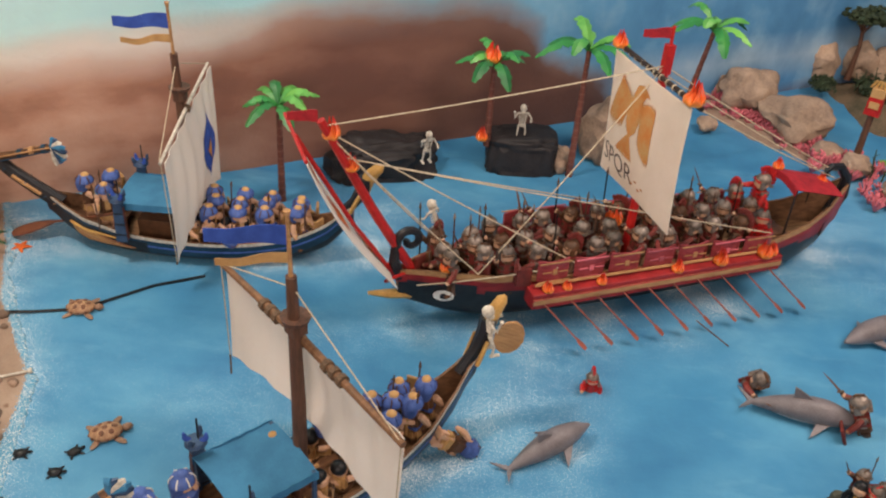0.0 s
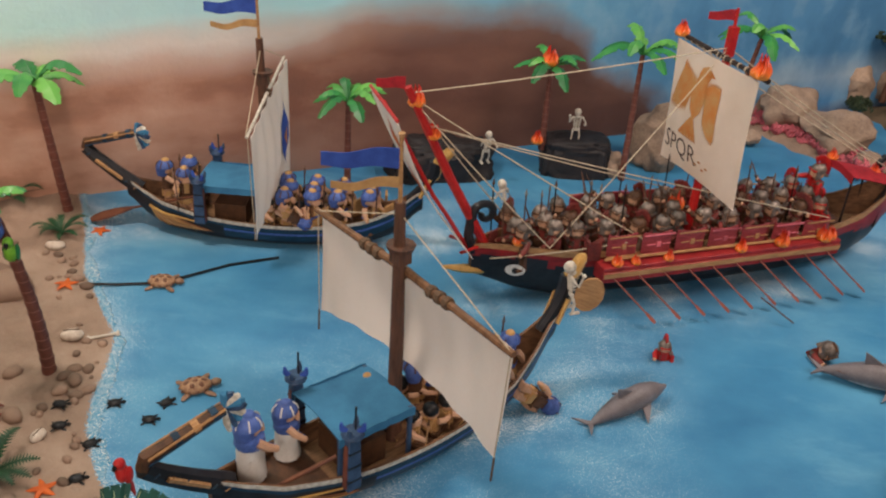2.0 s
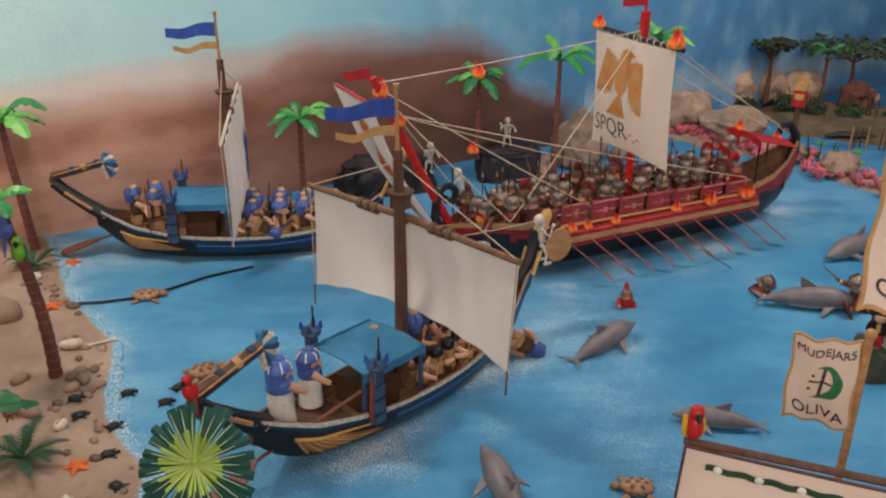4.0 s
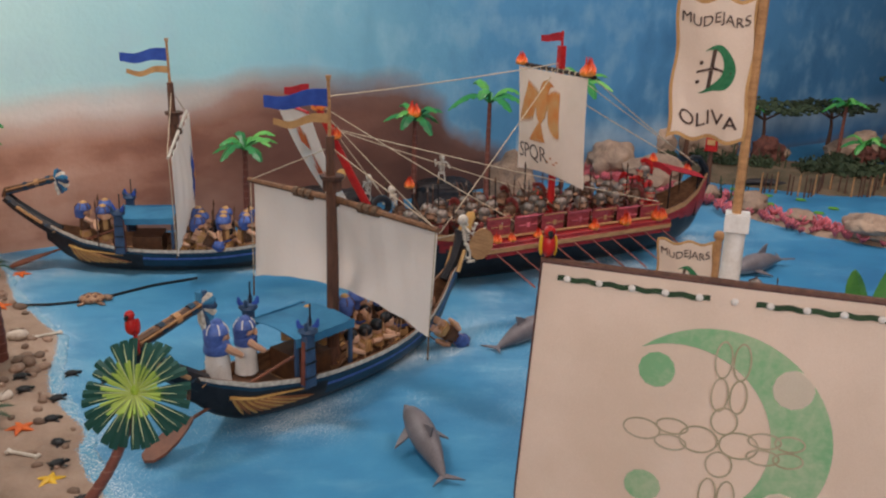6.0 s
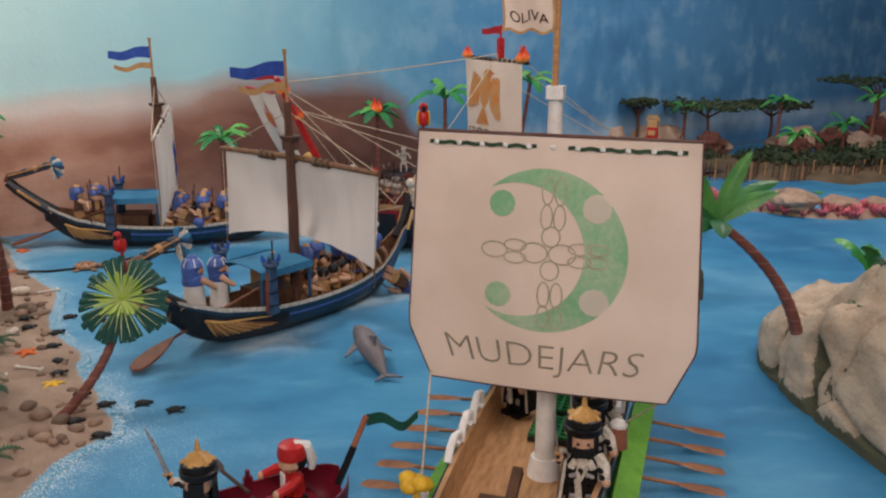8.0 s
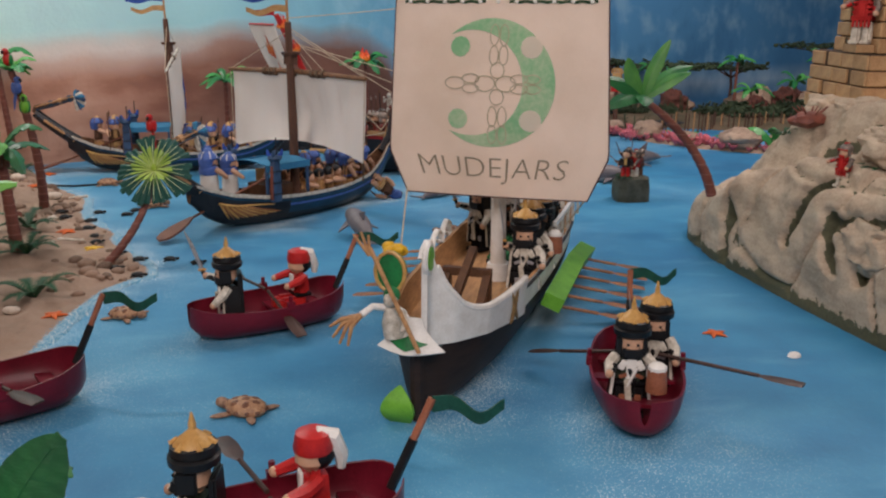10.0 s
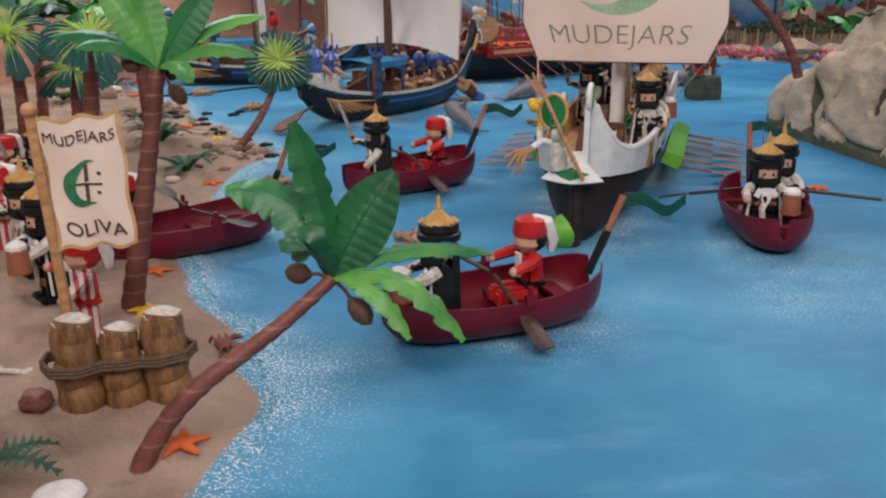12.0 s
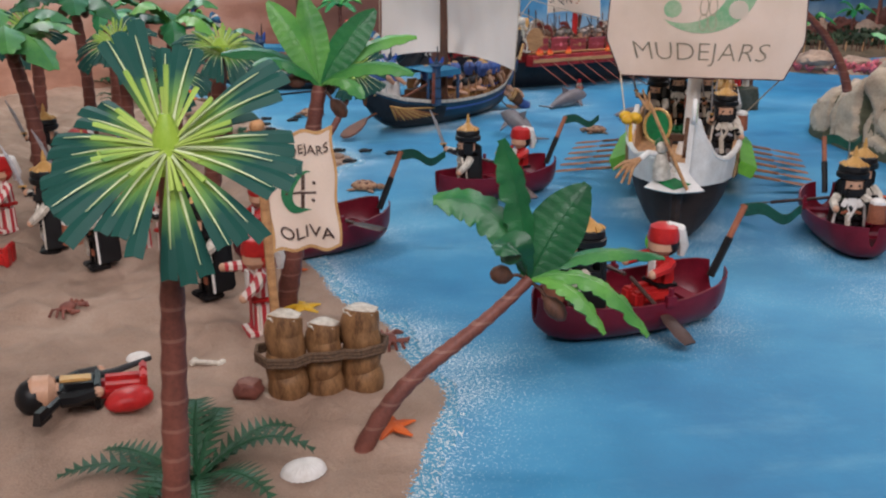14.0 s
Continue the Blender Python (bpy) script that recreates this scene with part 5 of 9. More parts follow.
    root, along = Vector((-0.266, -0.001, 0.033)), (Vector((-0.344, -0.011, 0.008)) - Vector((-0.266, -0.001, 0.033))).normalized()
    across = along.cross(Vector((0, 0, 1))).normalized()
    flat_shape(bm, ring, lambda u, v, l: root + along * u + across * v + Vector((0, 0, l)), 0.004)
    part("blade", bm, M["paddle"], steer, "broad red-brown oar blade")
    # spears, bundles and gear lying along the deck
    for k in range(44):
        bm = bmesh.new()
        x = rng.uniform(-0.02, 0.20)
        y = rng.uniform(-0.046, 0.046) * (1 - 2.5 * max(0, x - 0.1))
        a = rng.uniform(-0.6, 0.6)
        ln = rng.uniform(0.02, 0.045)
        tube(bm, [(x, y, 0.038), (x + math.cos(a) * ln, y + math.sin(a) * ln * 0.4, 0.036 + rng.uniform(0.004, 0.03))], rng.choice([0.0015, 0.003, 0.005]), 6)
        part("deck_gear", bm, rng.choice([M["leather"], M["lightwood"], M["tan"], M["wood"]]), ship, "brown bundle of deck gear")
    return ship


def sail_text(words, size, at, material, name, parent, label, thin=0.0):
    """Letters, bent onto a cloth by at(x, y, lift); x and y from the words' middle."""
    cu = bpy.data.curves.new(name, "FONT")
    cu.body, cu.size, cu.align_x, cu.align_y, cu.extrude, cu.resolution_u = words, size, "CENTER", "CENTER", 0.0004, 3
    cu.offset = -thin
    tmp = new(name, cu)
    me = bpy.data.meshes.new_from_object(tmp.evaluated_get(bpy.context.evaluated_depsgraph_get()))
    bpy.data.objects.remove(tmp)
    bpy.data.curves.remove(cu)
    for v in me.vertices:
        v.co = at(v.co.x, v.co.y, v.co.z + 0.0006)
    me.materials.clear()
    me.materials.append(material)
    ob = new(name, me)
    ob.parent = parent
    return tagged(ob, label=label)


R_ST = [(-0.425, 0.007, 0.058, 0.118), (-0.39, 0.022, 0.044, 0.122), (-0.34, 0.040, 0.022, 0.120), (-0.27, 0.056, 0.004, 0.112), (-0.1, 0.073, -0.003, 0.104), (0.1, 0.075, -0.003, 0.100), (0.27, 0.066, 0.0, 0.102), (0.38, 0.047, 0.008, 0.116), (0.44, 0.030, 0.034, 0.142), (0.478, 0.014, 0.080, 0.170)]


def flame_mesh(size, seed):
    """Tongues that rise and twist from one round foot."""
    rng = random.Random(seed)
    bm = bmesh.new()
    tongues, n, m = 6, 36, 8
    high = [size * rng.uniform(0.6, 1.0) for _ in range(tongues)]
    def at(u, v):
        k = u * tongues
        i, t = int(k) % tongues, k - int(k)
        peak = (1 - abs(2 * t - 1)) ** 0.8
        h = size * 0.26 + (high[i] - size * 0.26) * peak
        a = 6.2832 * u + 0.7 * v * v
        r = size * (0.30 + 0.12 * math.sin(math.pi * min(v * 1.4, 1)) - 0.16 * v * v)
        return r * math.cos(a), r * math.sin(a), h * v
    sheet(bm, at, n, m, size * 0.05)
    return bm


FLAMES = {}


def flame(place, size, label="orange and red plastic flame piece"):
    k = hash_of(place) % 3
    m = Matrix.Translation(place) @ Matrix.Diagonal((size, size, size, 1))
    if k not in FLAMES:
        FLAMES[k] = tagged(finish("flame", flame_mesh(1.0, k), M["flame"], at=m), label, "flame", "plastic flames")
        return FLAMES[k]
    o = FLAMES[k].copy()
    scene.collection.objects.link(o)
    o.matrix_world = m
    return o


def hash_of(p):
    return int(abs(p[0] * 917 + p[1] * 331 + p[2] * 77) * 10)


def local(at, x, y, z):
    return at @ Vector((x, y, z))


def roman_galley(at):
    ship = thing("war_galley", at, "red and black oared war galley with eagle sail", "ship")
    bm = bmesh.new()
    def paint(x, f, z, y):
        if z < 0.078 + (0.02 if x < -0.3 else 0):
            return 1
        return 2 if f > 0.94 else 0
    hull_mesh(bm, R_ST, 0.004, paint, 64, 40, 3)
    part("hull", bm, [M["hullred"], M["hulldark"], M["lightwood"], M["wood"]], ship, "dark red hull with a black bottom")
    bm = bmesh.new()
    deck_mesh(bm, R_ST, 0.070, -0.38, 0.44, 0.004)
    part("deck", bm, M["deck"], ship)
    bm = bmesh.new()
    tube(bm, [(-0.40, 0, 0.062), (-0.44, 0, 0.068), (-0.475, 0, 0.076)], [0.012, 0.010, 0.004], 8, 0, 0.7)
    part("ram", bm, M["gold"], ship, "yellow pointed ram")
    bm = bmesh.new()
    curl = [(-0.420, 0.0, 0.100), (-0.432, 0, 0.135)]
    for k in range(15):
        a = math.pi * 1.05 - k * 0.48
        rr = 0.024 * (1 - k * 0.055)
        curl.append((-0.405 + rr * math.cos(a), 0, 0.172 + rr * math.sin(a)))
    tube(bm, curl, [0.009] * 4 + [0.0072] * 6 + [0.006] * 7, 8, 0)
    part("bow_scroll", bm, M["hulldark"], ship, "black spiral bow scroll")
    for sg in (-1, 1):
        bm = bmesh.new()
        p = Vector(hull_at(R_ST, -0.352, sg * 1.12))
        n = Vector((-0.42, sg, 0.0)).normalized()
        t = Vector((-n.y, n.x, 0)) * -sg
        for a, b, h, mi in ((0.018, 0.011, 0.0045, 0), (0.006, 0.006, 0.0065, 1)):
            flat_shape(bm, [(a * math.cos(k * 0.3927), b * math.sin(k * 0.3927)) for k in range(16)], lambda u, v, l: p + t * u + Vector((0, 0, v)) + n * (l + h), mi=mi)
        part("painted_eye", bm, [M["white"], M["hulldark"]], ship, "white painted eye on the bow")
    bm = bmesh.new()
    stern = [(0.462, 0, 0.100), (0.484, 0, 0.140), (0.480, 0, 0.180), (0.458, 0, 0.205), (0.435, 0, 0.208), (0.425, 0, 0.198), (0.432, 0, 0.190)]
    tube(bm, stern, [0.013, 0.012, 0.010, 0.008, 0.007, 0.006, 0.005], 8, 0)
    part("stern_post", bm, M["hulldark"], ship, "black curling stern post")
    # shield-like side panels and the oar box
    for side in (-1, 1):
        for k in range(7):
            bm = bmesh.new()
            x = -0.175 + 0.069 * k
            zc = 0.127 - 0.0025 * k
            def face(u, v):
                return x - 0.0285 + 0.057 * u, side * (0.0765 + 0.007 * math.sin(math.pi * u)), zc - 0.020 + 0.040 * v
            sheet(bm, face, 8, 3, 0.003)
            for dx, dz, sx, sz in ((0, 0, 0.008, 0.010), (0, 0.0185, 0.060, 0.0022), (0, -0.0185, 0.060, 0.0022), (0.015, 0, 0.016, 0.0014), (-0.015, 0, 0.016, 0.0014)):
                box(bm, (x + dx, side * 0.0858, zc + dz), (sx, 0.0016, sz), None, 1)
            part("side_panel", bm, [M["shieldred"], M["pink"]] if k % 2 else [M["shieldred"], M["lightwood"]], ship, "red curved side panel")
        bm = bmesh.new()
        box(bm, (0.03, side * 0.089, 0.084), (0.50, 0.034, 0.030))
        box(bm, (0.03, side * 0.107, 0.0845), (0.50, 0.003, 0.012), None, 1)
        bmesh.ops.bevel(bm, geom=bm.edges[:], offset=0.0012, segments=1, affect="EDGES")
        part("oar_box", bm, [M["boxred"], M["lightwood"]], ship, "bright red oar box along the side", False)
        bm = bmesh.new()
        tube(bm, [(-0.21, side * 0.088, 0.106), (0.27, side * 0.088, 0.102)], 0.0028, 6)
        part("rail", bm, M["lightwood"], ship, "pale wooden rail")
        for k in range(10):
            x = -0.20 + 0.050 * k
            oar(ship, (x, side * 0.104, 0.080), (x + 0.062, side * 0.166, 0.016), 0.0015, 0.026, 0.0062, M["oarred"])
    # raked foremast with its own small sail
    bm = bmesh.new()
    tube(bm, [(-0.385, 0, 0.085), (-0.47, 0, 0.24), (-0.552, 0, 0.405)], [0.0085, 0.008, 0.0065], 8)
    part("foremast", bm, M["red"], ship, "red raked foremast")
    def fore(u, v):
        z = 0.115 + 0.265 * v
        mid = -0.405 - 0.150 * v
        return mid - 0.035 - 0.015 * math.sin(math.pi * v), 0.085 * (0.6 + 0.4 * v) * (1 - 2 * u), z
    bm = bmesh.new()
    sheet(bm, fore, 12, 14, 0.0012)
    fs = part("foresail", bm, M["whitecanvas"], ship, "small cream sail with flame shapes")
    bm = bmesh.new()
    for u0, v0, k in ((0.35, 0.12, 1.0), (0.55, 0.45, 1.2), (0.5, 0.75, 0.9)):
        for off in (-0.0016, 0.0016):
            stamp(bm, [(u0 - 0.16 * k, v0), (u0 - 0.10 * k, v0 + 0.12 * k), (u0 - 0.03 * k, v0 + 0.07 * k), (u0 + 0.02 * k, v0 + 0.20 * k), (u0 + 0.08 * k, v0 + 0.06 * k), (u0 + 0.17 * k, v0 + 0.10 * k), (u0 + 0.10 * k, v0 - 0.05 * k)], lambda u, v, l: Vector(fore(u, v)) + Vector((off + (l if off > 0 else -l), 0, 0)))
    part("flame_shape", bm, M["flamepaint"], fs, "orange flame cut-out on the cloth")
    bm = bmesh.new()
    tube(bm, [(-0.590, 0.078, 0.382), (-0.590, -0.078, 0.382)], 0.003, 6)
    part("fore_yard", bm, M["red"], ship)
    for sg in (-1, 1):
        bm = bmesh.new()
        tube(bm, [(-0.40, 0, 0.11), (-0.455, sg * 0.03, 0.118)], 0.003, 6)
        part("fore_brace", bm, M["red"], ship)
    bm = bmesh.new()
    tube(bm, [(-0.412, 0, 0.075), (-0.47, 0, 0.17), (-0.50, 0, 0.215), (-0.590, 0, 0.385)], 0.0036, 7)
    part("outer_spar", bm, M["red"], ship, "thin red outer spar")
    pennant(ship, (-0.556, 0, 0.412), 0.045, 0.020, M["flag_red"], "pennant", "dark red pennant", math.pi - 0.43, 0.004)
    # mainmast, yard and eagle sail
    bm = bmesh.new()
    tube(bm, [(0.012, 0, 0.07), (0.015, 0, 0.44)], [0.0085, 0.0072], 10)
    box(bm, (0.016, 0, 0.456), (0.0135, 0.0135, 0.050))
    tube(bm, [(0.016, 0, 0.480), (0.016, 0, 0.512)], 0.0028, 7)
    part("mast", bm, M["red"], ship, "bright red mast")
    bm = bmesh.new()
    tube(bm, [(0.004, 0.128, 0.432), (0.006, -0.128, 0.429)], 0.0046, 8)
    for k in range(12):
        y = -0.11 + 0.02 * k
        tube(bm, [(0.005, y - 0.0015, 0.430), (0.005, y + 0.0015, 0.430)], 0.0056, 6, 1)
    part("yard", bm, [M["hullbrown"], M["rope"]], ship, "dark yard lashed with cord")
    pennant(ship, (0.016, 0, 0.500), 0.046, 0.019, M["flag_red"], "pennant", "dark red pennant", math.pi - 0.43, 0.004)
    def cloth(u, v):
        low = 0.196 + 0.012 * math.sin(math.pi * u)
        z = low + (0.427 - low) * v
        return -0.006 - 0.020 * math.sin(math.pi * u) * math.sin(math.pi * (0.15 + 0.8 * v)) + 0.010 * (1 - v), (0.121 - 0.004 * math.sin(math.pi * v)) * (1 - 2 * u), z
    bm = bmesh.new()
    sheet(bm, cloth, 24, 20, 0.0012)
    sail = part("sail", bm, M["canvas"], ship, "cream canvas sail stamped with an eagle")
    def lay(u, v, lift):
        return Vector(cloth(u, v)) + Vector((-0.0009 - lift, 0, 0))
    bm = bmesh.new()
    stamp(bm, [(0.40, 0.84), (0.42, 0.90), (0.48, 0.925), (0.54, 0.90), (0.595, 0.865), (0.55, 0.862), (0.535, 0.82), (0.56, 0.70), (0.53, 0.56), (0.46, 0.48), (0.39, 0.55), (0.36, 0.68), (0.39, 0.78)], lay, cuts=3)
    eagle = part("eagle_stamp", bm, M["eagle"], sail, "orange stamped eagle with spread wings", False)
    for k in range(8):
        # feathers of the two raised wings, long outside and short inside
        for root, tip, wide in (((0.375 - 0.026 * k, 0.74 + 0.012 * k), (0.315 - 0.036 * k, 0.50 - 0.012 * k + 0.0012 * k * k), 0.023), ((0.555 + 0.018 * k, 0.75 + 0.010 * k - 0.0012 * k * k), (0.585 + 0.018 * k, 0.47 - 0.030 * k + 0.0022 * k * k), 0.018)):
            bm = bmesh.new()
            stamp(bm, [(root[0] - wide, root[1]), (root[0], root[1] + 0.075), (root[0] + wide, root[1]), (tip[0] + wide * 0.75, tip[1] + 0.05), (tip[0], tip[1]), (tip[0] - wide * 0.75, tip[1] + 0.05)], lay, 0.0005 + 0.00006 * k, cuts=2)
            part("feather", bm, M["eagle"], eagle, "", False)
    for k in range(7):
        a = (k - 3) * 0.22
        bm = bmesh.new()
        stamp(bm, [(0.43, 0.50), (0.47, 0.50), (0.45 - 0.05 + 0.20 * math.sin(a) + 0.016, 0.32 - 0.02 * math.cos(a)), (0.45 - 0.05 + 0.20 * math.sin(a) - 0.016, 0.33 - 0.02 * math.cos(a))], lay, 0.0005 + 0.00006 * k, cuts=2)
        part("tail_feather", bm, M["eagle"], eagle, "", False)
    for u, v in ((0.60, 0.17), (0.68, 0.15), (0.64, 0.12), (0.55, 0.13)):
        bm = bmesh.new()
        flat_shape(bm, [(u + 0.018 * math.cos(k), v + 0.010 * math.sin(k)) for k in range(6)], lay)
        part("ink_spot", bm, M["eagle"], sail, "", False)
    sail_text("SPQR", 0.052, lambda x, y, l: lay(0.30 + x / 0.242, 0.185 + y / 0.231 - 0.04 * x / 0.242, l), M["ink"], "lettering", sail, "dark letters SPQR", 0.0008)
    # canopy at the stern
    bm = bmesh.new()
    sheet(bm, lambda u, v: (0.325 + 0.115 * u, -0.045 + 0.09 * v, 0.196 - 0.030 * u + 0.010 * math.sin(math.pi * v)), 8, 8, 0.0018)
    sheet(bm, lambda u, v: (0.325 - 0.001 * v, -0.045 + 0.09 * u, 0.196 + 0.010 * math.sin(math.pi * u) - 0.014 * v), 14, 2, 0.0014)
    part("canopy", bm, M["flag_red"], ship, "red cloth stern canopy")
    for x, y in ((0.33, -0.040), (0.33, 0.040), (0.43, -0.030), (0.43, 0.030)):
        bm = bmesh.new()
        tube(bm, [(x, y, 0.07), (x, y, 0.192 - 0.25 * (x - 0.33))], 0.0022, 6)
        part("canopy_post", bm, M["hullbrown"], ship)
    tops = (0.014, 0, 0.445)
    for a, b in ((tops, (-0.55, 0, 0.395)), (tops, (-0.30, -0.05, 0.118)), (tops, (0.44, 0, 0.200)), ((0.005, -0.125, 0.428), (0.43, -0.02, 0.195)), ((-0.55, 0, 0.392), (-0.30, -0.05, 0.12)), ((-0.55, 0, 0.392), (-0.10, -0.08, 0.112)), ((-0.55, 0, 0.392), (-0.33, 0.045, 0.12)), ((-0.40, -0.03, 0.10), (-0.17, -0.085, 0.135)), ((0.005, 0.125, 0.43), (0.42, 0.02, 0.195)), ((-0.52, 0, 0.34), (0.26, -0.08, 0.135)), ((-0.52, 0, 0.34), (0.10, 0.07, 0.12))):
        rope("rigging", ship, [a, b], 0.0012, sag=0.004)
    return ship


M_ST = [(-0.385, 0.006, 0.004, 0.098), (-0.36, 0.028, 0.0, 0.098), (-0.31, 0.052, 0.0, 0.098), (-0.22, 0.070, -0.003, 0.097), (-0.05, 0.080, -0.004, 0.096), (0.15, 0.080, -0.004, 0.100), (0.26, 0.066, -0.002, 0.112), (0.32, 0.045, 0.004, 0.128)]


def moon_ring(cx, cy, r, n=28, open_side=0.0, bite=0.72, shift=-0.42, a0=2.0):
    """A crescent, open to the left."""
    out = [(cx + r * math.cos(-a0 + 2 * a0 * k / n), cy + r * math.sin(-a0 + 2 * a0 * k / n)) for k in range(n + 1)]
    end = math.atan2(r * math.sin(a0), r * math.cos(a0) - shift * r)
    rad = math.hypot(r * math.sin(a0), r * math.cos(a0) - shift * r)
    inn = [(cx + shift * r + rad * math.cos(-end + 2 * end * k / n), cy + rad * math.sin(-end + 2 * end * k / n)) for k in range(1, n)]
    return out + inn[::-1]


def banner_marks(parent, lay, w, h, flip=1, small=True):
    """The crescent and cross of a banner; lay takes metres from the cloth's middle."""
    bm = bmesh.new()
    r = w * 0.30
    ring = [(flip * u, v) for u, v in moon_ring(0, 0, r)]
    stamp(bm, ring, lay)
    part("crescent", bm, M["deepgreenink"], parent, "dark green crescent", False)
    bm = bmesh.new()
    for sx, sy, cx, cy in ((0.62 * r, 0.10 * r, -0.25 * r, 0), (0.62 * r, 0.10 * r, 0.45 * r, 0), (0.14 * r, 0.75 * r, 0.0, 0.45 * r), (0.14 * r, 0.75 * r, 0.0, -0.45 * r)):
        cx *= flip
        flat_shape(bm, [(cx - sx / 2 * 1.2, cy - sy / 2), (cx + sx / 2 * 1.2, cy - sy / 2), (cx + sx / 2 * 1.2, cy + sy / 2), (cx - sx / 2 * 1.2, cy + sy / 2)], lay)
    for cx, cy in ((-0.5, 0.42), (-0.5, -0.42)):
        flat_shape(bm, [(flip * cx * r + 0.09 * r * math.cos(k), cy * r + 0.09 * r * math.sin(k)) for k in range(6)], lay)
    part("cross_mark", bm, M["ink"], parent, "dark ornamental cross and dots", False)


def banner(at, w, h, label, pole_low, pole_side, flip, pole_r=0.0032, pole_top=0.01, group="banners on poles"):
    """A cloth banner with a tan rim on a wooden pole; local x along the cloth, z up, seen from -y."""
    b = thing("banner", at, label, "banner", group)
    def cloth(u, v):
        x, z = (u - 0.5) * w, (v - 0.5) * h
        return x + 0.001 * math.sin(z * 130), 0.004 * math.sin(u * 5 + v * 3), z + 0.0018 * math.sin(u * 14)
    bm = bmesh.new()
    sheet(bm, cloth, 24, 36, 0.0016, 1, lambda u, v: 1 if min(u, 1 - u) < 0.045 or min(v, 1 - v) < 0.03 else 0)
    c = part("cloth", bm, [M["canvas"], M["tan"]], b, "cream cloth with a tan rim")
    def lay(x, z, lift):
        return Vector(cloth(x / w + 0.5, z / h + 0.5)) + Vector((0, -0.0010 - lift, 0))
    banner_marks(c, lay, w, h, flip)
    sail_text("MUDEJARS", w * 0.185, lambda x, y, l: lay(x, y + h * 0.345, l), M["ink"], "lettering", c, "dark letters MUDEJARS")
    sail_text("OLIVA", w * 0.27, lambda x, y, l: lay(x, y - h * 0.35, l), M["ink"], "lettering", c, "dark letters OLIVA")
    bm = bmesh.new()
    x = pole_side * (w / 2 + pole_r * 0.6)
    tube(bm, [(x - pole_side * 0.0, 0.002, pole_low), (x, 0.002, h / 2 + pole_top)], pole_r, 8)
    ball(bm, (x, 0.002, h / 2 + pole_top), pole_r * 1.5, 0, 8, 6)
    part("pole", bm, M["lightwood"], b, "pale wooden pole")
    return b


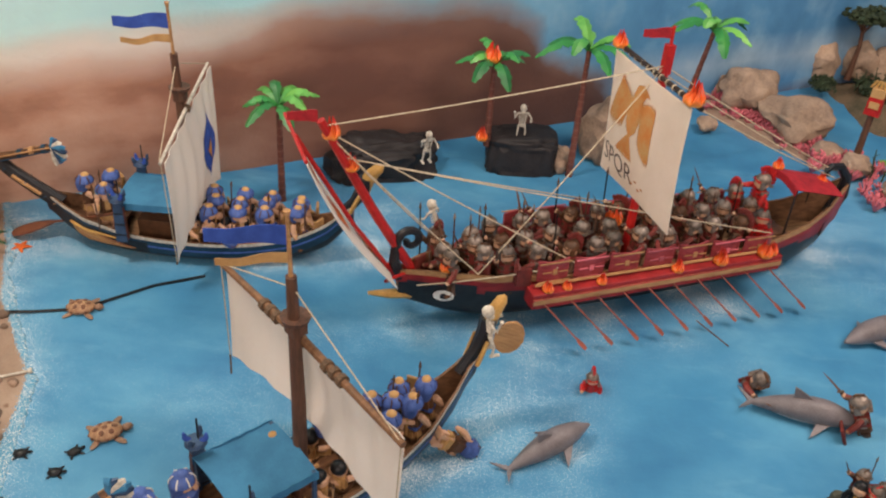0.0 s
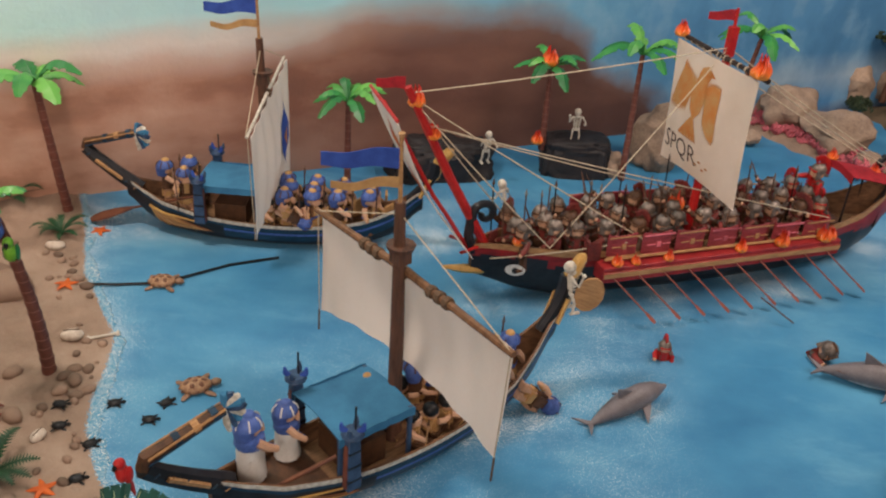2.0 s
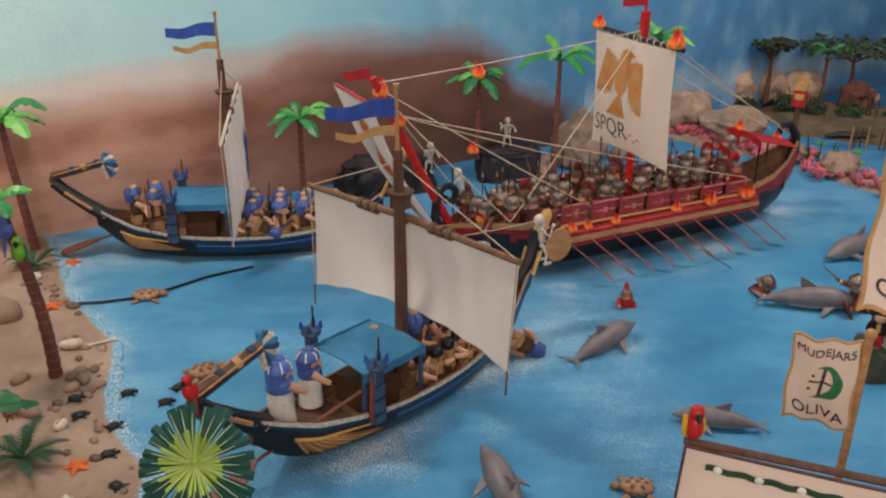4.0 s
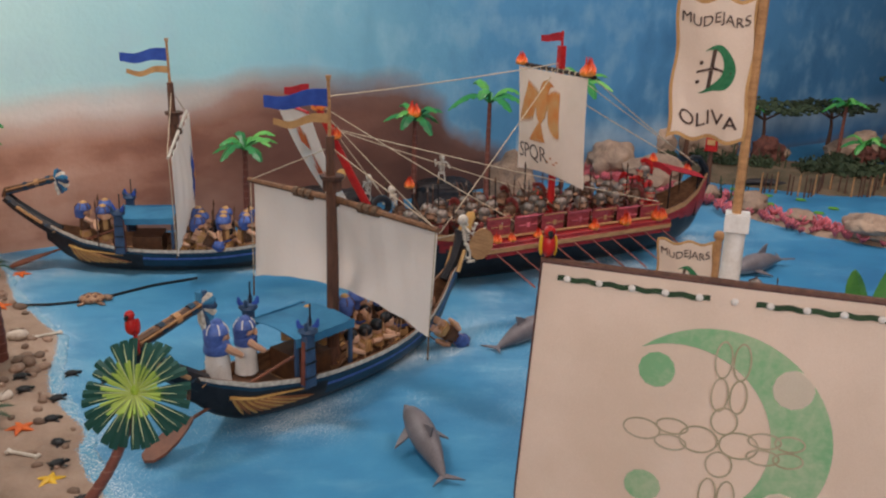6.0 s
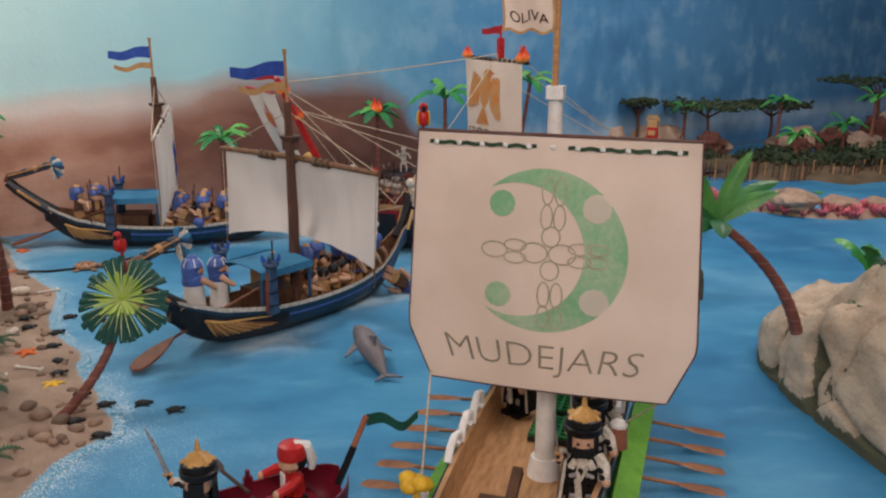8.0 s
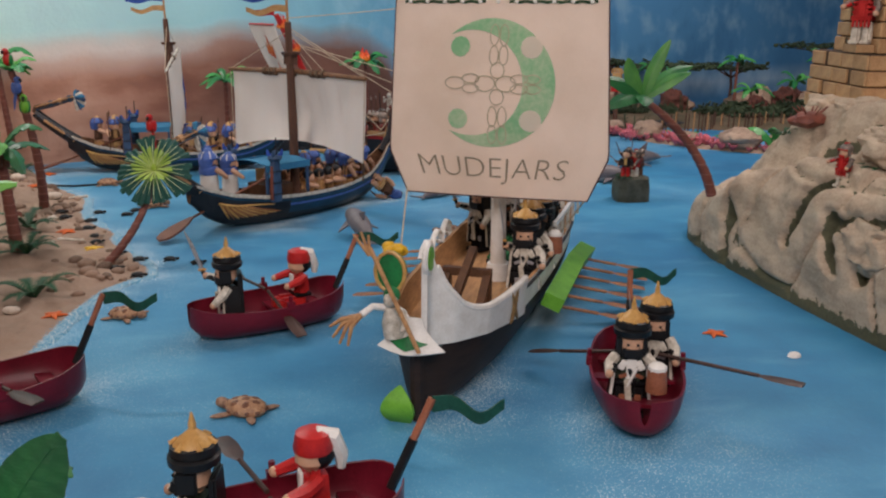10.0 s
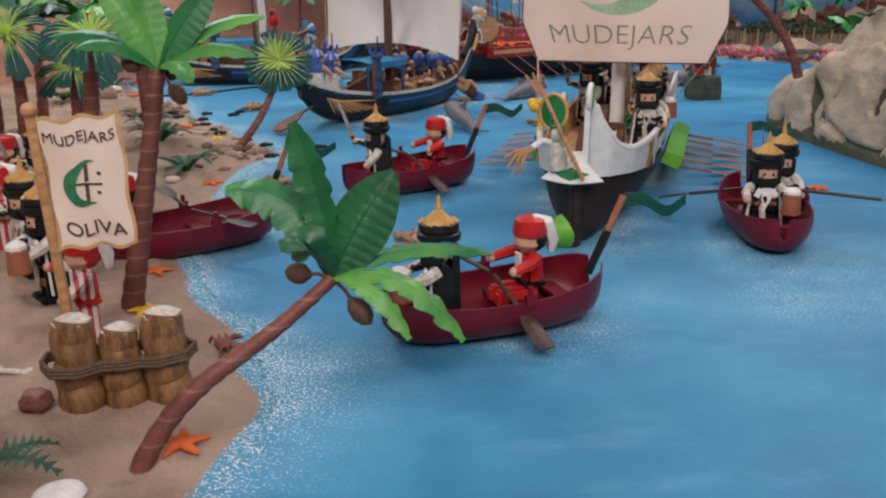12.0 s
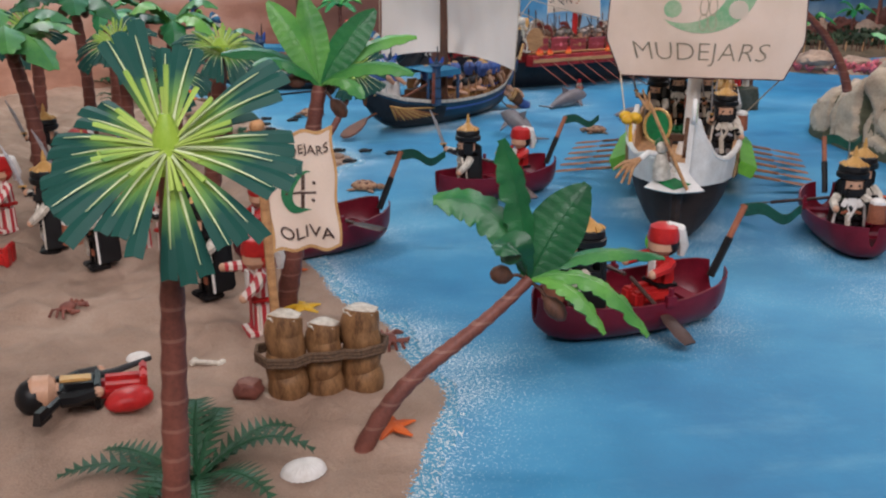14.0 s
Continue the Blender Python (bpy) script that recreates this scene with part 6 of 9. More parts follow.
def mudejar_ship(at):
    ship = thing("sailing_ship", at, "white and brown galley with green fittings and crescent sail", "ship")
    bm = bmesh.new()
    hull_mesh(bm, M_ST, 0.005, lambda x, f, z, y: 1 if z < 0.066 + 0.018 * min(1.0, max(0.0, (-0.20 - x) / 0.18)) else 0, 60, 60, 2)
    part("hull", bm, [M["white"], M["hullbrown"], M["lightwood"]], ship, "white hull with a dark brown bottom")
    bm = bmesh.new()
    deck_mesh(bm, M_ST, 0.056, -0.33, 0.30, 0.004)
    part("deck", bm, M["lightwood"], ship, "pale planked deck")
    def bulwark_top(u):
        """The panel's upper edge: high at the scroll, hollow behind it, then level."""
        return smooth_at([0.0, 0.07, 0.14, 0.22, 0.32, 0.45, 0.7, 1.0], [0.186, 0.180, 0.142, 0.120, 0.110, 0.106, 0.106, 0.109], u)
    for sg in (-1, 1):
        def wall(u, v):
            x = -0.390 + 0.188 * u - 0.008 * v * max(0.0, 1 - 4 * u)
            p = hull_at(M_ST, max(x, -0.384), sg * math.pi / 2)
            return x, p[1] + sg * (0.0022 + 0.003 * v), 0.084 - 0.018 * u + ((bulwark_top(u) if sg < 0 else min(bulwark_top(u), 0.112)) - 0.084 + 0.018 * u) * v
        bm = bmesh.new()
        sheet(bm, wall, 40, 10, 0.0062)
        side = part("bow_bulwark", bm, M["white"], ship, "white bulwark panel hollowed behind the bow scroll")
        bm = bmesh.new()
        tube(bm, [Vector(wall(k / 40, 1.0)) + Vector((0, 0, 0.0006)) for k in range(4, 41)], 0.0042, 7)
        part("bulwark_rim", bm, M["white"], side)
        if sg < 0:
            bm = bmesh.new()
            ring = [Vector((-0.388 + 0.0120 * math.cos(k * 0.42), wall(0.05, 1)[1] + sg * 0.001, 0.177 + 0.0145 * math.sin(k * 0.42))) for k in range(16)]
            tube(bm, ring, 0.0030, 7)
            part("bow_scroll", bm, M["white"], side, "round white scroll at the bow's top")
            bm = bmesh.new()
            flat_shape(bm, [(0.0095 * math.cos(k * 0.5236), 0.012 * math.sin(k * 0.5236)) for k in range(12)], lambda u, v, l: Vector((-0.388 + u, wall(0.05, 1)[1] + sg * (l + 0.0015), 0.177 + v)), 0.003)
            part("scroll_eye", bm, M["lime"], side, "green round inside the scroll")
        # gilt crest: two curved brackets back to back with flared ends
        bm = bmesh.new()
        q = Vector(wall(0.76, 0.52))
        out = Vector((-0.22, sg, 0)).normalized() * 0.0044
        along = Vector((1, sg * 0.22, 0)).normalized()
        for w in (-1, 1):
            pts = [q + out + along * w * (0.0024 + 0.0075 * (abs(t) ** 2.2)) + Vector((0, 0, 0.0185 * t)) for t in (-1, -0.75, -0.45, -0.15, 0.15, 0.45, 0.75, 1)]
            tube(bm, pts, [0.0012, 0.0022, 0.0025, 0.0023, 0.0023, 0.0025, 0.0022, 0.0012], 6)
        for t in (-0.35, 0.35):
            tube(bm, [q + out - along * 0.005 + Vector((0, 0, 0.0185 * t)), q + out + along * 0.005 + Vector((0, 0, 0.0185 * t))], 0.0014, 5)
        part("crest", bm, M["crestgold"], side, "gilt crest of two curved brackets")
        # side wing, oars and rail
        bm = bmesh.new()
        def wing(u, v):
            return -0.105 + 0.345 * u, sg * (0.0825 + 0.025 * v), 0.055 - 0.010 * v - 0.016 * (1 - min(1.0, 2.4 * (1 - u)))
        sheet(bm, wing, 20, 5, 0.019)
        part("side_wing", bm, M["lime"], ship, "lime green oar wing")
        for k in range(6):
            x = -0.075 + 0.050 * k
            oar(ship, (x, sg * 0.100, 0.036), (x + 0.024, sg * 0.200, 0.018), 0.0024, 0.052, 0.0105, M["oarbrown"])
        bm = bmesh.new()
        tube(bm, [Vector(hull_at(M_ST, -0.20 + 0.46 * k / 24, sg * math.pi / 2)) + Vector((0, sg * 0.0018, -0.004)) for k in range(25)], 0.0022, 6)
        part("side_moulding", bm, M["hulldark"], ship, "black moulding along the white side")
        if sg > 0:
            continue
        for k in range(5):
            bm = bmesh.new()
            box(bm, (0.0 + 0.055 * k, sg * 0.081, 0.115), (0.004, 0.004, 0.034))
            part("baluster", bm, M["white"], ship)
        bm = bmesh.new()
        box(bm, (0.11, sg * 0.081, 0.133), (0.25, 0.005, 0.006))
        part("railing", bm, M["white"], ship, "white railing")
    bm = bmesh.new()
    tube(bm, [(-0.386, 0, 0.002), (-0.388, 0, 0.040), (-0.389, 0, 0.088)], [0.0070, 0.0076, 0.0080], 8)
    part("stem", bm, M["hullbrown"], ship, "dark brown stem post")
    # carved white quarter pieces on the port side
    for k in range(3):
        bm = bmesh.new()
        x0 = -0.120 + 0.048 * k
        h = 0.020 + 0.004 * k
        tube(bm, [(x0, 0.079, 0.098), (x0 + 0.010, 0.079, 0.096 + 0.7 * h), (x0 + 0.026, 0.079, 0.096 + h), (x0 + 0.042, 0.079, 0.096 + 0.8 * h), (x0 + 0.046, 0.079, 0.102), (x0 + 0.034, 0.079, 0.101), (x0 + 0.028, 0.079, 0.107)], [0.0046, 0.0044, 0.0042, 0.0040, 0.0036, 0.0030, 0.002], 8, 0, 0.7)
        part("carved_scroll", bm, M["white"], ship, "white carved scroll on the port rail")
    # white apron draped over the stem, with a green lozenge
    def apron(u, v):
        half = 0.012 + 0.024 * v
        y = (u - 0.5) * 2
        return -0.394 - 0.020 * v + 0.020 * v * abs(y) ** 1.5, y * half + 0.004, 0.116 - 0.034 * v ** 0.6
    bm = bmesh.new()
    sheet(bm, apron, 16, 12, 0.0026)
    front = part("bow_apron", bm, M["white"], ship, "white apron flaring over the stem")
    bm = bmesh.new()
    stamp(bm, [(0.12, 0.62), (0.5, 0.34), (0.88, 0.62), (0.5, 0.86)], lambda u, v, l: Vector(apron(u, v)) + Vector((-0.0018 - l, 0, 0.0012)), 0.0008)
    part("bow_lozenge", bm, M["green"], front, "dark green lozenge on the apron")
    bm = bmesh.new()
    sheet(bm, lambda u, v: (-0.392 - 0.012 * math.sin(math.pi * u), 0.016 + (v - 0.5) * 0.036 * max(0.05, math.sin(math.pi * min(1.0, 0.12 + 0.88 * u)) ** 0.8), -0.001 + 0.040 * u), 12, 8, 0.005)
    part("prow_foot", bm, M["lime"], ship, "lime green prow foot")
    # figurehead with a green hood
    bm = bmesh.new()
    tube(bm, [(-0.396, 0.020, 0.098), (-0.400, 0.022, 0.112), (-0.402, 0.022, 0.128)], [0.0125, 0.0105, 0.0065], 10)
    ball(bm, (-0.404, 0.022, 0.136), (0.0075, 0.0075, 0.0085), 0, 10, 8)
    ball(bm, (-0.400, 0.022, 0.140), (0.0085, 0.0090, 0.0085), 1, 10, 8)
    tube(bm, [(-0.402, 0.010, 0.124), (-0.412, 0.004, 0.116), (-0.414, 0.006, 0.108)], 0.0030, 7)
    part("figurehead", bm, [M["bone"], M["green"]], ship, "pale carved figurehead with a green hood")
    bm = bmesh.new()
    tube(bm, [(-0.040, -0.008, 0.055), (-0.060, -0.010, 0.27), (-0.079, -0.0115, 0.480)], [0.0115, 0.0090, 0.0066], 12)
    tube(bm, [(-0.040, -0.008, 0.056), (-0.041, -0.008, 0.080)], [0.020, 0.015], 12)
    box(bm, (-0.079, -0.0115, 0.474), (0.016, 0.016, 0.012))
    part("mast", bm, M["white"], ship, "thick white mast")
    bm = bmesh.new()
    tube(bm, [(-0.094, 0.118, 0.4350), (-0.094, -0.150, 0.4350)], 0.0024, 8)
    part("yard", bm, M["mast"], ship, "thin dark yard behind the cloth")
    def cloth(u, v):
        z = 0.186 + 0.250 * v
        half = 0.132 + 0.012 * (1 - v) if v > 0.22 else 0.132 + 0.0094 - (0.22 - v) * 0.11
        return -0.101 - 0.018 * math.sin(math.pi * u) * math.sin(math.pi * (0.1 + 0.85 * v)) - 0.004 * (1 - v), half * (1 - 2 * u) - 0.016, z
    bm = bmesh.new()
    sheet(bm, cloth, 26, 22, 0.0013)
    sail = part("sail", bm, M["canvas"], ship, "cream sail with green crescent")
    bm = bmesh.new()
    hem = [cloth(0, 1 - k / 24) for k in range(25)] + [cloth(k / 24, 0) for k in range(1, 25)] + [cloth(1, k / 24) for k in range(1, 25)] + [cloth(1 - k / 24, 1) for k in range(1, 25)]
    tube(bm, hem, 0.0011, 5)
    part("hem", bm, M["sailhem"], sail, "dark stitched hem")
    def lay(x, z, lift):
        return Vector(cloth(0.5 + x / 0.27, 0.5 + z / 0.25)) + Vector((-0.0009 - lift, 0, 0))
    bm = bmesh.new()
    ring = moon_ring(-0.005, 0.018, 0.078, 36, shift=-0.32, a0=2.3)
    stamp(bm, ring, lay, 0.0004, 0, 5)
    for sy in (0.062, -0.026):
        stamp(bm, [(-0.045 + 0.0125 * math.cos(k * 0.5236), sy + 0.0125 * math.sin(k * 0.5236)) for k in range(12)], lay, 0.0004)
    part("crescent", bm, M["greenink"], sail, "pale green crescent and two dots", False)
    for cy in (0.062, -0.026):
        bm = bmesh.new()
        stamp(bm, [(0.044 + 0.0135 * math.cos(k * 0.5236), cy + 0.0135 * math.sin(k * 0.5236)) for k in range(12)], lambda x, z, l: lay(x, z, l + 0.0006), 0.0004)
        part("round_blank", bm, M["canvas"], sail, "cream round blank in the crescent", False)
    for cx, cy, rx, ry in ((-0.002, 0.076, 0.006, 0.013), (0.010, 0.076, 0.006, 0.013), (-0.002, 0.052, 0.006, 0.012), (0.010, 0.052, 0.006, 0.012), (-0.002, -0.022, 0.006, 0.013), (0.010, -0.022, 0.006, 0.013), (-0.002, -0.044, 0.006, 0.012), (0.010, -0.044, 0.006, 0.012), (-0.030, 0.024, 0.011, 0.006), (-0.030, 0.012, 0.011, 0.006), (-0.050, 0.018, 0.013, 0.008), (0.030, 0.024, 0.011, 0.006), (0.030, 0.012, 0.011, 0.006), (0.046, 0.024, 0.010, 0.006), (0.046, 0.012, 0.010, 0.006), (-0.012, 0.018, 0.013, 0.010), (0.014, 0.018, 0.013, 0.010), (0.003, 0.034, 0.009, 0.010), (0.003, 0.002, 0.009, 0.010)):
        bm = bmesh.new()
        sheet(bm, lambda u, v: lay(cx + (rx - 0.0012 * v) * math.cos(6.2832 * u), cy + (ry - 0.0012 * v) * math.sin(6.2832 * u), 0.0010), 28, 1, 0.0003)
        part("inked_ring", bm, M["ringink"], sail, "faded outline of a ring", False)
    sail_text("MUDEJARS", 0.038, lambda x, y, l: lay(x * 1.10 - 0.004, y - 0.088, l), M["greyink"], "lettering", sail, "faded letters MUDEJARS", 0.0007)
    bm = bmesh.new()
    for x0, x1 in ((-0.122, -0.016), (0.014, 0.122)):
        sheet(bm, lambda u, v: lay(x0 + (x1 - x0) * u, 0.1135 + 0.0036 * v + 0.0006 * math.sin(u * 40), 0.0008), 40, 1, 0.0008)
    part("green_band", bm, M["chain"], sail, "dark green band under the yard")
    for k in range(11):
        x = -0.115 + 0.023 * k
        bm = bmesh.new()
        ball(bm, lay(x, 0.1155, 0.0015), (0.0012, 0.0026, 0.0026), 0, 8, 5)
        part("rivet", bm, M["white"], sail)
    # little catapult frame and hatches on the deck
    frame_at = thing("catapult", at @ pose(-0.235, -0.006, 0.0575), "dark brown wooden catapult frame on the galley's foredeck", "catapult")
    for a, b in (((-0.05, -0.025, 0.004), (0.04, -0.025, 0.004)), ((-0.05, 0.025, 0.004), (0.04, 0.025, 0.004)), ((0.03, -0.025, 0.004), (0.03, -0.025, 0.055)), ((0.03, 0.025, 0.004), (0.03, 0.025, 0.055)), ((0.03, -0.03, 0.055), (0.03, 0.03, 0.055)), ((-0.03, -0.025, 0.006), (0.028, -0.025, 0.050)), ((-0.03, 0.025, 0.006), (0.028, 0.025, 0.050)), ((-0.02, 0.0, 0.04), (0.06, 0.0, 0.075))):
        bm = bmesh.new()
        d = (Vector(b) - Vector(a))
        box(bm, (Vector(a) + Vector(b)) / 2, (0.0095, 0.0095, d.length), d.to_track_quat("Z", "Y").to_matrix())
        part("beam", bm, M["leather"], frame_at, "", False)
    for k in range(2):
        h = thing("deck_hatch", at @ pose(0.06 + 0.075 * k, 0.0, 0.0575), "green grated hatch on the pale deck", "hatch", "deck hatches")
        bm = bmesh.new()
        box(bm, (0, 0, 0.003), (0.06, 0.05, 0.006))
        part("grate_bed", bm, M["hulldark"], h, "", False)
        for i in range(6):
            bm = bmesh.new()
            box(bm, (-0.025 + 0.01 * i, 0, 0.008), (0.003, 0.05, 0.004))
            part("slat", bm, M["green"], h, "", False)
        for i in range(5):
            bm = bmesh.new()
            box(bm, (0, -0.02 + 0.01 * i, 0.0088), (0.06, 0.003, 0.003))
            part("crossbar", bm, M["green"], h, "", False)
    for sg in (1, -1):
        rope("sheet_rope", ship, [(-0.104, sg * 0.118 - 0.016, 0.192), (-0.24 if sg > 0 else 0.0, sg * 0.072, 0.098)], 0.0011)
    bm = bmesh.new()
    tube(bm, [(-0.418, -0.012, 0.088), (-0.412, 0.040, 0.190)], 0.0023, 7)
    for k in range(3):
        tube(bm, [(-0.411, 0.041, 0.182), (-0.413, 0.049 + 0.008 * (k - 1), 0.206 - 0.003 * abs(k - 1))], [0.0022, 0.0012], 6)
    part("trident", bm, M["lightwood"], ship, "pale wooden trident on the bow")
    bm = bmesh.new()
    tube(bm, [(-0.400, 0.026, 0.126), (-0.412, 0.038, 0.130), (-0.424, 0.046, 0.124)], [0.0040, 0.0036, 0.0036], 8, 1)
    for y, z in ((0.076, 0.112), (0.073, 0.101), (0.066, 0.095), (0.057, 0.094)):
        tube(bm, [(-0.424, 0.046, 0.124), (-0.430, 0.048 + (y - 0.046) * 0.55, 0.124 - (0.124 - z) * 0.35), (-0.433, y, z)], [0.0028, 0.0025, 0.0014], 6)
    part("claw", bm, [M["lightwood"], M["white"]], ship, "golden claw on a white arm")
    bm = bmesh.new()
    flat_shape(bm, [(0.017 * math.cos(k * 0.4488), 0.022 * math.sin(k * 0.4488)) for k in range(14)], lambda u, v, l: Vector((-0.382 + l, 0.030 + u, 0.158 + v)), 0.005)
    tube(bm, [(-0.382, 0.030 + 0.016 * math.cos(k * 0.45), 0.158 + 0.021 * math.sin(k * 0.45)) for k in range(15)], 0.0022, 6, 1)
    part("shield", bm, [M["green"], M["gold"]], ship, "green round shield with gold rim at the bow")
    bm = bmesh.new()
    for k in range(5):
        ball(bm, (-0.245 + 0.006 * math.cos(k * 1.3), 0.072 + 0.008 * math.sin(k * 1.3), 0.142 + 0.004 * (k % 2)), (0.008, 0.009, 0.007), 0, 8, 6)
    tube(bm, [(-0.245, 0.070, 0.10), (-0.245, 0.072, 0.14)], 0.003, 6)
    part("bow_lamp", bm, M["yellow"], ship, "bright yellow flower ornament")
    return ship


B_ST = [(-0.107, 0.008, 0.020, 0.048), (-0.098, 0.024, 0.008, 0.046), (-0.075, 0.039, 0.001, 0.043), (-0.03, 0.049, 0.0, 0.041), (0.03, 0.050, 0.0, 0.042), (0.075, 0.042, 0.001, 0.047), (0.097, 0.029, 0.008, 0.052), (0.105, 0.014, 0.018, 0.054)]


def rowboat(at, label, oar_set, flag_yaw):
    boat = thing("rowing_boat", at, label, "boat", "maroon rowing boats")
    bm = bmesh.new()
    hull_mesh(bm, B_ST, 0.0028, lambda x, f, z, y: 0, 36, 28)
    part("hull", bm, M["maroon"], boat, "glossy maroon plastic hull")
    for x in (-0.05, 0.015, 0.07):
        bm = bmesh.new()
        w = hull_at(B_ST, x, 1.1)[1]
        box(bm, (x, 0, 0.022), (0.016, 2 * w * 0.94, 0.004))
        part("thwart", bm, M["maroon"], boat, "", False)
    for sg in (-1, 1):
        bm = bmesh.new()
        box(bm, (0.012, sg * 0.0505, 0.043), (0.010, 0.006, 0.010))
        tube(bm, [(0.012, sg * 0.0505, 0.045), (0.012, sg * 0.0505, 0.056)], 0.0028, 6)
        part("rowlock", bm, M["maroon"], boat)
    for a, b in oar_set:
        oar(boat, a, b, 0.0022, 0.044, 0.0095, M["darkoar"])
    bm = bmesh.new()
    tube(bm, [(0.098, 0, 0.040), (0.118, 0, 0.080)], 0.0042, 8)
    part("socket", bm, M["black"], boat, "black pole socket")
    bm = bmesh.new()
    tube(bm, [(0.116, 0, 0.076), (0.134, 0, 0.113)], 0.0034, 8)
    part("flag_pole", bm, M["oar"], boat, "reddish flag pole")
    pennant(boat, (0.134, 0, 0.108), 0.058, 0.014, M["darkleaf"], "pennant", "dark green drooping pennant", flag_yaw, 0.016)
    return boat


NEAR = pose(-0.16, 1.026, 0, 0, 0, 45)
FAR = pose(-0.495, 1.6, 0, 0, 0, 3)
GALLEY = pose(0.297, 1.615, 0, 0, 0, 24.5)
MOON = pose(0.15, 0.35, 0, 0, 0, 67)
egyptian_ship(NEAR, "blue and black ship with plain off-white sail and awning", 0.196, False, 1)
egyptian_ship(FAR, "blue and black ship whose sail bears a blue lozenge", 0.15, True, 2, 0.020, 0.066)
roman_galley(GALLEY)
mudejar_ship(MOON)
banner(MOON @ pose(-0.081, 0.0165, 0.574, 0, 0, -90), 0.050, 0.092, "cream banner lettered in dark ink at the white mast's head", -0.098, 1, 1)
BOAT_A, BOAT_B = pose(-0.137, -0.237, 0, 0, 0, 15), pose(-0.172, 0.302, 0, 0, 0, 24.5)
BOAT_C, BOAT_D = pose(0.240, 0.012, 0, 0, 0, 76), pose(-0.452, 0.046, 0, 0, 0, 30)
side_oars = [((0.0, 0.0, 0.052), (0.012, -0.085, 0.012)), ((0.0, 0.01, 0.052), (-0.02, 0.11, 0.055))]
rowboat(BOAT_A, "maroon toy rowing boat with two dolls aboard", side_oars, -0.5)
rowboat(BOAT_B, "maroon toy rowing boat beside the white galley", side_oars, -0.4)
rowboat(BOAT_C, "maroon toy rowing boat seen bow on with long oars", [((0.01, -0.02, 0.055), (-0.070, -0.156, 0.059)), ((0.01, 0.02, 0.055), (0.085, 0.115, 0.022))], -1.4)
rowboat(BOAT_D, "maroon toy rowing boat drawn up by the beach", [((0.0, -0.01, 0.052), (0.035, -0.105, 0.048)), ((0.0, 0.01, 0.052), (0.0, 0.09, 0.06))], -0.7)


# ---- dolls: each one plain mesh ----
def soft_box(bm, c, s, rot=None, mi=0, taper=1.0):
    """A moulded block with rounded edges."""
    b2 = bmesh.new()
    box(b2, c, s, rot, mi, taper)
    bmesh.ops.bevel(b2, geom=b2.edges[:], offset=min(s) * 0.26, segments=2, affect="EDGES")
    made = {v: bm.verts.new(v.co) for v in b2.verts}
    for f in b2.faces:
        bm.faces.new([made[v] for v in f.verts]).material_index = mi
    b2.free()


def legs(bm, mi, sit=False, apart=0.0062):
    if sit:
        for sg in (-1, 1):
            soft_box(bm, (0.010, sg * apart, 0.007), (0.026, 0.0105, 0.011), None, mi)
            soft_box(bm, (0.024, sg * apart, 0.005), (0.008, 0.0105, 0.012), None, mi)
        return 0.012
    for sg in (-1, 1):
        soft_box(bm, (0, sg * apart, 0.0145), (0.0125, 0.0108, 0.026), None, mi, 0.92)
        soft_box(bm, (0.003, sg * apart, 0.0022), (0.0185, 0.0108, 0.0044), None, mi)
    return 0.027


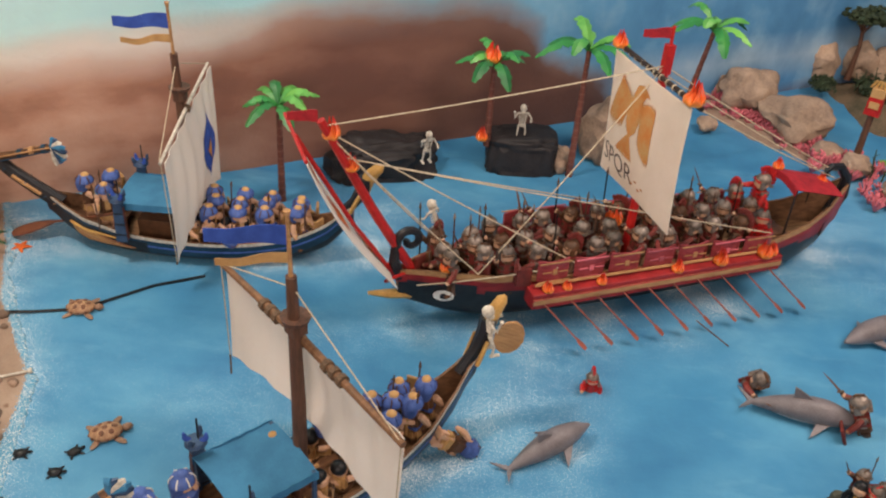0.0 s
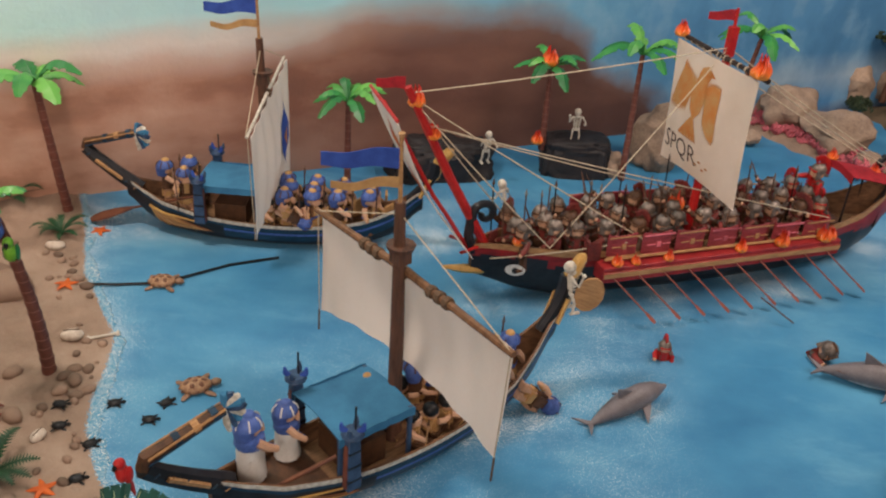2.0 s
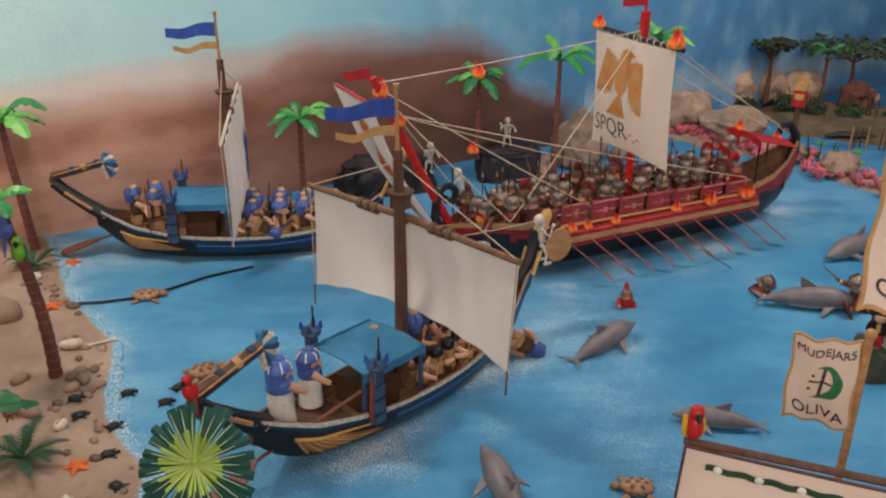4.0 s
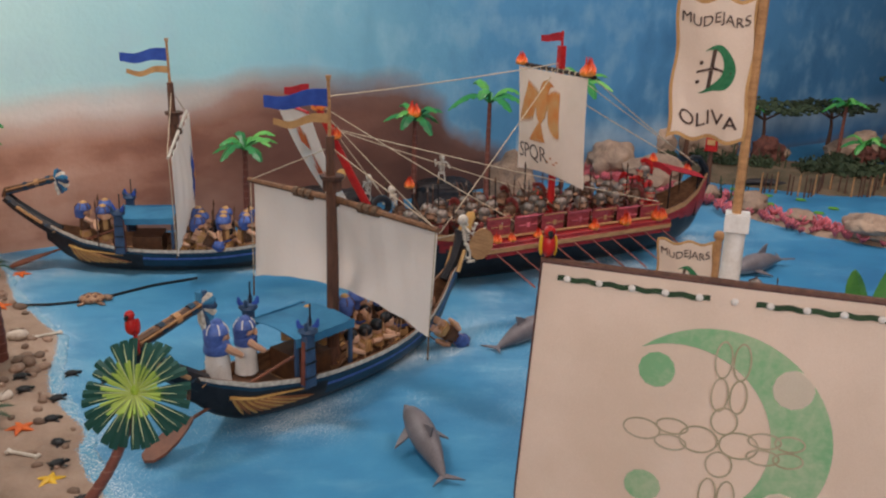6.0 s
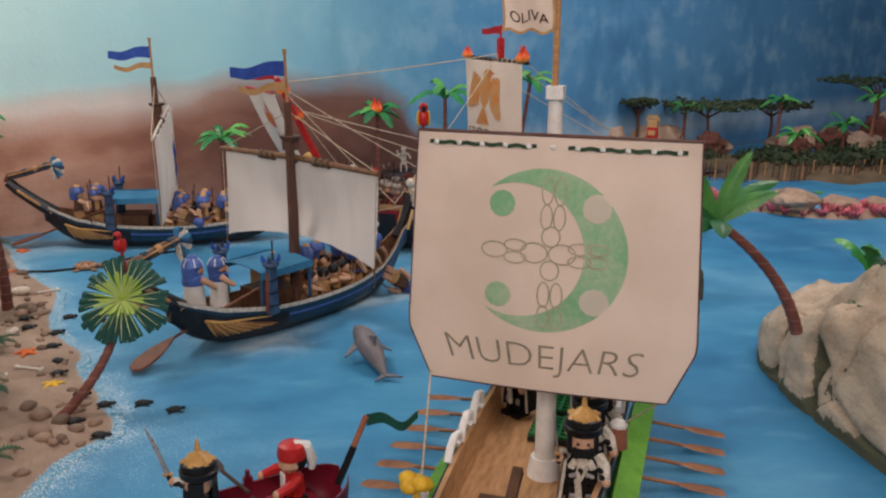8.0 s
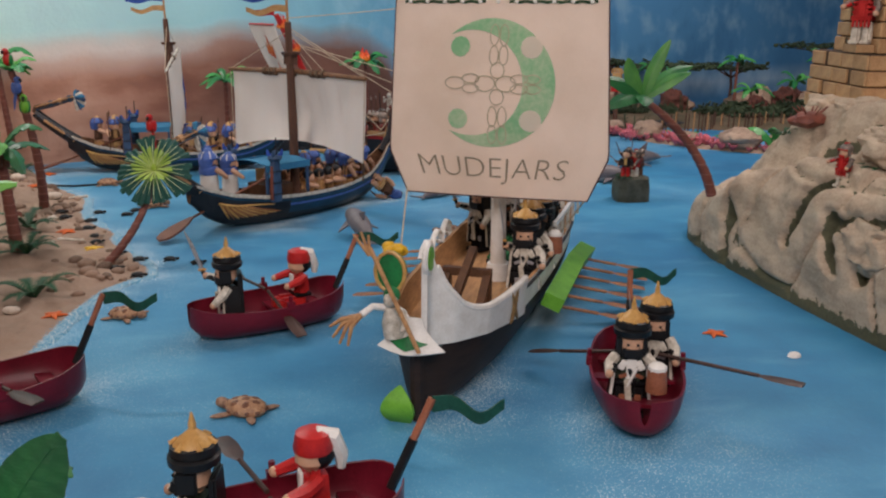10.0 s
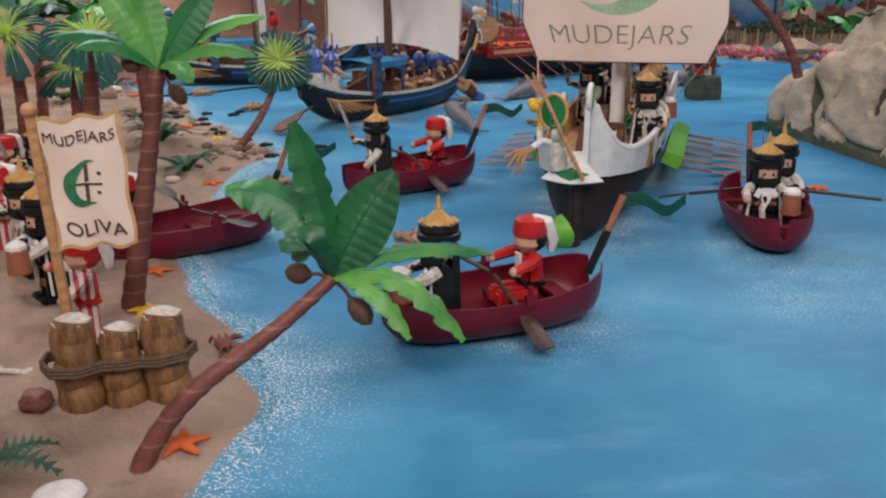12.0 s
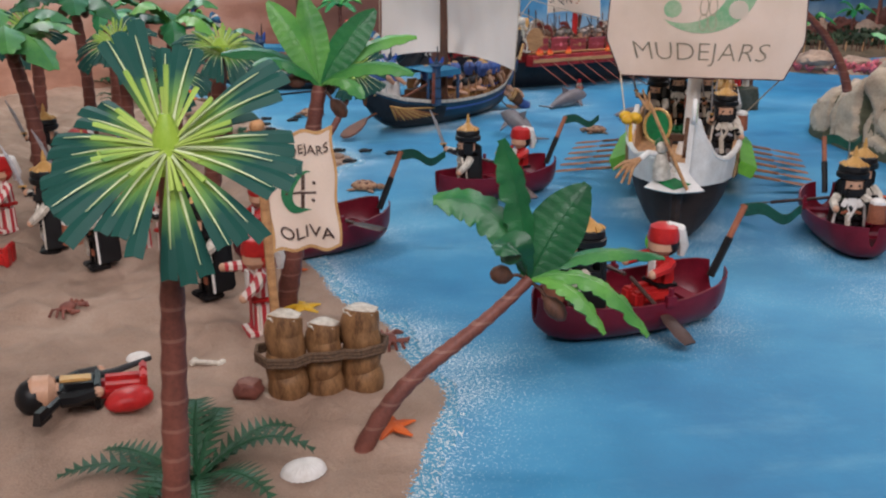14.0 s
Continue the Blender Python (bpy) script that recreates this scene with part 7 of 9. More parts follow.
def doll_mesh(look_of, seed=0):
    """Slots: 0 skin, 1 legs, 2 torso, 3 sleeves, 4 headgear, 5 trim, 6 dark, 7 shaft."""
    rng = random.Random(seed)
    bm = bmesh.new()
    hat, sit = look_of["hat"], look_of.get("sit", False)
    z = legs(bm, 1, sit)
    if look_of.get("robe"):
        tube(bm, [(0, 0, 0.003), (0, 0, 0.012), (0, 0, z + 0.012), (0, 0, z + 0.024)], [0.0150, 0.0142, 0.0130, 0.0110], 12, 2)
        tube(bm, [(0, 0, z + 0.0135), (0, 0, z + 0.0165), (0, 0, z + 0.0235), (0, 0, z + 0.0255)], [0.0138, 0.0150, 0.0142, 0.009], 12, 5)
    if look_of.get("skirt"):
        soft_box(bm, (0, 0, 0.019), (0.020, 0.028, 0.018), None, 5, 0.8)
    tz = z + 0.0125
    soft_box(bm, (0, 0, tz), (0.0165, 0.0235, 0.025), None, 2, 0.86)
    soft_box(bm, (0.0082, 0, tz + 0.002), (0.002, 0.008, 0.018), None, 5)
    soft_box(bm, (0, 0, z + 0.002), (0.0172, 0.0242, 0.0032), None, 6)
    if hat == "turban":
        for sg in (-1, 1):
            soft_box(bm, (0.0082, sg * 0.0068, tz + 0.005), (0.0026, 0.0052, 0.0085), Matrix.Rotation(sg * 0.5, 3, "X"), 5)
            soft_box(bm, (0.0086, sg * 0.0060, z + 0.0085), (0.0022, 0.0075, 0.0030), Matrix.Rotation(-sg * 0.35, 3, "X"), 7)
            soft_box(bm, (0.0072, sg * 0.0062, 0.016), (0.0020, 0.0050, 0.0060), None, 7)
        soft_box(bm, (0.0088, 0.001, tz - 0.004), (0.0026, 0.0034, 0.014), Matrix.Rotation(0.45, 3, "X"), 6)
        tube(bm, [(0.003, -0.0135, z + 0.004), (-0.012, -0.0165, z - 0.018)], [0.0018, 0.0012], 6, 7)
    elif hat in ("helmet", "crest"):
        for k in range(4):
            soft_box(bm, (0, 0, tz - 0.008 + 0.0055 * k), (0.0176, 0.0246 - 0.0010 * k, 0.0028), None, 5 if k % 2 else 6)
        for sg in (-1, 1):
            soft_box(bm, (0, sg * 0.0135, z + 0.0215), (0.012, 0.006, 0.005), None, 4)
        for k in range(5):
            soft_box(bm, (0.0075, -0.009 + 0.0045 * k, z - 0.002), (0.0024, 0.0030, 0.011), None, 6)
    sh = z + 0.0215
    for sg, ang in ((-1, look_of.get("right", 0.5)), (1, look_of.get("left", 0.3))):
        hand = (0.021 * math.sin(ang), sg * 0.0180, sh - 0.021 * math.cos(ang))
        tube(bm, [(0, sg * 0.0122, sh), (0.008 * math.sin(ang), sg * 0.0172, sh - 0.009 * math.cos(ang)), hand], [0.0046, 0.0045, 0.0034], 7, 3)
        ball(bm, hand, 0.0036, 0, 7, 5)
        if sg < 0 and look_of.get("blade"):
            ln = look_of["blade"]
            tube(bm, [(hand[0], hand[1], hand[2] - 0.004), (hand[0] + 0.003, hand[1] - 0.001, hand[2] + 0.006)], 0.0020, 6, 6)
            soft_box(bm, (hand[0] + 0.003, hand[1] - 0.001, hand[2] + 0.006), (0.008, 0.0035, 0.0022), None, 4)
            tube(bm, [(hand[0] + 0.003, hand[1] - 0.001, hand[2] + 0.006), (hand[0] + 0.012, hand[1] - 0.004, hand[2] + ln * 0.7), (hand[0] + 0.018, hand[1] - 0.006, hand[2] + ln)], [0.0020, 0.0019, 0.0004], 6, 7, 0.4)
        if sg < 0 and look_of.get("shaft"):
            ln = look_of["shaft"]
            tube(bm, [(hand[0] + 0.001, hand[1], hand[2] - ln * 0.42), (hand[0] + 0.004, hand[1] - 0.002, hand[2] + ln * 0.58)], 0.0012, 5, 7)
            tube(bm, [(hand[0] + 0.004, hand[1] - 0.002, hand[2] + ln * 0.58), (hand[0] + 0.0045, hand[1] - 0.002, hand[2] + ln * 0.58 + 0.010)], [0.0024, 0.0003], 5, 4 if hat == "helmet" else 6)
        if sg > 0 and look_of.get("shield"):
            soft_box(bm, (hand[0] + 0.006, hand[1] + 0.004, hand[2]), (0.004, 0.022, 0.030), None, 5)
        if sg > 0 and look_of.get("cup"):
            tube(bm, [(hand[0] + 0.006, hand[1], hand[2] - 0.010), (hand[0] + 0.006, hand[1], hand[2] + 0.008)], [0.0085, 0.0075], 10, 7)
            ball(bm, (hand[0] + 0.006, hand[1], hand[2] + 0.009), (0.0078, 0.0078, 0.005), 5, 8, 5)
        for r0 in (0.55, 0.8):
            q = Vector((0, sg * 0.0122, sh)).lerp(Vector(hand), r0)
            if hat in ("turban", "helmet", "crest", "hood"):
                ball(bm, q, (0.0046, 0.0046, 0.0026), 6 if hat != "hood" else 5, 7, 5)
    hz = z + 0.0345
    tube(bm, [(0, 0, z + 0.024), (0, 0, z + 0.028)], 0.006, 8, 0)
    tube(bm, [(0.0006, 0, hz - 0.0085), (0.0006, 0, hz - 0.005), (0.0006, 0, hz + 0.004), (0.0006, 0, hz + 0.009)], [0.0075, 0.0105, 0.0105, 0.006], 12, 0)
    if hat == "hood":
        tube(bm, [(-0.006, 0, hz - 0.013), (-0.0055, 0, hz - 0.004), (-0.003, 0, hz + 0.002)], [0.0085, 0.0108, 0.0118], 12, 4)
        tube(bm, [(-0.001, 0, hz + 0.0005), (-0.001, 0, hz + 0.0022), (-0.001, 0, hz + 0.0075), (-0.001, 0, hz + 0.0120), (-0.001, 0, hz + 0.0140)], [0.0128, 0.0140, 0.0124, 0.0078, 0.003], 14, 4)
        for k in range(6):
            a = k * 1.047
            tube(bm, [(-0.001 + 0.0139 * math.cos(a), 0.0139 * math.sin(a), hz + 0.0028), (-0.001 + 0.0127 * math.cos(a), 0.0127 * math.sin(a), hz + 0.0078), (-0.001 + 0.0082 * math.cos(a), 0.0082 * math.sin(a), hz + 0.0122)], 0.0009, 4, 6)
        ball(bm, (0.0, 0, hz + 0.0128), (0.0068, 0.0062, 0.0040), 5, 9, 6)
        soft_box(bm, (0.0115, 0, hz - 0.0050), (0.005, 0.0145, 0.009), None, 0, 0.8)
    elif hat in ("helmet", "crest"):
        ball(bm, (-0.0008, 0, hz + 0.0042), (0.0113, 0.0113, 0.0102), 4, 12, 8)
        soft_box(bm, (0.0095, 0, hz + 0.0035), (0.0050, 0.018, 0.0020), None, 6)
        soft_box(bm, (-0.001, 0, hz + 0.0145), (0.014, 0.0022, 0.0026), None, 6)
        soft_box(bm, (0.0100, 0, hz - 0.0075), (0.0030, 0.010, 0.0050), None, 6)
        soft_box(bm, (-0.0105, 0, hz - 0.003), (0.006, 0.022, 0.0022), None, 4)
        for sg in (-1, 1):
            soft_box(bm, (0.004, sg * 0.0108, hz - 0.001), (0.008, 0.0022, 0.012), None, 4)
        if hat == "crest":
            for k in range(9):
                a = -0.4 + k * 0.28
                soft_box(bm, (-0.0165 * math.sin(a) * 0.95, 0, hz + 0.004 + 0.0185 * math.cos(a)), (0.0052, 0.0048, 0.009), Matrix.Rotation(-a, 3, "Y"), 5)
    elif hat == "turban":
        tube(bm, [(-0.001, 0, hz + 0.003 + 0.0015), (-0.001, 0, hz + 0.003 + 0.004), (-0.001, 0, hz + 0.003 + 0.0085), (-0.001, 0, hz + 0.003 + 0.0105)], [0.0108, 0.0148, 0.0152, 0.0125], 14, 6)
        tube(bm, [(-0.001, 0, hz + 0.003 + 0.0085), (-0.001, 0, hz + 0.003 + 0.011), (-0.001, 0, hz + 0.003 + 0.0150), (-0.001, 0, hz + 0.003 + 0.0165)], [0.0122, 0.0140, 0.0134, 0.010], 14, 6)
        tube(bm, [(-0.001, 0, hz + 0.003 + 0.0140), (-0.001, 0, hz + 0.003 + 0.0165), (-0.001, 0, hz + 0.003 + 0.0195), (-0.001, 0, hz + 0.003 + 0.0225), (-0.001, 0, hz + 0.003 + 0.024)], [0.0128, 0.0112, 0.0075, 0.0040, 0.0022], 12, 4)
        for k in range(6):
            w = k * 1.047
            tube(bm, [(-0.001 + 0.0125 * math.cos(w), 0.0125 * math.sin(w), hz + 0.003 + 0.0150), (-0.001 + 0.0090 * math.cos(w), 0.0090 * math.sin(w), hz + 0.003 + 0.0190)], [0.0022, 0.0006], 5, 4)
        tube(bm, [(-0.001, 0, hz + 0.003 + 0.0225), (-0.001, 0, hz + 0.003 + 0.027), (-0.001, 0, hz + 0.003 + 0.034)], [0.0022, 0.0024, 0.0006], 6, 4)
        soft_box(bm, (0.0082, 0, hz - 0.0062), (0.0076, 0.0165, 0.0105), None, 6, 0.92)
        for sg in (-1, 1):
            soft_box(bm, (0.002, sg * 0.0098, hz - 0.002), (0.012, 0.0040, 0.014), None, 6)
            soft_box(bm, (0.0105, sg * 0.0038, hz + 0.0006), (0.0016, 0.0022, 0.0022), None, 6)
        # long cloak, open in front, with pale edging
        for sg in (-1, 1):
            soft_box(bm, (-0.004, sg * 0.0135, z + 0.002), (0.017, 0.0042, 0.044), Matrix.Rotation(sg * 0.10, 3, "X"), 6, 0.75)
            soft_box(bm, (0.0050, sg * 0.0142, z + 0.001), (0.0018, 0.0024, 0.042), Matrix.Rotation(sg * 0.10, 3, "X"), 5)
        soft_box(bm, (-0.0125, 0, z + 0.008), (0.006, 0.031, 0.056), None, 6, 0.72)
        soft_box(bm, (0.0094, -0.002, z - 0.004), (0.0024, 0.0050, 0.020), Matrix.Rotation(0.12, 3, "X"), 3)
        tube(bm, [(0.0110, 0.004, tz + 0.004), (0.0118, -0.003, tz - 0.012)], [0.0016, 0.0009], 6, 5)
    elif hat == "cap":
        tube(bm, [(-0.0005, 0, hz + 0.001), (-0.0005, 0, hz + 0.004), (-0.0005, 0, hz + 0.0125), (-0.0005, 0, hz + 0.0145)], [0.0118, 0.0126, 0.0108, 0.007], 12, 4)
        tube(bm, [(-0.002, 0.002, hz + 0.0145), (-0.012, 0.003, hz + 0.010), (-0.0165, 0.003, hz - 0.003), (-0.0165, 0.002, hz - 0.012)], [0.003, 0.006, 0.0058, 0.0035], 7, 5, 0.8)
        ball(bm, (-0.003, 0, hz - 0.001), (0.0105, 0.0112, 0.0105), 6, 10, 6)
    if hat == "hair":
        ball(bm, (-0.002, 0, hz + 0.004), (0.0115, 0.012, 0.0105), 4, 10, 7)
    return bm


def skeleton_mesh():
    bm = bmesh.new()
    ball(bm, (0, 0, 0.0635), (0.0078, 0.0070, 0.0082), 0, 10, 8)
    soft_box(bm, (0.0035, 0, 0.0555), (0.0070, 0.0070, 0.0050))
    tube(bm, [(0, 0, 0.026), (0.001, 0, 0.040), (0, 0, 0.056)], 0.0019, 6)
    for k in range(5):
        w = 0.0088 - 0.0008 * abs(k - 3)
        tube(bm, [(-0.0028, 0, 0.034 + 0.0040 * k), (0.001, w, 0.0345 + 0.0040 * k), (0.0056, 0.003, 0.0325 + 0.0040 * k)], 0.0010, 5)
        tube(bm, [(-0.0028, 0, 0.034 + 0.0040 * k), (0.001, -w, 0.0345 + 0.0040 * k), (0.0056, -0.003, 0.0325 + 0.0040 * k)], 0.0010, 5)
    tube(bm, [(0, -0.011, 0.0525), (0, 0, 0.0535), (0, 0.011, 0.0525)], 0.0019, 6)
    tube(bm, [(0, -0.0075, 0.0275), (0.001, 0, 0.0255), (0, 0.0075, 0.0275)], [0.0026, 0.0034, 0.0026], 7)
    for sg, arm in ((-1, (0.012, -0.019, 0.060)), (1, (0.017, 0.014, 0.043))):
        tube(bm, [(0, sg * 0.0062, 0.026), (0.003, sg * 0.0078, 0.0145), (0, sg * 0.0078, 0.0015)], [0.0022, 0.0018, 0.0018], 6)
        soft_box(bm, (0.003, sg * 0.0078, 0.0014), (0.0125, 0.0050, 0.0028))
        tube(bm, [(0, sg * 0.011, 0.0525), (0.006, sg * 0.0165, 0.0445), arm], [0.0020, 0.0017, 0.0015], 6)
        ball(bm, arm, 0.0028, 0, 6, 5)
    return bm


KINDS = {
    "egypt_a": (dict(hat="hood", skirt=True, right=1.1, shaft=0.075), ["skin", "skin", "leather", "skin", "blue", "tan", "leather", "mast"], "doll warrior in a blue and gold hood with spear"),
    "egypt_b": (dict(hat="hood", skirt=True, right=0.5, left=0.9, shield=True), ["skin", "wood", "wood", "skin", "blue", "tan", "blue", "mast"], "doll warrior in a blue hood behind a tan shield"),
    "egypt_c": (dict(hat="hood", robe=True, right=0.9, left=0.7), ["skin", "leather", "white", "skin", "blue", "blue", "white", "mast"], "doll sailor in white robe and blue hood"),
    "roman_a": (dict(hat="helmet", right=1.3, left=0.8, shaft=0.098), ["skin", "leather", "armour", "armour", "steel", "steel", "leather", "mast"], "doll legionary in grey helmet and dark red tunic"),
    "roman_b": (dict(hat="helmet", right=2.3, left=1.0, shield=True, blade=0.034), ["skin", "leather", "steel", "armour", "steel", "armour", "leather", "mast"], "doll legionary in grey armour with dark shield"),
    "roman_c": (dict(hat="crest", right=1.5, left=0.4), ["skin", "leather", "steel", "red", "steel", "red", "red", "mast"], "doll officer with red crest and red sleeves"),
    "egypt_d": (dict(hat="hair", sit=True, right=1.4, left=1.1, shaft=0.05), ["skin", "leather", "tan", "skin", "black", "tan", "leather", "lightwood"], "seated doll rower in tan and brown with dark hair"),
    "roman_d": (dict(hat="crest", right=2.4, left=0.6, shaft=0.085), ["skin", "leather", "armour", "leather", "leather", "armour", "leather", "black"], "doll legionary raising a dark spear, dark crest"),
    "moor_a": (dict(hat="turban", right=1.2, left=1.2, cup=True), ["skin", "black", "darkgreen", "bone", "gold", "white", "black", "oar"], "doll in black robe and gold-topped black turban with cup"),
    "moor_b": (dict(hat="turban", right=1.9, left=0.8, blade=0.046), ["skin", "black", "black", "bone", "gold", "bone", "black", "silver"], "doll in black robe and gold-topped turban with blade"),
    "rower": (dict(hat="cap", sit=True, right=1.3, left=1.3), ["skin", "red", "red", "red", "red", "white", "black", "mast"], "seated red doll rower in red cap with white tail"),
    "redstand": (dict(hat="cap", right=1.0, left=1.0), ["skin", "red", "red", "red", "red", "white", "black", "mast"], "standing red doll in red cap with white tail"),
    "sailor": (dict(hat="cap", skirt=False, right=1.6, left=0.9), ["skin", "stripes", "stripes", "stripes", "red", "white", "red", "mast"], "doll sailor in red and white stripes and red cap"),
    "captive": (dict(hat="hair", right=0.3, left=0.2), ["skin", "red", "black", "black", "black", "gold", "black", "mast"], "doll in black coat and red boots"),
    "knight": (dict(hat="helmet", right=1.3, left=0.9), ["skin", "bone", "red", "steel", "steel", "red", "red", "mast"], "doll soldier in red tunic and grey helmet"),
    "castaway": (dict(hat="cap", right=1.6, left=1.2, shaft=0.05), ["skin", "tan", "skin", "skin", "white", "lightwood", "leather", "lightwood"], "doll fisherman in tan with white cap"),
}
DOLLS = {}
TALL = Matrix.Diagonal((1.3, 1.3, 1.3, 1))


def doll(kind, m, label=""):
    if kind.startswith("egypt"):
        m = m @ Matrix.Diagonal((0.9, 0.9, 0.9, 1))
    if kind not in DOLLS:
        spec, slots, words = KINDS[kind]
        DOLLS[kind] = tagged(finish("doll", doll_mesh(spec), [M[s] for s in slots], at=m @ TALL), label or words, "doll", "dolls")
        return DOLLS[kind]
    o = DOLLS[kind].copy()
    scene.collection.objects.link(o)
    o.matrix_world = m @ TALL
    if label:
        o["label"] = label
    return o


def bones(m, label, s=0.85):
    m = m @ Matrix.Diagonal((s, s, s, 1))
    if "bones" not in DOLLS:
        DOLLS["bones"] = tagged(finish("skeleton_doll", skeleton_mesh(), M["bone"], at=m @ TALL), label, "doll", "skeleton dolls")
        return DOLLS["bones"]
    o = DOLLS["bones"].copy()
    scene.collection.objects.link(o)
    o.matrix_world = m @ TALL
    o["label"] = label
    return o


rng = random.Random(5)
# crew of the far blue ship: bow crowd and helmsmen
for k in range(12):
    row = k % 3
    x = 0.040 + 0.052 * (k // 3) + rng.uniform(-0.006, 0.006)
    y = (row - 1) * 0.036 * (1.0 - 0.9 * max(0, x - 0.12) / 0.13) + rng.uniform(-0.004, 0.004)
    doll(("egypt_a", "egypt_b", "egypt_a", "egypt_b")[k % 4], FAR @ pose(x, y, 0.0315, 0, 0, rng.uniform(-50, 30)))
for x, y, a, kind in ((-0.195, 0.004, 20, "egypt_a"), (-0.150, -0.024, -60, "egypt_a"), (-0.155, 0.026, 40, "egypt_b")):
    doll(kind, FAR @ pose(x, y, 0.0535, 0, 0, a))
doll("egypt_a", FAR @ pose(0.033, -0.058, 0.088, 118, 0, 90) @ Matrix.Diagonal((0.8, 0.8, 0.8, 1)), "doll in blue hood leaning out over the ship's side")
# crew of the near blue ship
for k, (x, y) in enumerate(((0.130, -0.024), (0.130, 0.022), (0.175, -0.014), (0.178, 0.022), (0.212, 0.002), (0.155, 0.004), (0.09, 0.036))):
    doll(("egypt_b", "egypt_a")[k % 2], NEAR @ pose(x, y, 0.0315, 0, 0, rng.uniform(-40, 40)))
for k in range(10):
    for ship, off in ((NEAR, 0.0), (FAR, 0.004)):
        doll("egypt_d", ship @ pose(0.008 + 0.030 * (k // 2) + off, (-0.034 if k % 2 else 0.034) * (1 - 0.9 * max(0, 0.030 * (k // 2) - 0.05) / 0.13), 0.0330, 0, 0, rng.uniform(-60, 60)) @ Matrix.Diagonal((0.85, 0.85, 0.85, 1)))
doll("egypt_c", NEAR @ pose(-0.206, 0.018, 0.0535, 0, 0, 10) @ Matrix.Diagonal((1.12, 1.12, 1.15, 1)), "tall doll helmsman in white robe, blue collar and hood")
doll("egypt_c", NEAR @ pose(-0.150, 0.026, 0.0535, 0, 0, -20), "doll steersman in white robe and blue hood")
doll("egypt_b", NEAR @ pose(-0.02, 0.035, 0.0315, 0, 0, 60))
doll("egypt_a", NEAR @ pose(0.055, 0.030, 0.0315, 0, 0, 60))
doll("egypt_a", NEAR @ pose(0.196, -0.044, 0.050, 128, 0, 75), "doll in blue hood hanging over the bow side")
bones(NEAR @ pose(0.318, -0.016, 0.128, 0, -8, -30), "white skeleton doll with a shield on the ship's bow", 0.95)
bm = bmesh.new()
flat_shape(bm, [(0.022 * math.cos(k * 0.5236), 0.030 * math.sin(k * 0.5236)) for k in range(12)], lambda u, v, l: Vector((u, l, v)), 0.004)
box(bm, (0, 0.005, 0), (0.005, 0.003, 0.05))
tagged(finish("shield", bm, M["lightwood"], at=NEAR @ pose(0.334, -0.034, 0.160, 0, 15, -40)), "oval tan shield held by the skeleton doll", "shield")
# legionaries on the galley's benches
n = 0
for i in range(13):
    x = -0.340 + 0.050 * i
    for j in range(3):
        wide = 0.7 if x < -0.28 else 1.0
        y = (-0.046, 0.0, 0.046)[j] * wide + rng.uniform(-0.006, 0.006)
        if abs(x - 0.012) < 0.02 and j == 1 or x > 0.22 and j == 2 and i % 2:
            continue
        kind = "roman_c" if (x > 0.2 and j != 1 and i % 2 == 0) else ("roman_a", "roman_b", "roman_d", "roman_a", "roman_b")[n % 5]
        doll(kind, GALLEY @ pose(x + rng.uniform(-0.008, 0.008), y, 0.0718, 0, 0, 180 + rng.uniform(-90, 90)) @ Matrix.Diagonal((0.92, 0.92, 0.92, 1)))
        n += 1
doll("roman_c", GALLEY @ pose(0.30, 0.02, 0.100, 0, 0, 170))
box_bm = bmesh.new()
box(box_bm, (0, 0, 0.012), (0.06, 0.08, 0.026))
tagged(finish("stern_chest", box_bm, M["leather"], at=GALLEY @ pose(0.31, 0.0, 0.0725), smooth=False), "dark brown chest on the galley's stern deck", "chest")
bones(GALLEY @ pose(-0.33, 0.060, 0.118, 0, 20, 120), "white skeleton doll climbing the galley's bow")
for x, y, z, s in ((-0.19, -0.098, 0.099, 0.024), (-0.155, -0.100, 0.099, 0.020), (-0.09, -0.100, 0.099, 0.022), (0.06, -0.100, 0.099, 0.026), (0.15, -0.098, 0.099, 0.032), (0.245, -0.098, 0.099, 0.034), (0.262, -0.095, 0.099, 0.026), (0.0, 0.122, 0.431, 0.032), (0.0, -0.112, 0.431, 0.040), (-0.505, 0.0, 0.318, 0.03), (-0.535, 0.006, 0.372, 0.034), (-0.35, -0.030, 0.122, 0.026), (0.42, 0.0, 0.172, 0.028), (0.335, 0.03, 0.20, 0.026), (0.0, 0.04, 0.12, 0.045)):
    flame(GALLEY @ Vector((x, y, z)), s)
# crew of the white galley
for x, y, a, kind in ((-0.105, -0.056, 190, "moor_b"), (-0.045, -0.054, 200, "moor_b"), (0.0, -0.058, 185, "moor_a"), (0.05, -0.055, 170, "moor_b"), (0.21, 0.02, 180, "moor_a"), (0.10, 0.052, 150, "moor_b"), (0.23, -0.03, 190, "moor_b")):
    doll(kind, MOON @ pose(x, y, 0.0580, 0, 0, a))
# rowing boats
doll("moor_a", BOAT_A @ pose(-0.055, 0.0, 0.005, 0, 0, 160))
doll("rower", BOAT_A @ pose(0.035, 0.0, 0.0245, 0, 0, 180))
doll("moor_b", BOAT_B @ pose(-0.055, 0.0, 0.005, 0, 0, 165))
doll("rower", BOAT_B @ pose(0.045, 0.0, 0.0245, 0, 0, 180))
doll("moor_a", BOAT_C @ pose(-0.038, 0.010, 0.005, 0, 0, 180))
doll("moor_b", BOAT_C @ pose(0.022, -0.020, 0.005, 0, 0, 175))
doll("redstand", BOAT_D @ pose(-0.07, 0.0, 0.005, 0, 0, 160))
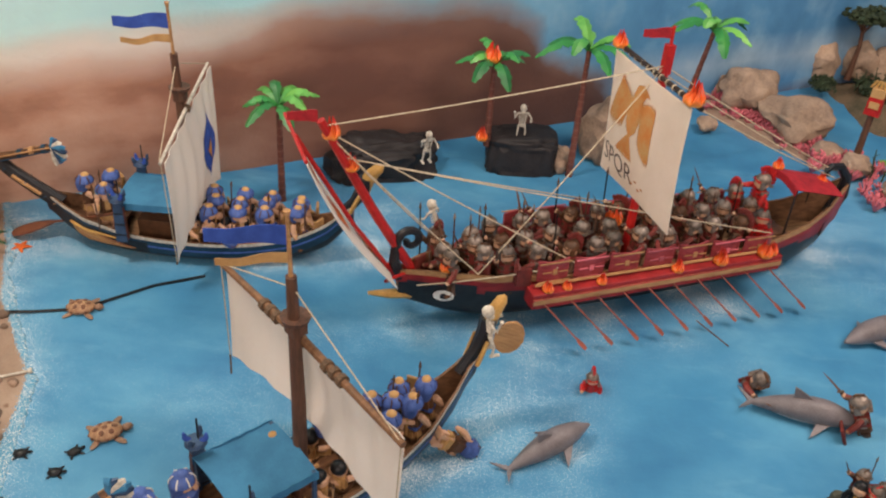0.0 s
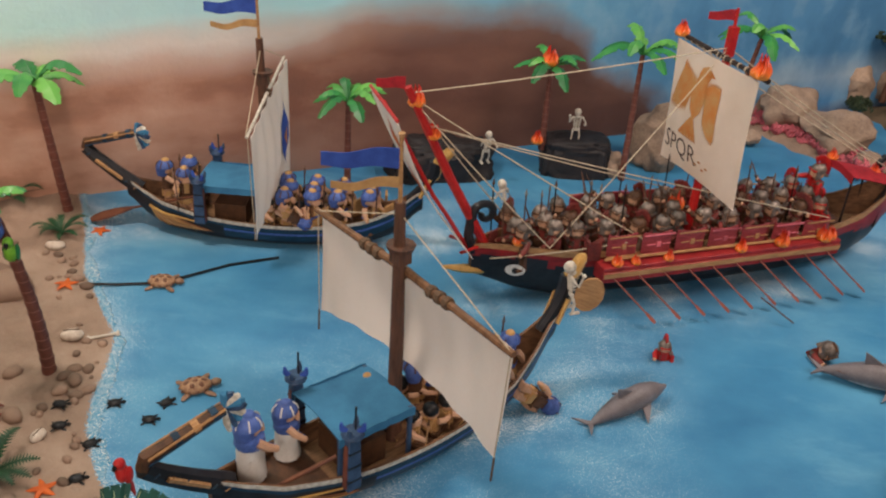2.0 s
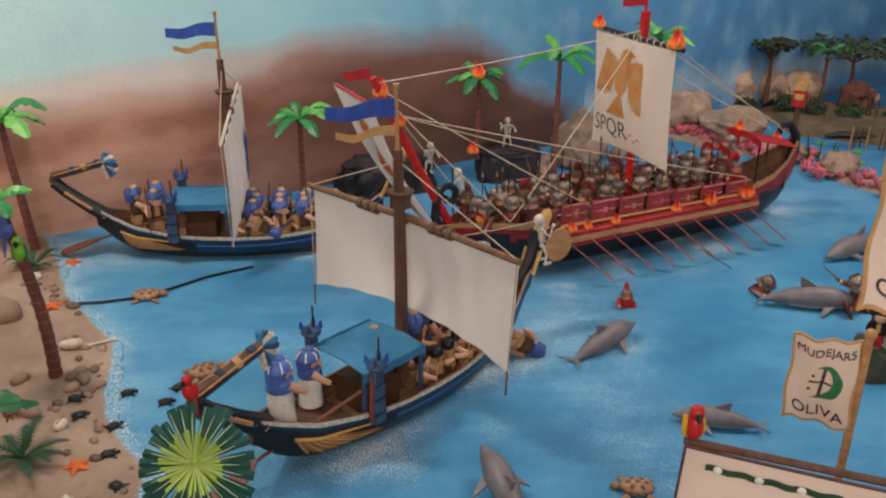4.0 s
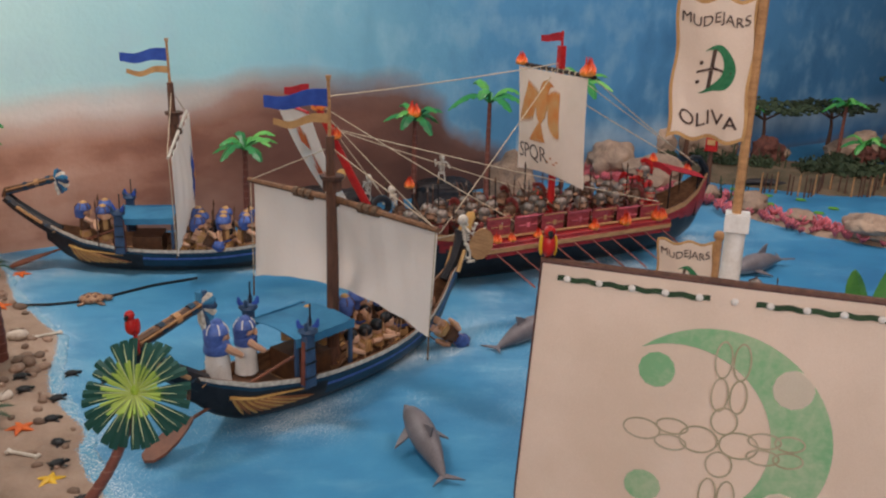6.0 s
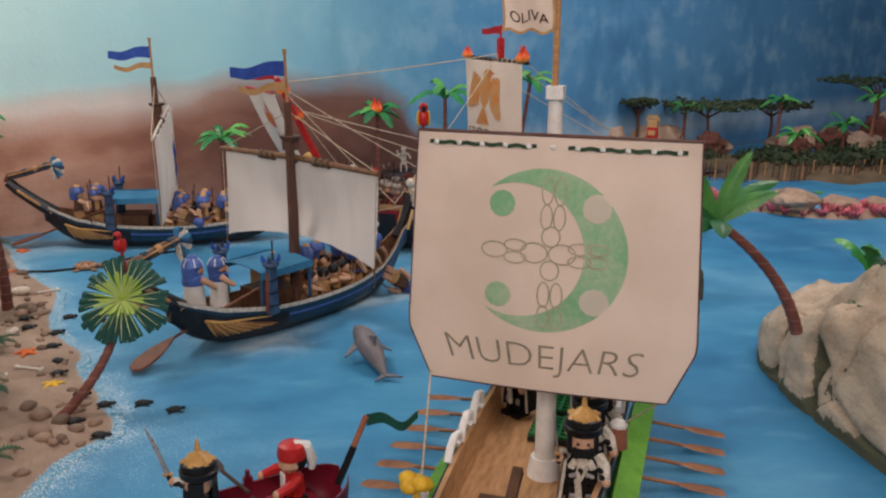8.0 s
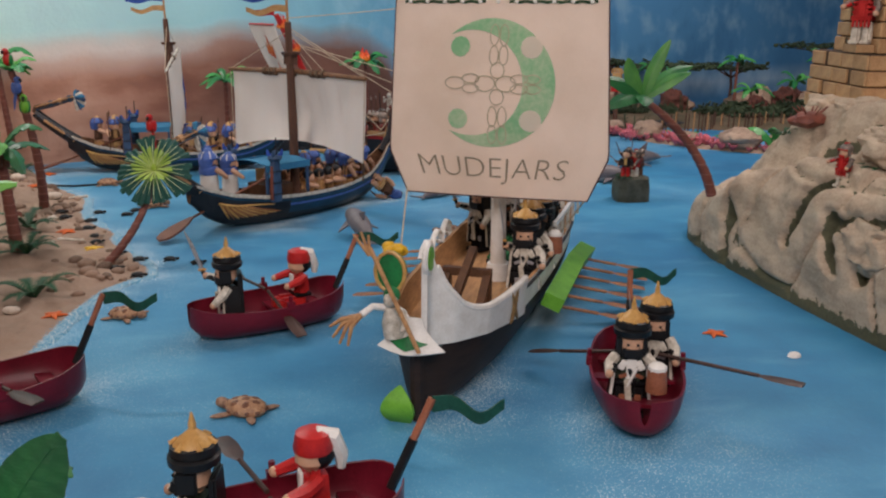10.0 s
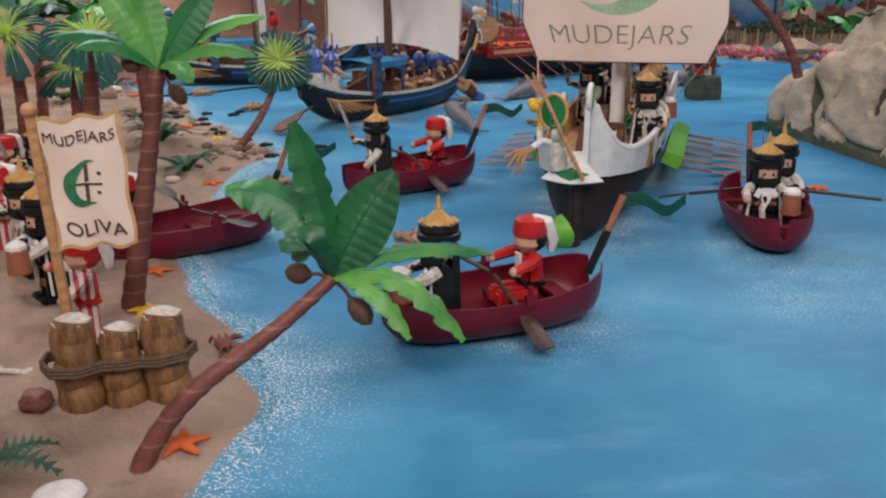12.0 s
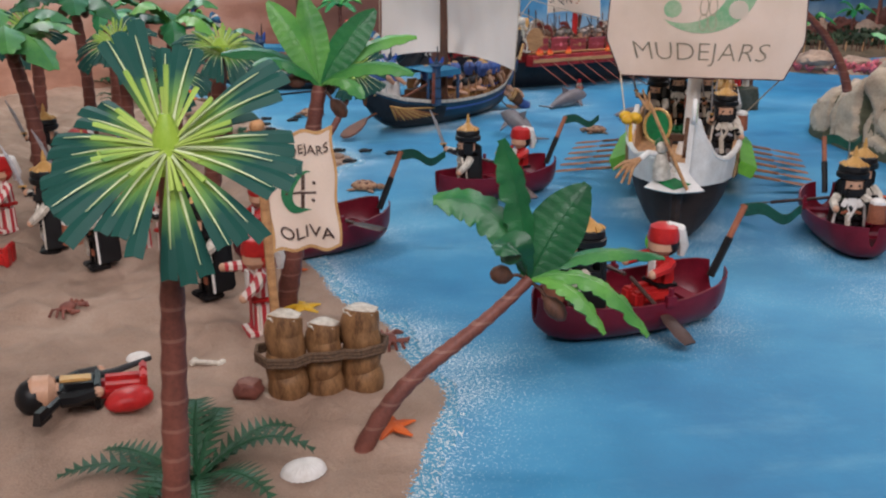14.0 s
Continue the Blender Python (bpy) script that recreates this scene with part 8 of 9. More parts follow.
# landing party on the beach
for x, y, a, kind in ((-0.503, -0.215, 200, "sailor"), (-0.560, -0.130, 215, "moor_a"), (-0.600, -0.055, 230, "moor_b"), (-0.662, 0.052, 200, "sailor"), (-0.748, 0.155, 220, "moor_b"), (-0.66, 0.20, 240, "moor_b"), (-0.80, 0.34, 220, "sailor"), (-0.87, 0.42, 200, "moor_b"), (-0.70, -0.01, 210, "moor_a"), (-0.775, 0.075, 190, "moor_b"), (-0.85, 0.14, 230, "sailor"), (-0.91, 0.24, 200, "moor_a"), (-0.725, 0.265, 240, "redstand"), (-0.625, 0.03, 250, "sailor"), (-0.96, 0.40, 210, "moor_b")):
    doll(kind, spot(x, y, None, a))
doll("captive", spot(-0.585, -0.360, 0.022, 12) @ pose(0, 0, 0, 0, -86, 0), "doll in black coat and red boots lying on sand")
doll("captive", spot(-0.80, 0.0, 0.022) @ pose(0, 0, 0, 0, -88, 0), "doll with red boots lying on its back")
bm = bmesh.new()
lump(bm, (0, 0, 0.010), (0.019, 0.014, 0.009), 5, 0.10, 0, 3, 1.5, 0.0)
tagged(finish("shield", bm, M["red"], at=spot(-0.592, -0.392, None, 30)), "rounded red shield dropped beside the lying doll", "shield")
for dx, dy, ang, ln in ((-0.02, 0.012, 20, 0.075), (-0.045, -0.03, 75, 0.06)):
    bm = bmesh.new()
    tube(bm, [(-ln / 2, 0, 0.004), (ln * 0.1, 0, 0.006), (ln / 2, 0, 0.012)], [0.0042, 0.003, 0.002], 7)
    box(bm, (-ln * 0.42, 0, 0.005), (0.016, 0.007, 0.010), None, 0, 0.7)
    tagged(finish("musket", bm, M["black"], at=spot(-0.60 + dx, -0.360 + dy, None, ang) @ pose(0, 0, 0.012)), "black toy musket lying across the fallen doll", "musket", "muskets")
# swimmers and riders
doll("roman_c", pose(0.246, 1.330, -0.028, 0, 8, -90) @ Matrix.Diagonal((0.68, 0.68, 0.68, 1)), "doll in red swimming upright in the sea")
doll("roman_b", pose(0.497, 1.415, -0.040, 0, 40, -60), "doll in grey armour afloat beside the galley")
doll("roman_b", pose(0.690, 1.298, -0.022, 0, 25, 170), "doll soldier gripped at a dolphin's snout")
bm = bmesh.new()
tube(bm, [(0.490, 1.464, 0.010), (0.429, 1.482, 0.045)], 0.0013, 5)
tagged(finish("lance", bm, M["mast"]), "thin dark lance slanting from the swimming doll", "lance")


# ---- sea creatures ----
def dolphin(m, label, s=1.0):
    bm = bmesh.new()
    xs = [-0.085, -0.07, -0.045, -0.01, 0.03, 0.06, 0.075, 0.088]
    rs = [0.004, 0.008, 0.0145, 0.021, 0.021, 0.015, 0.0085, 0.003]
    zs = [0.014, 0.017, 0.020, 0.022, 0.022, 0.019, 0.016, 0.015]
    n = 28
    tube(bm, [(xs[0] + (xs[-1] - xs[0]) * k / n, 0, smooth_at(xs, zs, xs[0] + (xs[-1] - xs[0]) * k / n)) for k in range(n + 1)], [max(smooth_at(xs, rs, xs[0] + (xs[-1] - xs[0]) * k / n), 0.002) for k in range(n + 1)], 14)
    for f in bm.faces:
        f.material_index = 1 if f.calc_center_median().z < 0.011 else 0
    def fin(a, b, tip, w):
        a, b, tip = Vector(a), Vector(b), Vector(tip)
        q = [a, a.lerp(tip, 0.6) + (tip - b) * 0.06, tip, b.lerp(tip, 0.55), b]
        side = (b - a).cross(tip - a).normalized() * w
        top, low = [bm.verts.new(p + side) for p in q], [bm.verts.new(p - side) for p in q]
        bm.faces.new(top)
        bm.faces.new(low[::-1])
        for k in range(5):
            bm.faces.new((low[k], low[(k + 1) % 5], top[(k + 1) % 5], top[k]))
    fin((0.012, 0, 0.040), (-0.022, 0, 0.038), (-0.026, 0, 0.062), 0.0016)
    for sg in (-1, 1):
        fin((0.042, sg * 0.014, 0.014), (0.018, sg * 0.016, 0.013), (0.006, sg * 0.046, 0.003), 0.0016)
        fin((-0.076, 0, 0.015), (-0.088, 0, 0.015), (-0.104, sg * 0.026, 0.020), 0.0016)
    return tagged(finish("dolphin_figurine", bm, [M["grey"], M["pale"]], at=m @ Matrix.Diagonal((s, s, s, 1))), label, "figurine", "toy dolphins")


def between(a, b, lift=0.0, roll=0, pitch=0):
    """A pose midway between two places, its x from the first to the second."""
    return pose((a[0] + b[0]) / 2, (a[1] + b[1]) / 2, lift, roll, pitch, math.degrees(math.atan2(b[1] - a[1], b[0] - a[0])))


dolphin(between((0.118, 1.128), (0.238, 1.225), 0.0, 0, -6), "grey toy dolphin resting on the painted sea", 0.88)
dolphin(between((-0.012, 0.715), (-0.057, 0.862), 0.010, 0, -12), "grey toy dolphin rising by the blue ship", 0.86)
dolphin(between((0.495, 1.325), (0.672, 1.300), 0.0), "grey toy dolphin with a doll at its snout", 1.0)
dolphin(between((0.86, 1.60), (0.690, 1.500), 0.0), "grey toy dolphin near the galley's stern", 1.0)
dolphin(between((0.345, 0.93), (0.235, 0.965), 0.0), "grey toy dolphin behind the white galley", 0.7)


def turtle(m, label, s=1.0, material="turtle"):
    bm = bmesh.new()
    lump(bm, (0, 0, 0.007), (0.024, 0.018, 0.010), 3, 0.06, 0, 3, 6.0, 0.001)
    ball(bm, (0.030, 0, 0.007), (0.009, 0.006, 0.006), 1, 8, 6)
    for x, y, a in ((0.017, 0.020, 0.8), (0.017, -0.020, -0.8), (-0.017, 0.016, 2.3), (-0.017, -0.016, -2.3)):
        ball(bm, (x, y, 0.003), (0.013, 0.005, 0.0022), 1, 8, 5, Matrix.Rotation(a, 3, "Z"))
    dark = 2 if material == "turtle" else 0
    rows = [(0.013, 0.0), (0.0, 0.0), (-0.013, 0.0), (0.0075, 0.0095), (-0.0065, 0.0095), (0.0075, -0.0095), (-0.0065, -0.0095)]
    for px, py in rows:
        h = 0.0070 + 0.0100 * math.sqrt(max(0.05, 1 - (px / 0.024) ** 2 - (py / 0.018) ** 2))
        turn = Vector((px * 0.30, py * 0.55, 0.012)).normalized().to_track_quat("Z", "X").to_matrix()
        ball(bm, (px, py, h - 0.0010), (0.0052, 0.0044, 0.0020), dark, 6, 5, turn)
    for k in range(12):
        w = k * 0.5236
        ball(bm, (0.0225 * math.cos(w), 0.0168 * math.sin(w), 0.0072), (0.0032, 0.0032, 0.0022), dark, 6, 4)
    return tagged(finish("turtle_figurine", bm, [M[material], M["flipper"] if material == "turtle" else M[material], M["plates"]], at=m @ Matrix.Diagonal((s, s, s, 1))), label, "figurine", "toy turtles")


turtle(pose(-0.626, 1.381, 0, 0, 0, 10), "brown spotted toy turtle on a dark line in the sea")
turtle(pose(-0.470, 1.110, 0, 0, 0, 30), "brown spotted toy turtle on the painted sea")
turtle(pose(-0.180, 0.032, 0, 0, 0, 150), "brown spotted toy turtle before the white galley")
turtle(pose(-0.375, 0.365, 0, 0, 0, -20), "brown spotted toy turtle off the beach", 0.9)
turtle(pose(0.141, 0.808, 0, 0, 0, 172), "brown spotted toy turtle between the ships", 0.9)
baby = None
for x, y, a in ((-0.572, 1.056, 20), (-0.567, 0.965, 40), (-0.555, 0.900, 20), (-0.640, 1.030, 10), (-0.622, 0.990, 20), (-0.525, 0.832, -30), (-0.452, 0.684, 10), (-0.412, 0.657, 15), (-0.362, 0.663, 10), (-0.313, 0.637, 20), (-0.508, 0.771, 30), (-0.440, 0.605, 20), (-0.395, 0.560, 0), (-0.50, 1.07, 50), (-0.51, 1.03, 15)):
    z = max(sand_z(x, y), 0.0)
    if baby is None:
        baby = turtle(pose(x, y, z, 0, 0, a), "tiny black toy turtle hatchling crawling to sea", 0.42, "black")
    else:
        o = baby.copy()
        scene.collection.objects.link(o)
        o.matrix_world = pose(x, y, z, 0, 0, a) @ Matrix.Diagonal((0.42, 0.42, 0.42, 1))


def starfish(m, label, material="orange", s=1.0):
    bm = bmesh.new()
    ball(bm, (0, 0, 0.003), (0.008, 0.008, 0.004), 0, 10, 6)
    for k in range(5):
        a = k * 1.2566
        tube(bm, [(0, 0, 0.003), (0.012 * math.cos(a), 0.012 * math.sin(a), 0.003), (0.023 * math.cos(a + 0.08), 0.023 * math.sin(a + 0.08), 0.0015)], [0.0065, 0.0045, 0.0014], 7, 0, 0.6)
    return tagged(finish("starfish", bm, M[material], at=m @ Matrix.Diagonal((s, s, s, 1))), label, "starfish", "starfish")


for x, y, a, material, s in ((-0.811, 1.539, 10, "orange", 0.9), (-0.777, 1.332, 30, "orange", 0.9), (-0.588, 0.875, 50, "orange", 0.9), (-0.506, 0.737, 20, "yellow", 0.8), (-0.478, -0.042, 10, "orange", 0.8), (-0.463, -0.165, 25, "yellow", 0.9), (-0.390, -0.428, 20, "orange", 0.9), (-0.47, 0.372, 0, "orange", 0.8)):
    starfish(pose(x, y, max(sand_z(x, y), 0.0), 0, 0, a), "orange starfish lying on the sand" if material == "orange" else "yellow starfish lying on the sand", material, s)
starfish(pose(0.418, 0.209, 0.0, 0, 0, 20), "small orange starfish on the sea by the island", "orange", 0.75)


def cowrie(m, s, label="pale seashell with a dark slit on the sand"):
    bm = bmesh.new()
    ball(bm, (0, 0, 0.006), (0.015, 0.010, 0.008), 0, 12, 8)
    box(bm, (0, 0, 0.0138), (0.020, 0.0016, 0.001), None, 1)
    return tagged(finish("seashell", bm, [M["shell"], M["leather"]], at=m @ Matrix.Diagonal((s, s, s, 1))), label, "shell", "seashells")


for x, y, a, s in ((-0.857, 1.455, 10, 1.2), (-0.698, 1.190, 20, 1.2), (-0.638, 0.963, 80, 0.9), (-0.532, 0.390, 0, 0.8), (-0.70, 0.62, 30, 0.8)):
    cowrie(spot(x, y, None, a), s)


def scallop(m, s, label="white ribbed scallop shell on the sand"):
    bm = bmesh.new()
    sheet(bm, lambda u, v: (0.021 * v * math.cos(u * 6.2832) * (1 + 0.10 * math.sin(u * 6.2832)), 0.016 * v * math.sin(u * 6.2832), 0.001 + 0.0115 * math.sqrt(max(0.0, 1 - v * v)) + 0.0007 * v * math.sin(u * 150)), 72, 9, 0.0012)
    return tagged(finish("seashell", bm, M["white"], at=m @ Matrix.Diagonal((s, s, s, 1))), label, "shell", "seashells")


scallop(spot(-0.457, -0.484, None, 20), 0.78)
scallop(spot(-0.608, -0.279, None, 20), 0.5, "small pale seashell half sunk in sand")
scallop(pose(0.484, 0.122, 0, 0, 0, 30), 0.45, "small white seashell on the painted sea")


def bone(m, ln, label="small white bone lying on the sand"):
    bm = bmesh.new()
    tube(bm, [(-ln / 2, 0, 0.003), (ln / 2, 0, 0.003)], 0.0024, 7)
    for sx in (-1, 1):
        for sy in (-1, 1):
            ball(bm, (sx * ln / 2, sy * 0.0025, 0.003), 0.0032, 0, 7, 5)
    return tagged(finish("bone", bm, M["bone"], at=m), label, "bone", "bones")


bone(spot(-0.655, 1.206, None, 30), 0.045)
bone(spot(-0.545, -0.297, None, -15), 0.026)
bone(spot(-0.60, 0.76, None, 10), 0.04)
bone(spot(-0.56, 0.80, None, -20), 0.045)


def crab(m, label="brownish red crab on the sand"):
    bm = bmesh.new()
    ball(bm, (0, 0, 0.005), (0.008, 0.011, 0.005), 0, 10, 6)
    for sg in (-1, 1):
        for k in range(3):
            tube(bm, [(0.004 * (k - 1), sg * 0.008, 0.005), (0.006 * (k - 1), sg * 0.016, 0.007), (0.008 * (k - 1), sg * 0.020, 0.0005)], 0.0014, 5)
        tube(bm, [(0.006, sg * 0.008, 0.005), (0.014, sg * 0.012, 0.005), (0.019, sg * 0.007, 0.005)], [0.0018, 0.0030, 0.0012], 6)
    return tagged(finish("crab", bm, M["crab"], at=m), label, "crab", "crabs")


crab(pose(-0.381, -0.258, max(sand_z(-0.381, -0.258), 0), 0, 0, 20))
crab(spot(-0.70, -0.155, None, -20))
crab(spot(-0.72, 0.99, None, 40))


# ---- stones on the beach ----
STONES = []
for k in range(6):
    bm = bmesh.new()
    lump(bm, (0, 0, 0.35), (1.0, 0.75, 0.55), k * 3.1, 0.18, 0, 2, 1.3, -0.1)
    STONES.append(bm)
stone_mesh = []
for k, bm in enumerate(STONES):
    me = bpy.data.meshes.new("pebble")
    bm.to_mesh(me)
    bm.free()
    me.materials.append(M["pebble"])
    me.shade_smooth()
    stone_mesh.append(me)
rng = random.Random(11)
spots = [(-0.665, 1.094, 0.012), (-0.66, 1.117, 0.013), (-0.631, 1.06, 0.012), (-0.741, 1.086, 0.016), (-0.69, 0.992, 0.018), (-0.646, 1.089, 0.014), (-0.516, 0.659, 0.014), (-0.47, 0.561, 0.016), (-0.769, 1.358, 0.012), (-0.745, 1.34, 0.013), (-0.79, 1.38, 0.009), (-0.80, 1.41, 0.010), (-0.62, 1.075, 0.012), (-0.655, 1.06, 0.013), (-0.64, 1.12, 0.011), (-0.49, 0.63, 0.018), (-0.455, 0.60, 0.014), (-0.43, 0.58, 0.012), (-0.41, 0.60, 0.011), (-0.46, 0.545, 0.013), (-0.44, 0.55, 0.010)]
spots += [(shore_x(y) - abs(rng.gauss(0.03, 0.05)) - 0.01, y, rng.uniform(0.004, 0.010)) for y in (rng.uniform(0.45, 1.45) for _ in range(60))]
for x, y, r in spots:
    o = new("pebble", stone_mesh[rng.randrange(6)])
    o.matrix_world = spot(x, y, sand_z(x, y) - r * 0.15, rng.uniform(0, 360)) @ Matrix.Diagonal((r, r, r, 1))
    tagged(o, "smooth brown beach pebble half sunk in sand", "pebble", "beach pebbles")
for x, y, r in ((-0.86, 1.285, 0.05), (-0.90, 1.33, 0.035), (-0.80, 0.985, 0.028)):
    o = new("beach_rock", stone_mesh[1])
    o.matrix_world = spot(x, y, sand_z(x, y) - r * 0.15, 30) @ Matrix.Diagonal((r, r, r, 1))
    tagged(o, "flat brown rock lying on the beach", "rock", "beach rocks")


# ---- the mooring logs, banner and cable ----
def log_post(m, h, r, label):
    lp = thing("mooring_log", m, label, "log", "mooring logs")
    bm = bmesh.new()
    n = 14
    pts = [(0.0012 * math.sin(k), 0.001 * math.cos(k * 1.7), h * k / n) for k in range(n + 1)]
    tube(bm, pts, [r * (1.0 + 0.03 * math.sin(k * 1.3)) * (1.02 - 0.10 * k / n) * (0.93 if k == n else 1.0) for k in range(n + 1)], 16)
    part("trunk_piece", bm, M["log"], lp, "carved brown log")
    bm = bmesh.new()
    lump(bm, (0, 0, h), (r * 0.86, r * 0.86, 0.004), 4, 0.2, 0, 2, 2.0)
    part("cut_top", bm, M["bone"], lp, "pale weathered cut top")
    return lp


log_post(spot(-0.472, -0.366), 0.066, 0.0165, "short brown log tied upright to two others")
log_post(spot(-0.441, -0.361), 0.060, 0.0150, "thinner brown log tied between two others")
log_post(spot(-0.410, -0.354), 0.070, 0.0172, "tallest brown log tied upright to two others")
for dz in (0.0, 0.004, 0.008):
    bm = bmesh.new()
    ring = [(-0.4955, -0.355), (-0.485, -0.372), (-0.465, -0.372), (-0.452, -0.362), (-0.435, -0.364), (-0.425, -0.358), (-0.412, -0.360), (-0.392, -0.352), (-0.388, -0.334), (-0.40, -0.319), (-0.42, -0.326), (-0.445, -0.328), (-0.475, -0.331), (-0.4955, -0.340), (-0.4955, -0.355)]
    tube(bm, [(x, y - 0.016, 0.044 + dz * 0.7 + 0.0006 * math.sin(k * 2)) for k, (x, y) in enumerate(ring)], 0.0018, 7)
    tagged(finish("log_rope", bm, M["darkrope"]), "dark rope bound round the mooring logs", "rope", "log ropes")
bm = bmesh.new()
lump(bm, (0, 0, 0.008), (0.012, 0.012, 0.010), 2, 0.2, 0, 3)
tagged(finish("coconut", bm, M["trunk"], at=spot(-0.503, -0.372)), "brown coconut lying by the mooring logs", "coconut")
banner(pose(-0.453, -0.344, 0.176, 0, -2, 8), 0.056, 0.098, "cream banner lettered in dark ink above the beach", -0.165, -1, -1, 0.0040, 0.006)
banner(MOON @ pose(0.166, 0.025, 0.346, 0, 0, -90), 0.054, 0.082, "small cream lettered banner on the galley's deck", -0.289, 1, 1, 0.0036, 0.008)
for pts, label in (([(-0.742, 1.345, 0.008), (-0.70, 1.36, 0.003), (-0.626, 1.38, 0.0035), (-0.53, 1.466, 0.003), (-0.45, 1.51, 0.003)], "thin dark cable across the bay"), ([(-1.05, 1.66, 0.004), (-0.95, 1.702, 0.004), (-0.85, 1.735, 0.004), (-0.77, 1.775, 0.004)], "dark cable along the foot of the backdrop")):
    bm = bmesh.new()
    tube(bm, pts, 0.0025, 6)
    tagged(finish("cable", bm, M["black"]), label, "cable", "cables")


# ---- parrots on the palms and the white galley's yard ----
def parrot(m, body, wing, tail, label, s=1.0):
    bm = bmesh.new()
    ball(bm, (0, 0, 0.014), (0.0075, 0.0075, 0.012), 0, 10, 8)
    ball(bm, (0.002, 0, 0.028), (0.0068, 0.0062, 0.0068), 0, 10, 7)
    tube(bm, [(0.007, 0, 0.029), (0.0105, 0, 0.026), (0.0095, 0, 0.023)], [0.003, 0.0024, 0.0006], 6, 3)
    for sg in (-1, 1):
        ball(bm, (-0.003, sg * 0.0068, 0.013), (0.0055, 0.0026, 0.011), 1, 8, 6)
    tube(bm, [(-0.004, 0, 0.007), (-0.010, 0, -0.012), (-0.013, 0, -0.028)], [0.004, 0.0038, 0.0012], 6, 2, 0.5)
    return tagged(finish("parrot_figurine", bm, [M[body], M[wing], M[tail], M["black"]], at=m @ Matrix.Diagonal((s, s, s, 1))), label, "figurine", "toy parrots")


parrot(MOON @ pose(-0.096, 0.113, 0.437, 0, 0, 200), "red", "yellow", "red", "red and yellow toy parrot perched on the yard", 0.72)
parrot(pose(-0.385, 0.705, 0.212, 0, 0, 250), "red", "red", "red", "red toy parrot perched on the fan palm", 0.95)
parrot(pose(-0.730, 1.088, 0.300, 0, 0, 240), "red", "green", "red", "red and green toy parrot on the leaning trunk", 1.1)
parrot(pose(-0.712, 1.075, 0.245, 0, 0, 330), "blue", "blue", "blue", "blue toy parrot perched on the trunk", 1.1)
parrot(pose(-0.705, 1.085, 0.205, 0, 0, 280), "lime", "green", "green", "lime and green toy parrot on the trunk", 1.2)


# ---- far shore: boulders, black rocks, reef and marsh ----
def boulder(x, y, r, h, seed, material="boulder", label="pinkish beige boulder at the water's edge", z=0.0, group="boulders", name="boulder"):
    bm = bmesh.new()
    lump(bm, (0, 0, h * 0.42), (r, r * 0.85, h * 0.62), seed, 0.28, 0, 4, 1.4, -0.004)
    return tagged(finish(name, bm, M[material], at=pose(x, y, z, 0, 0, seed * 47 % 360)), label, "rock", group)


boulder(0.315, 2.15, 0.075, 0.135, 1)
boulder(0.20, 2.06, 0.032, 0.055, 2)
boulder(0.165, 2.04, 0.024, 0.075, 3)
boulder(0.185, 2.07, 0.028, 0.04, 4)
boulder(0.43, 2.20, 0.03, 0.03, 5)
bm = bmesh.new()
lump(bm, (0, 0, 0.036), (0.084, 0.050, 0.052), 3.0, 0.16, 0, 5, 1.6, -0.003, 0.45)
tagged(finish("black_rock", bm, M["blackrock"], at=pose(0.11, 2.055, 0, 0, 0, 5)), "low black rock block by the far shore", "rock", "black rocks")
bm = bmesh.new()
lump(bm, (0, 0, 0.030), (0.115, 0.055, 0.055), 9.0, 0.30, 0, 5, 1.9, -0.003, 0.6)
tagged(finish("black_rock", bm, M["blackrock"], at=pose(-0.19, 1.965, 0, 0, 0, 20)), "rugged black rock before the backdrop", "rock", "black rocks")
bones(pose(0.105, 2.035, 0.083, 0, 0, -80), "white skeleton doll standing on the black rock")
flame((0.028, 2.02, 0.262), 0.045)
flame((0.020, 2.02, 0.075), 0.034)
bones(pose(-0.095, 1.93, 0.055, 0, 10, -60), "white skeleton doll beside the rugged black rock")


def land_strip(name, label, pts, width, height, seed, material="sand"):
    """A low bank along a line of places."""
    ks = list(range(len(pts)))
    n, m = 60, 12
    verts = []
    for i in range(n + 1):
        k = i / n * (len(pts) - 1)
        c = Vector((smooth_at(ks, [p[0] for p in pts], k), smooth_at(ks, [p[1] for p in pts], k), 0))
        k2 = min(k + 0.05, len(pts) - 1.0)
        k1 = max(k2 - 0.1, 0)
        t = Vector((smooth_at(ks, [p[0] for p in pts], k2) - smooth_at(ks, [p[0] for p in pts], k1), smooth_at(ks, [p[1] for p in pts], k2) - smooth_at(ks, [p[1] for p in pts], k1), 0)).normalized()
        s = Vector((-t.y, t.x, 0))
        end = min(1.0, 6 * min(i / n, 1 - i / n) + 0.15)
        for j in range(m + 1):
            v = j / m * 2 - 1
            w = width * (1 + 0.3 * noise.noise((c.x * 9, c.y * 9, seed)))
            z = height * (1 - abs(v) ** 2.5) * end + 0.008 * noise.noise((c.x * 25 + v, c.y * 25, seed)) - 0.004
            verts.append(tuple(c + s * v * w * end + Vector((0, 0, z))))
    q = m + 1
    me = bpy.data.meshes.new(name)
    me.from_pydata(verts, [], [(i * q + j, (i + 1) * q + j, (i + 1) * q + j + 1, i * q + j + 1) for i in range(n) for j in range(m)])
    me.materials.append(M[material])
    me.shade_smooth()
    return tagged(new(name, me), label, "land", kind="structure")


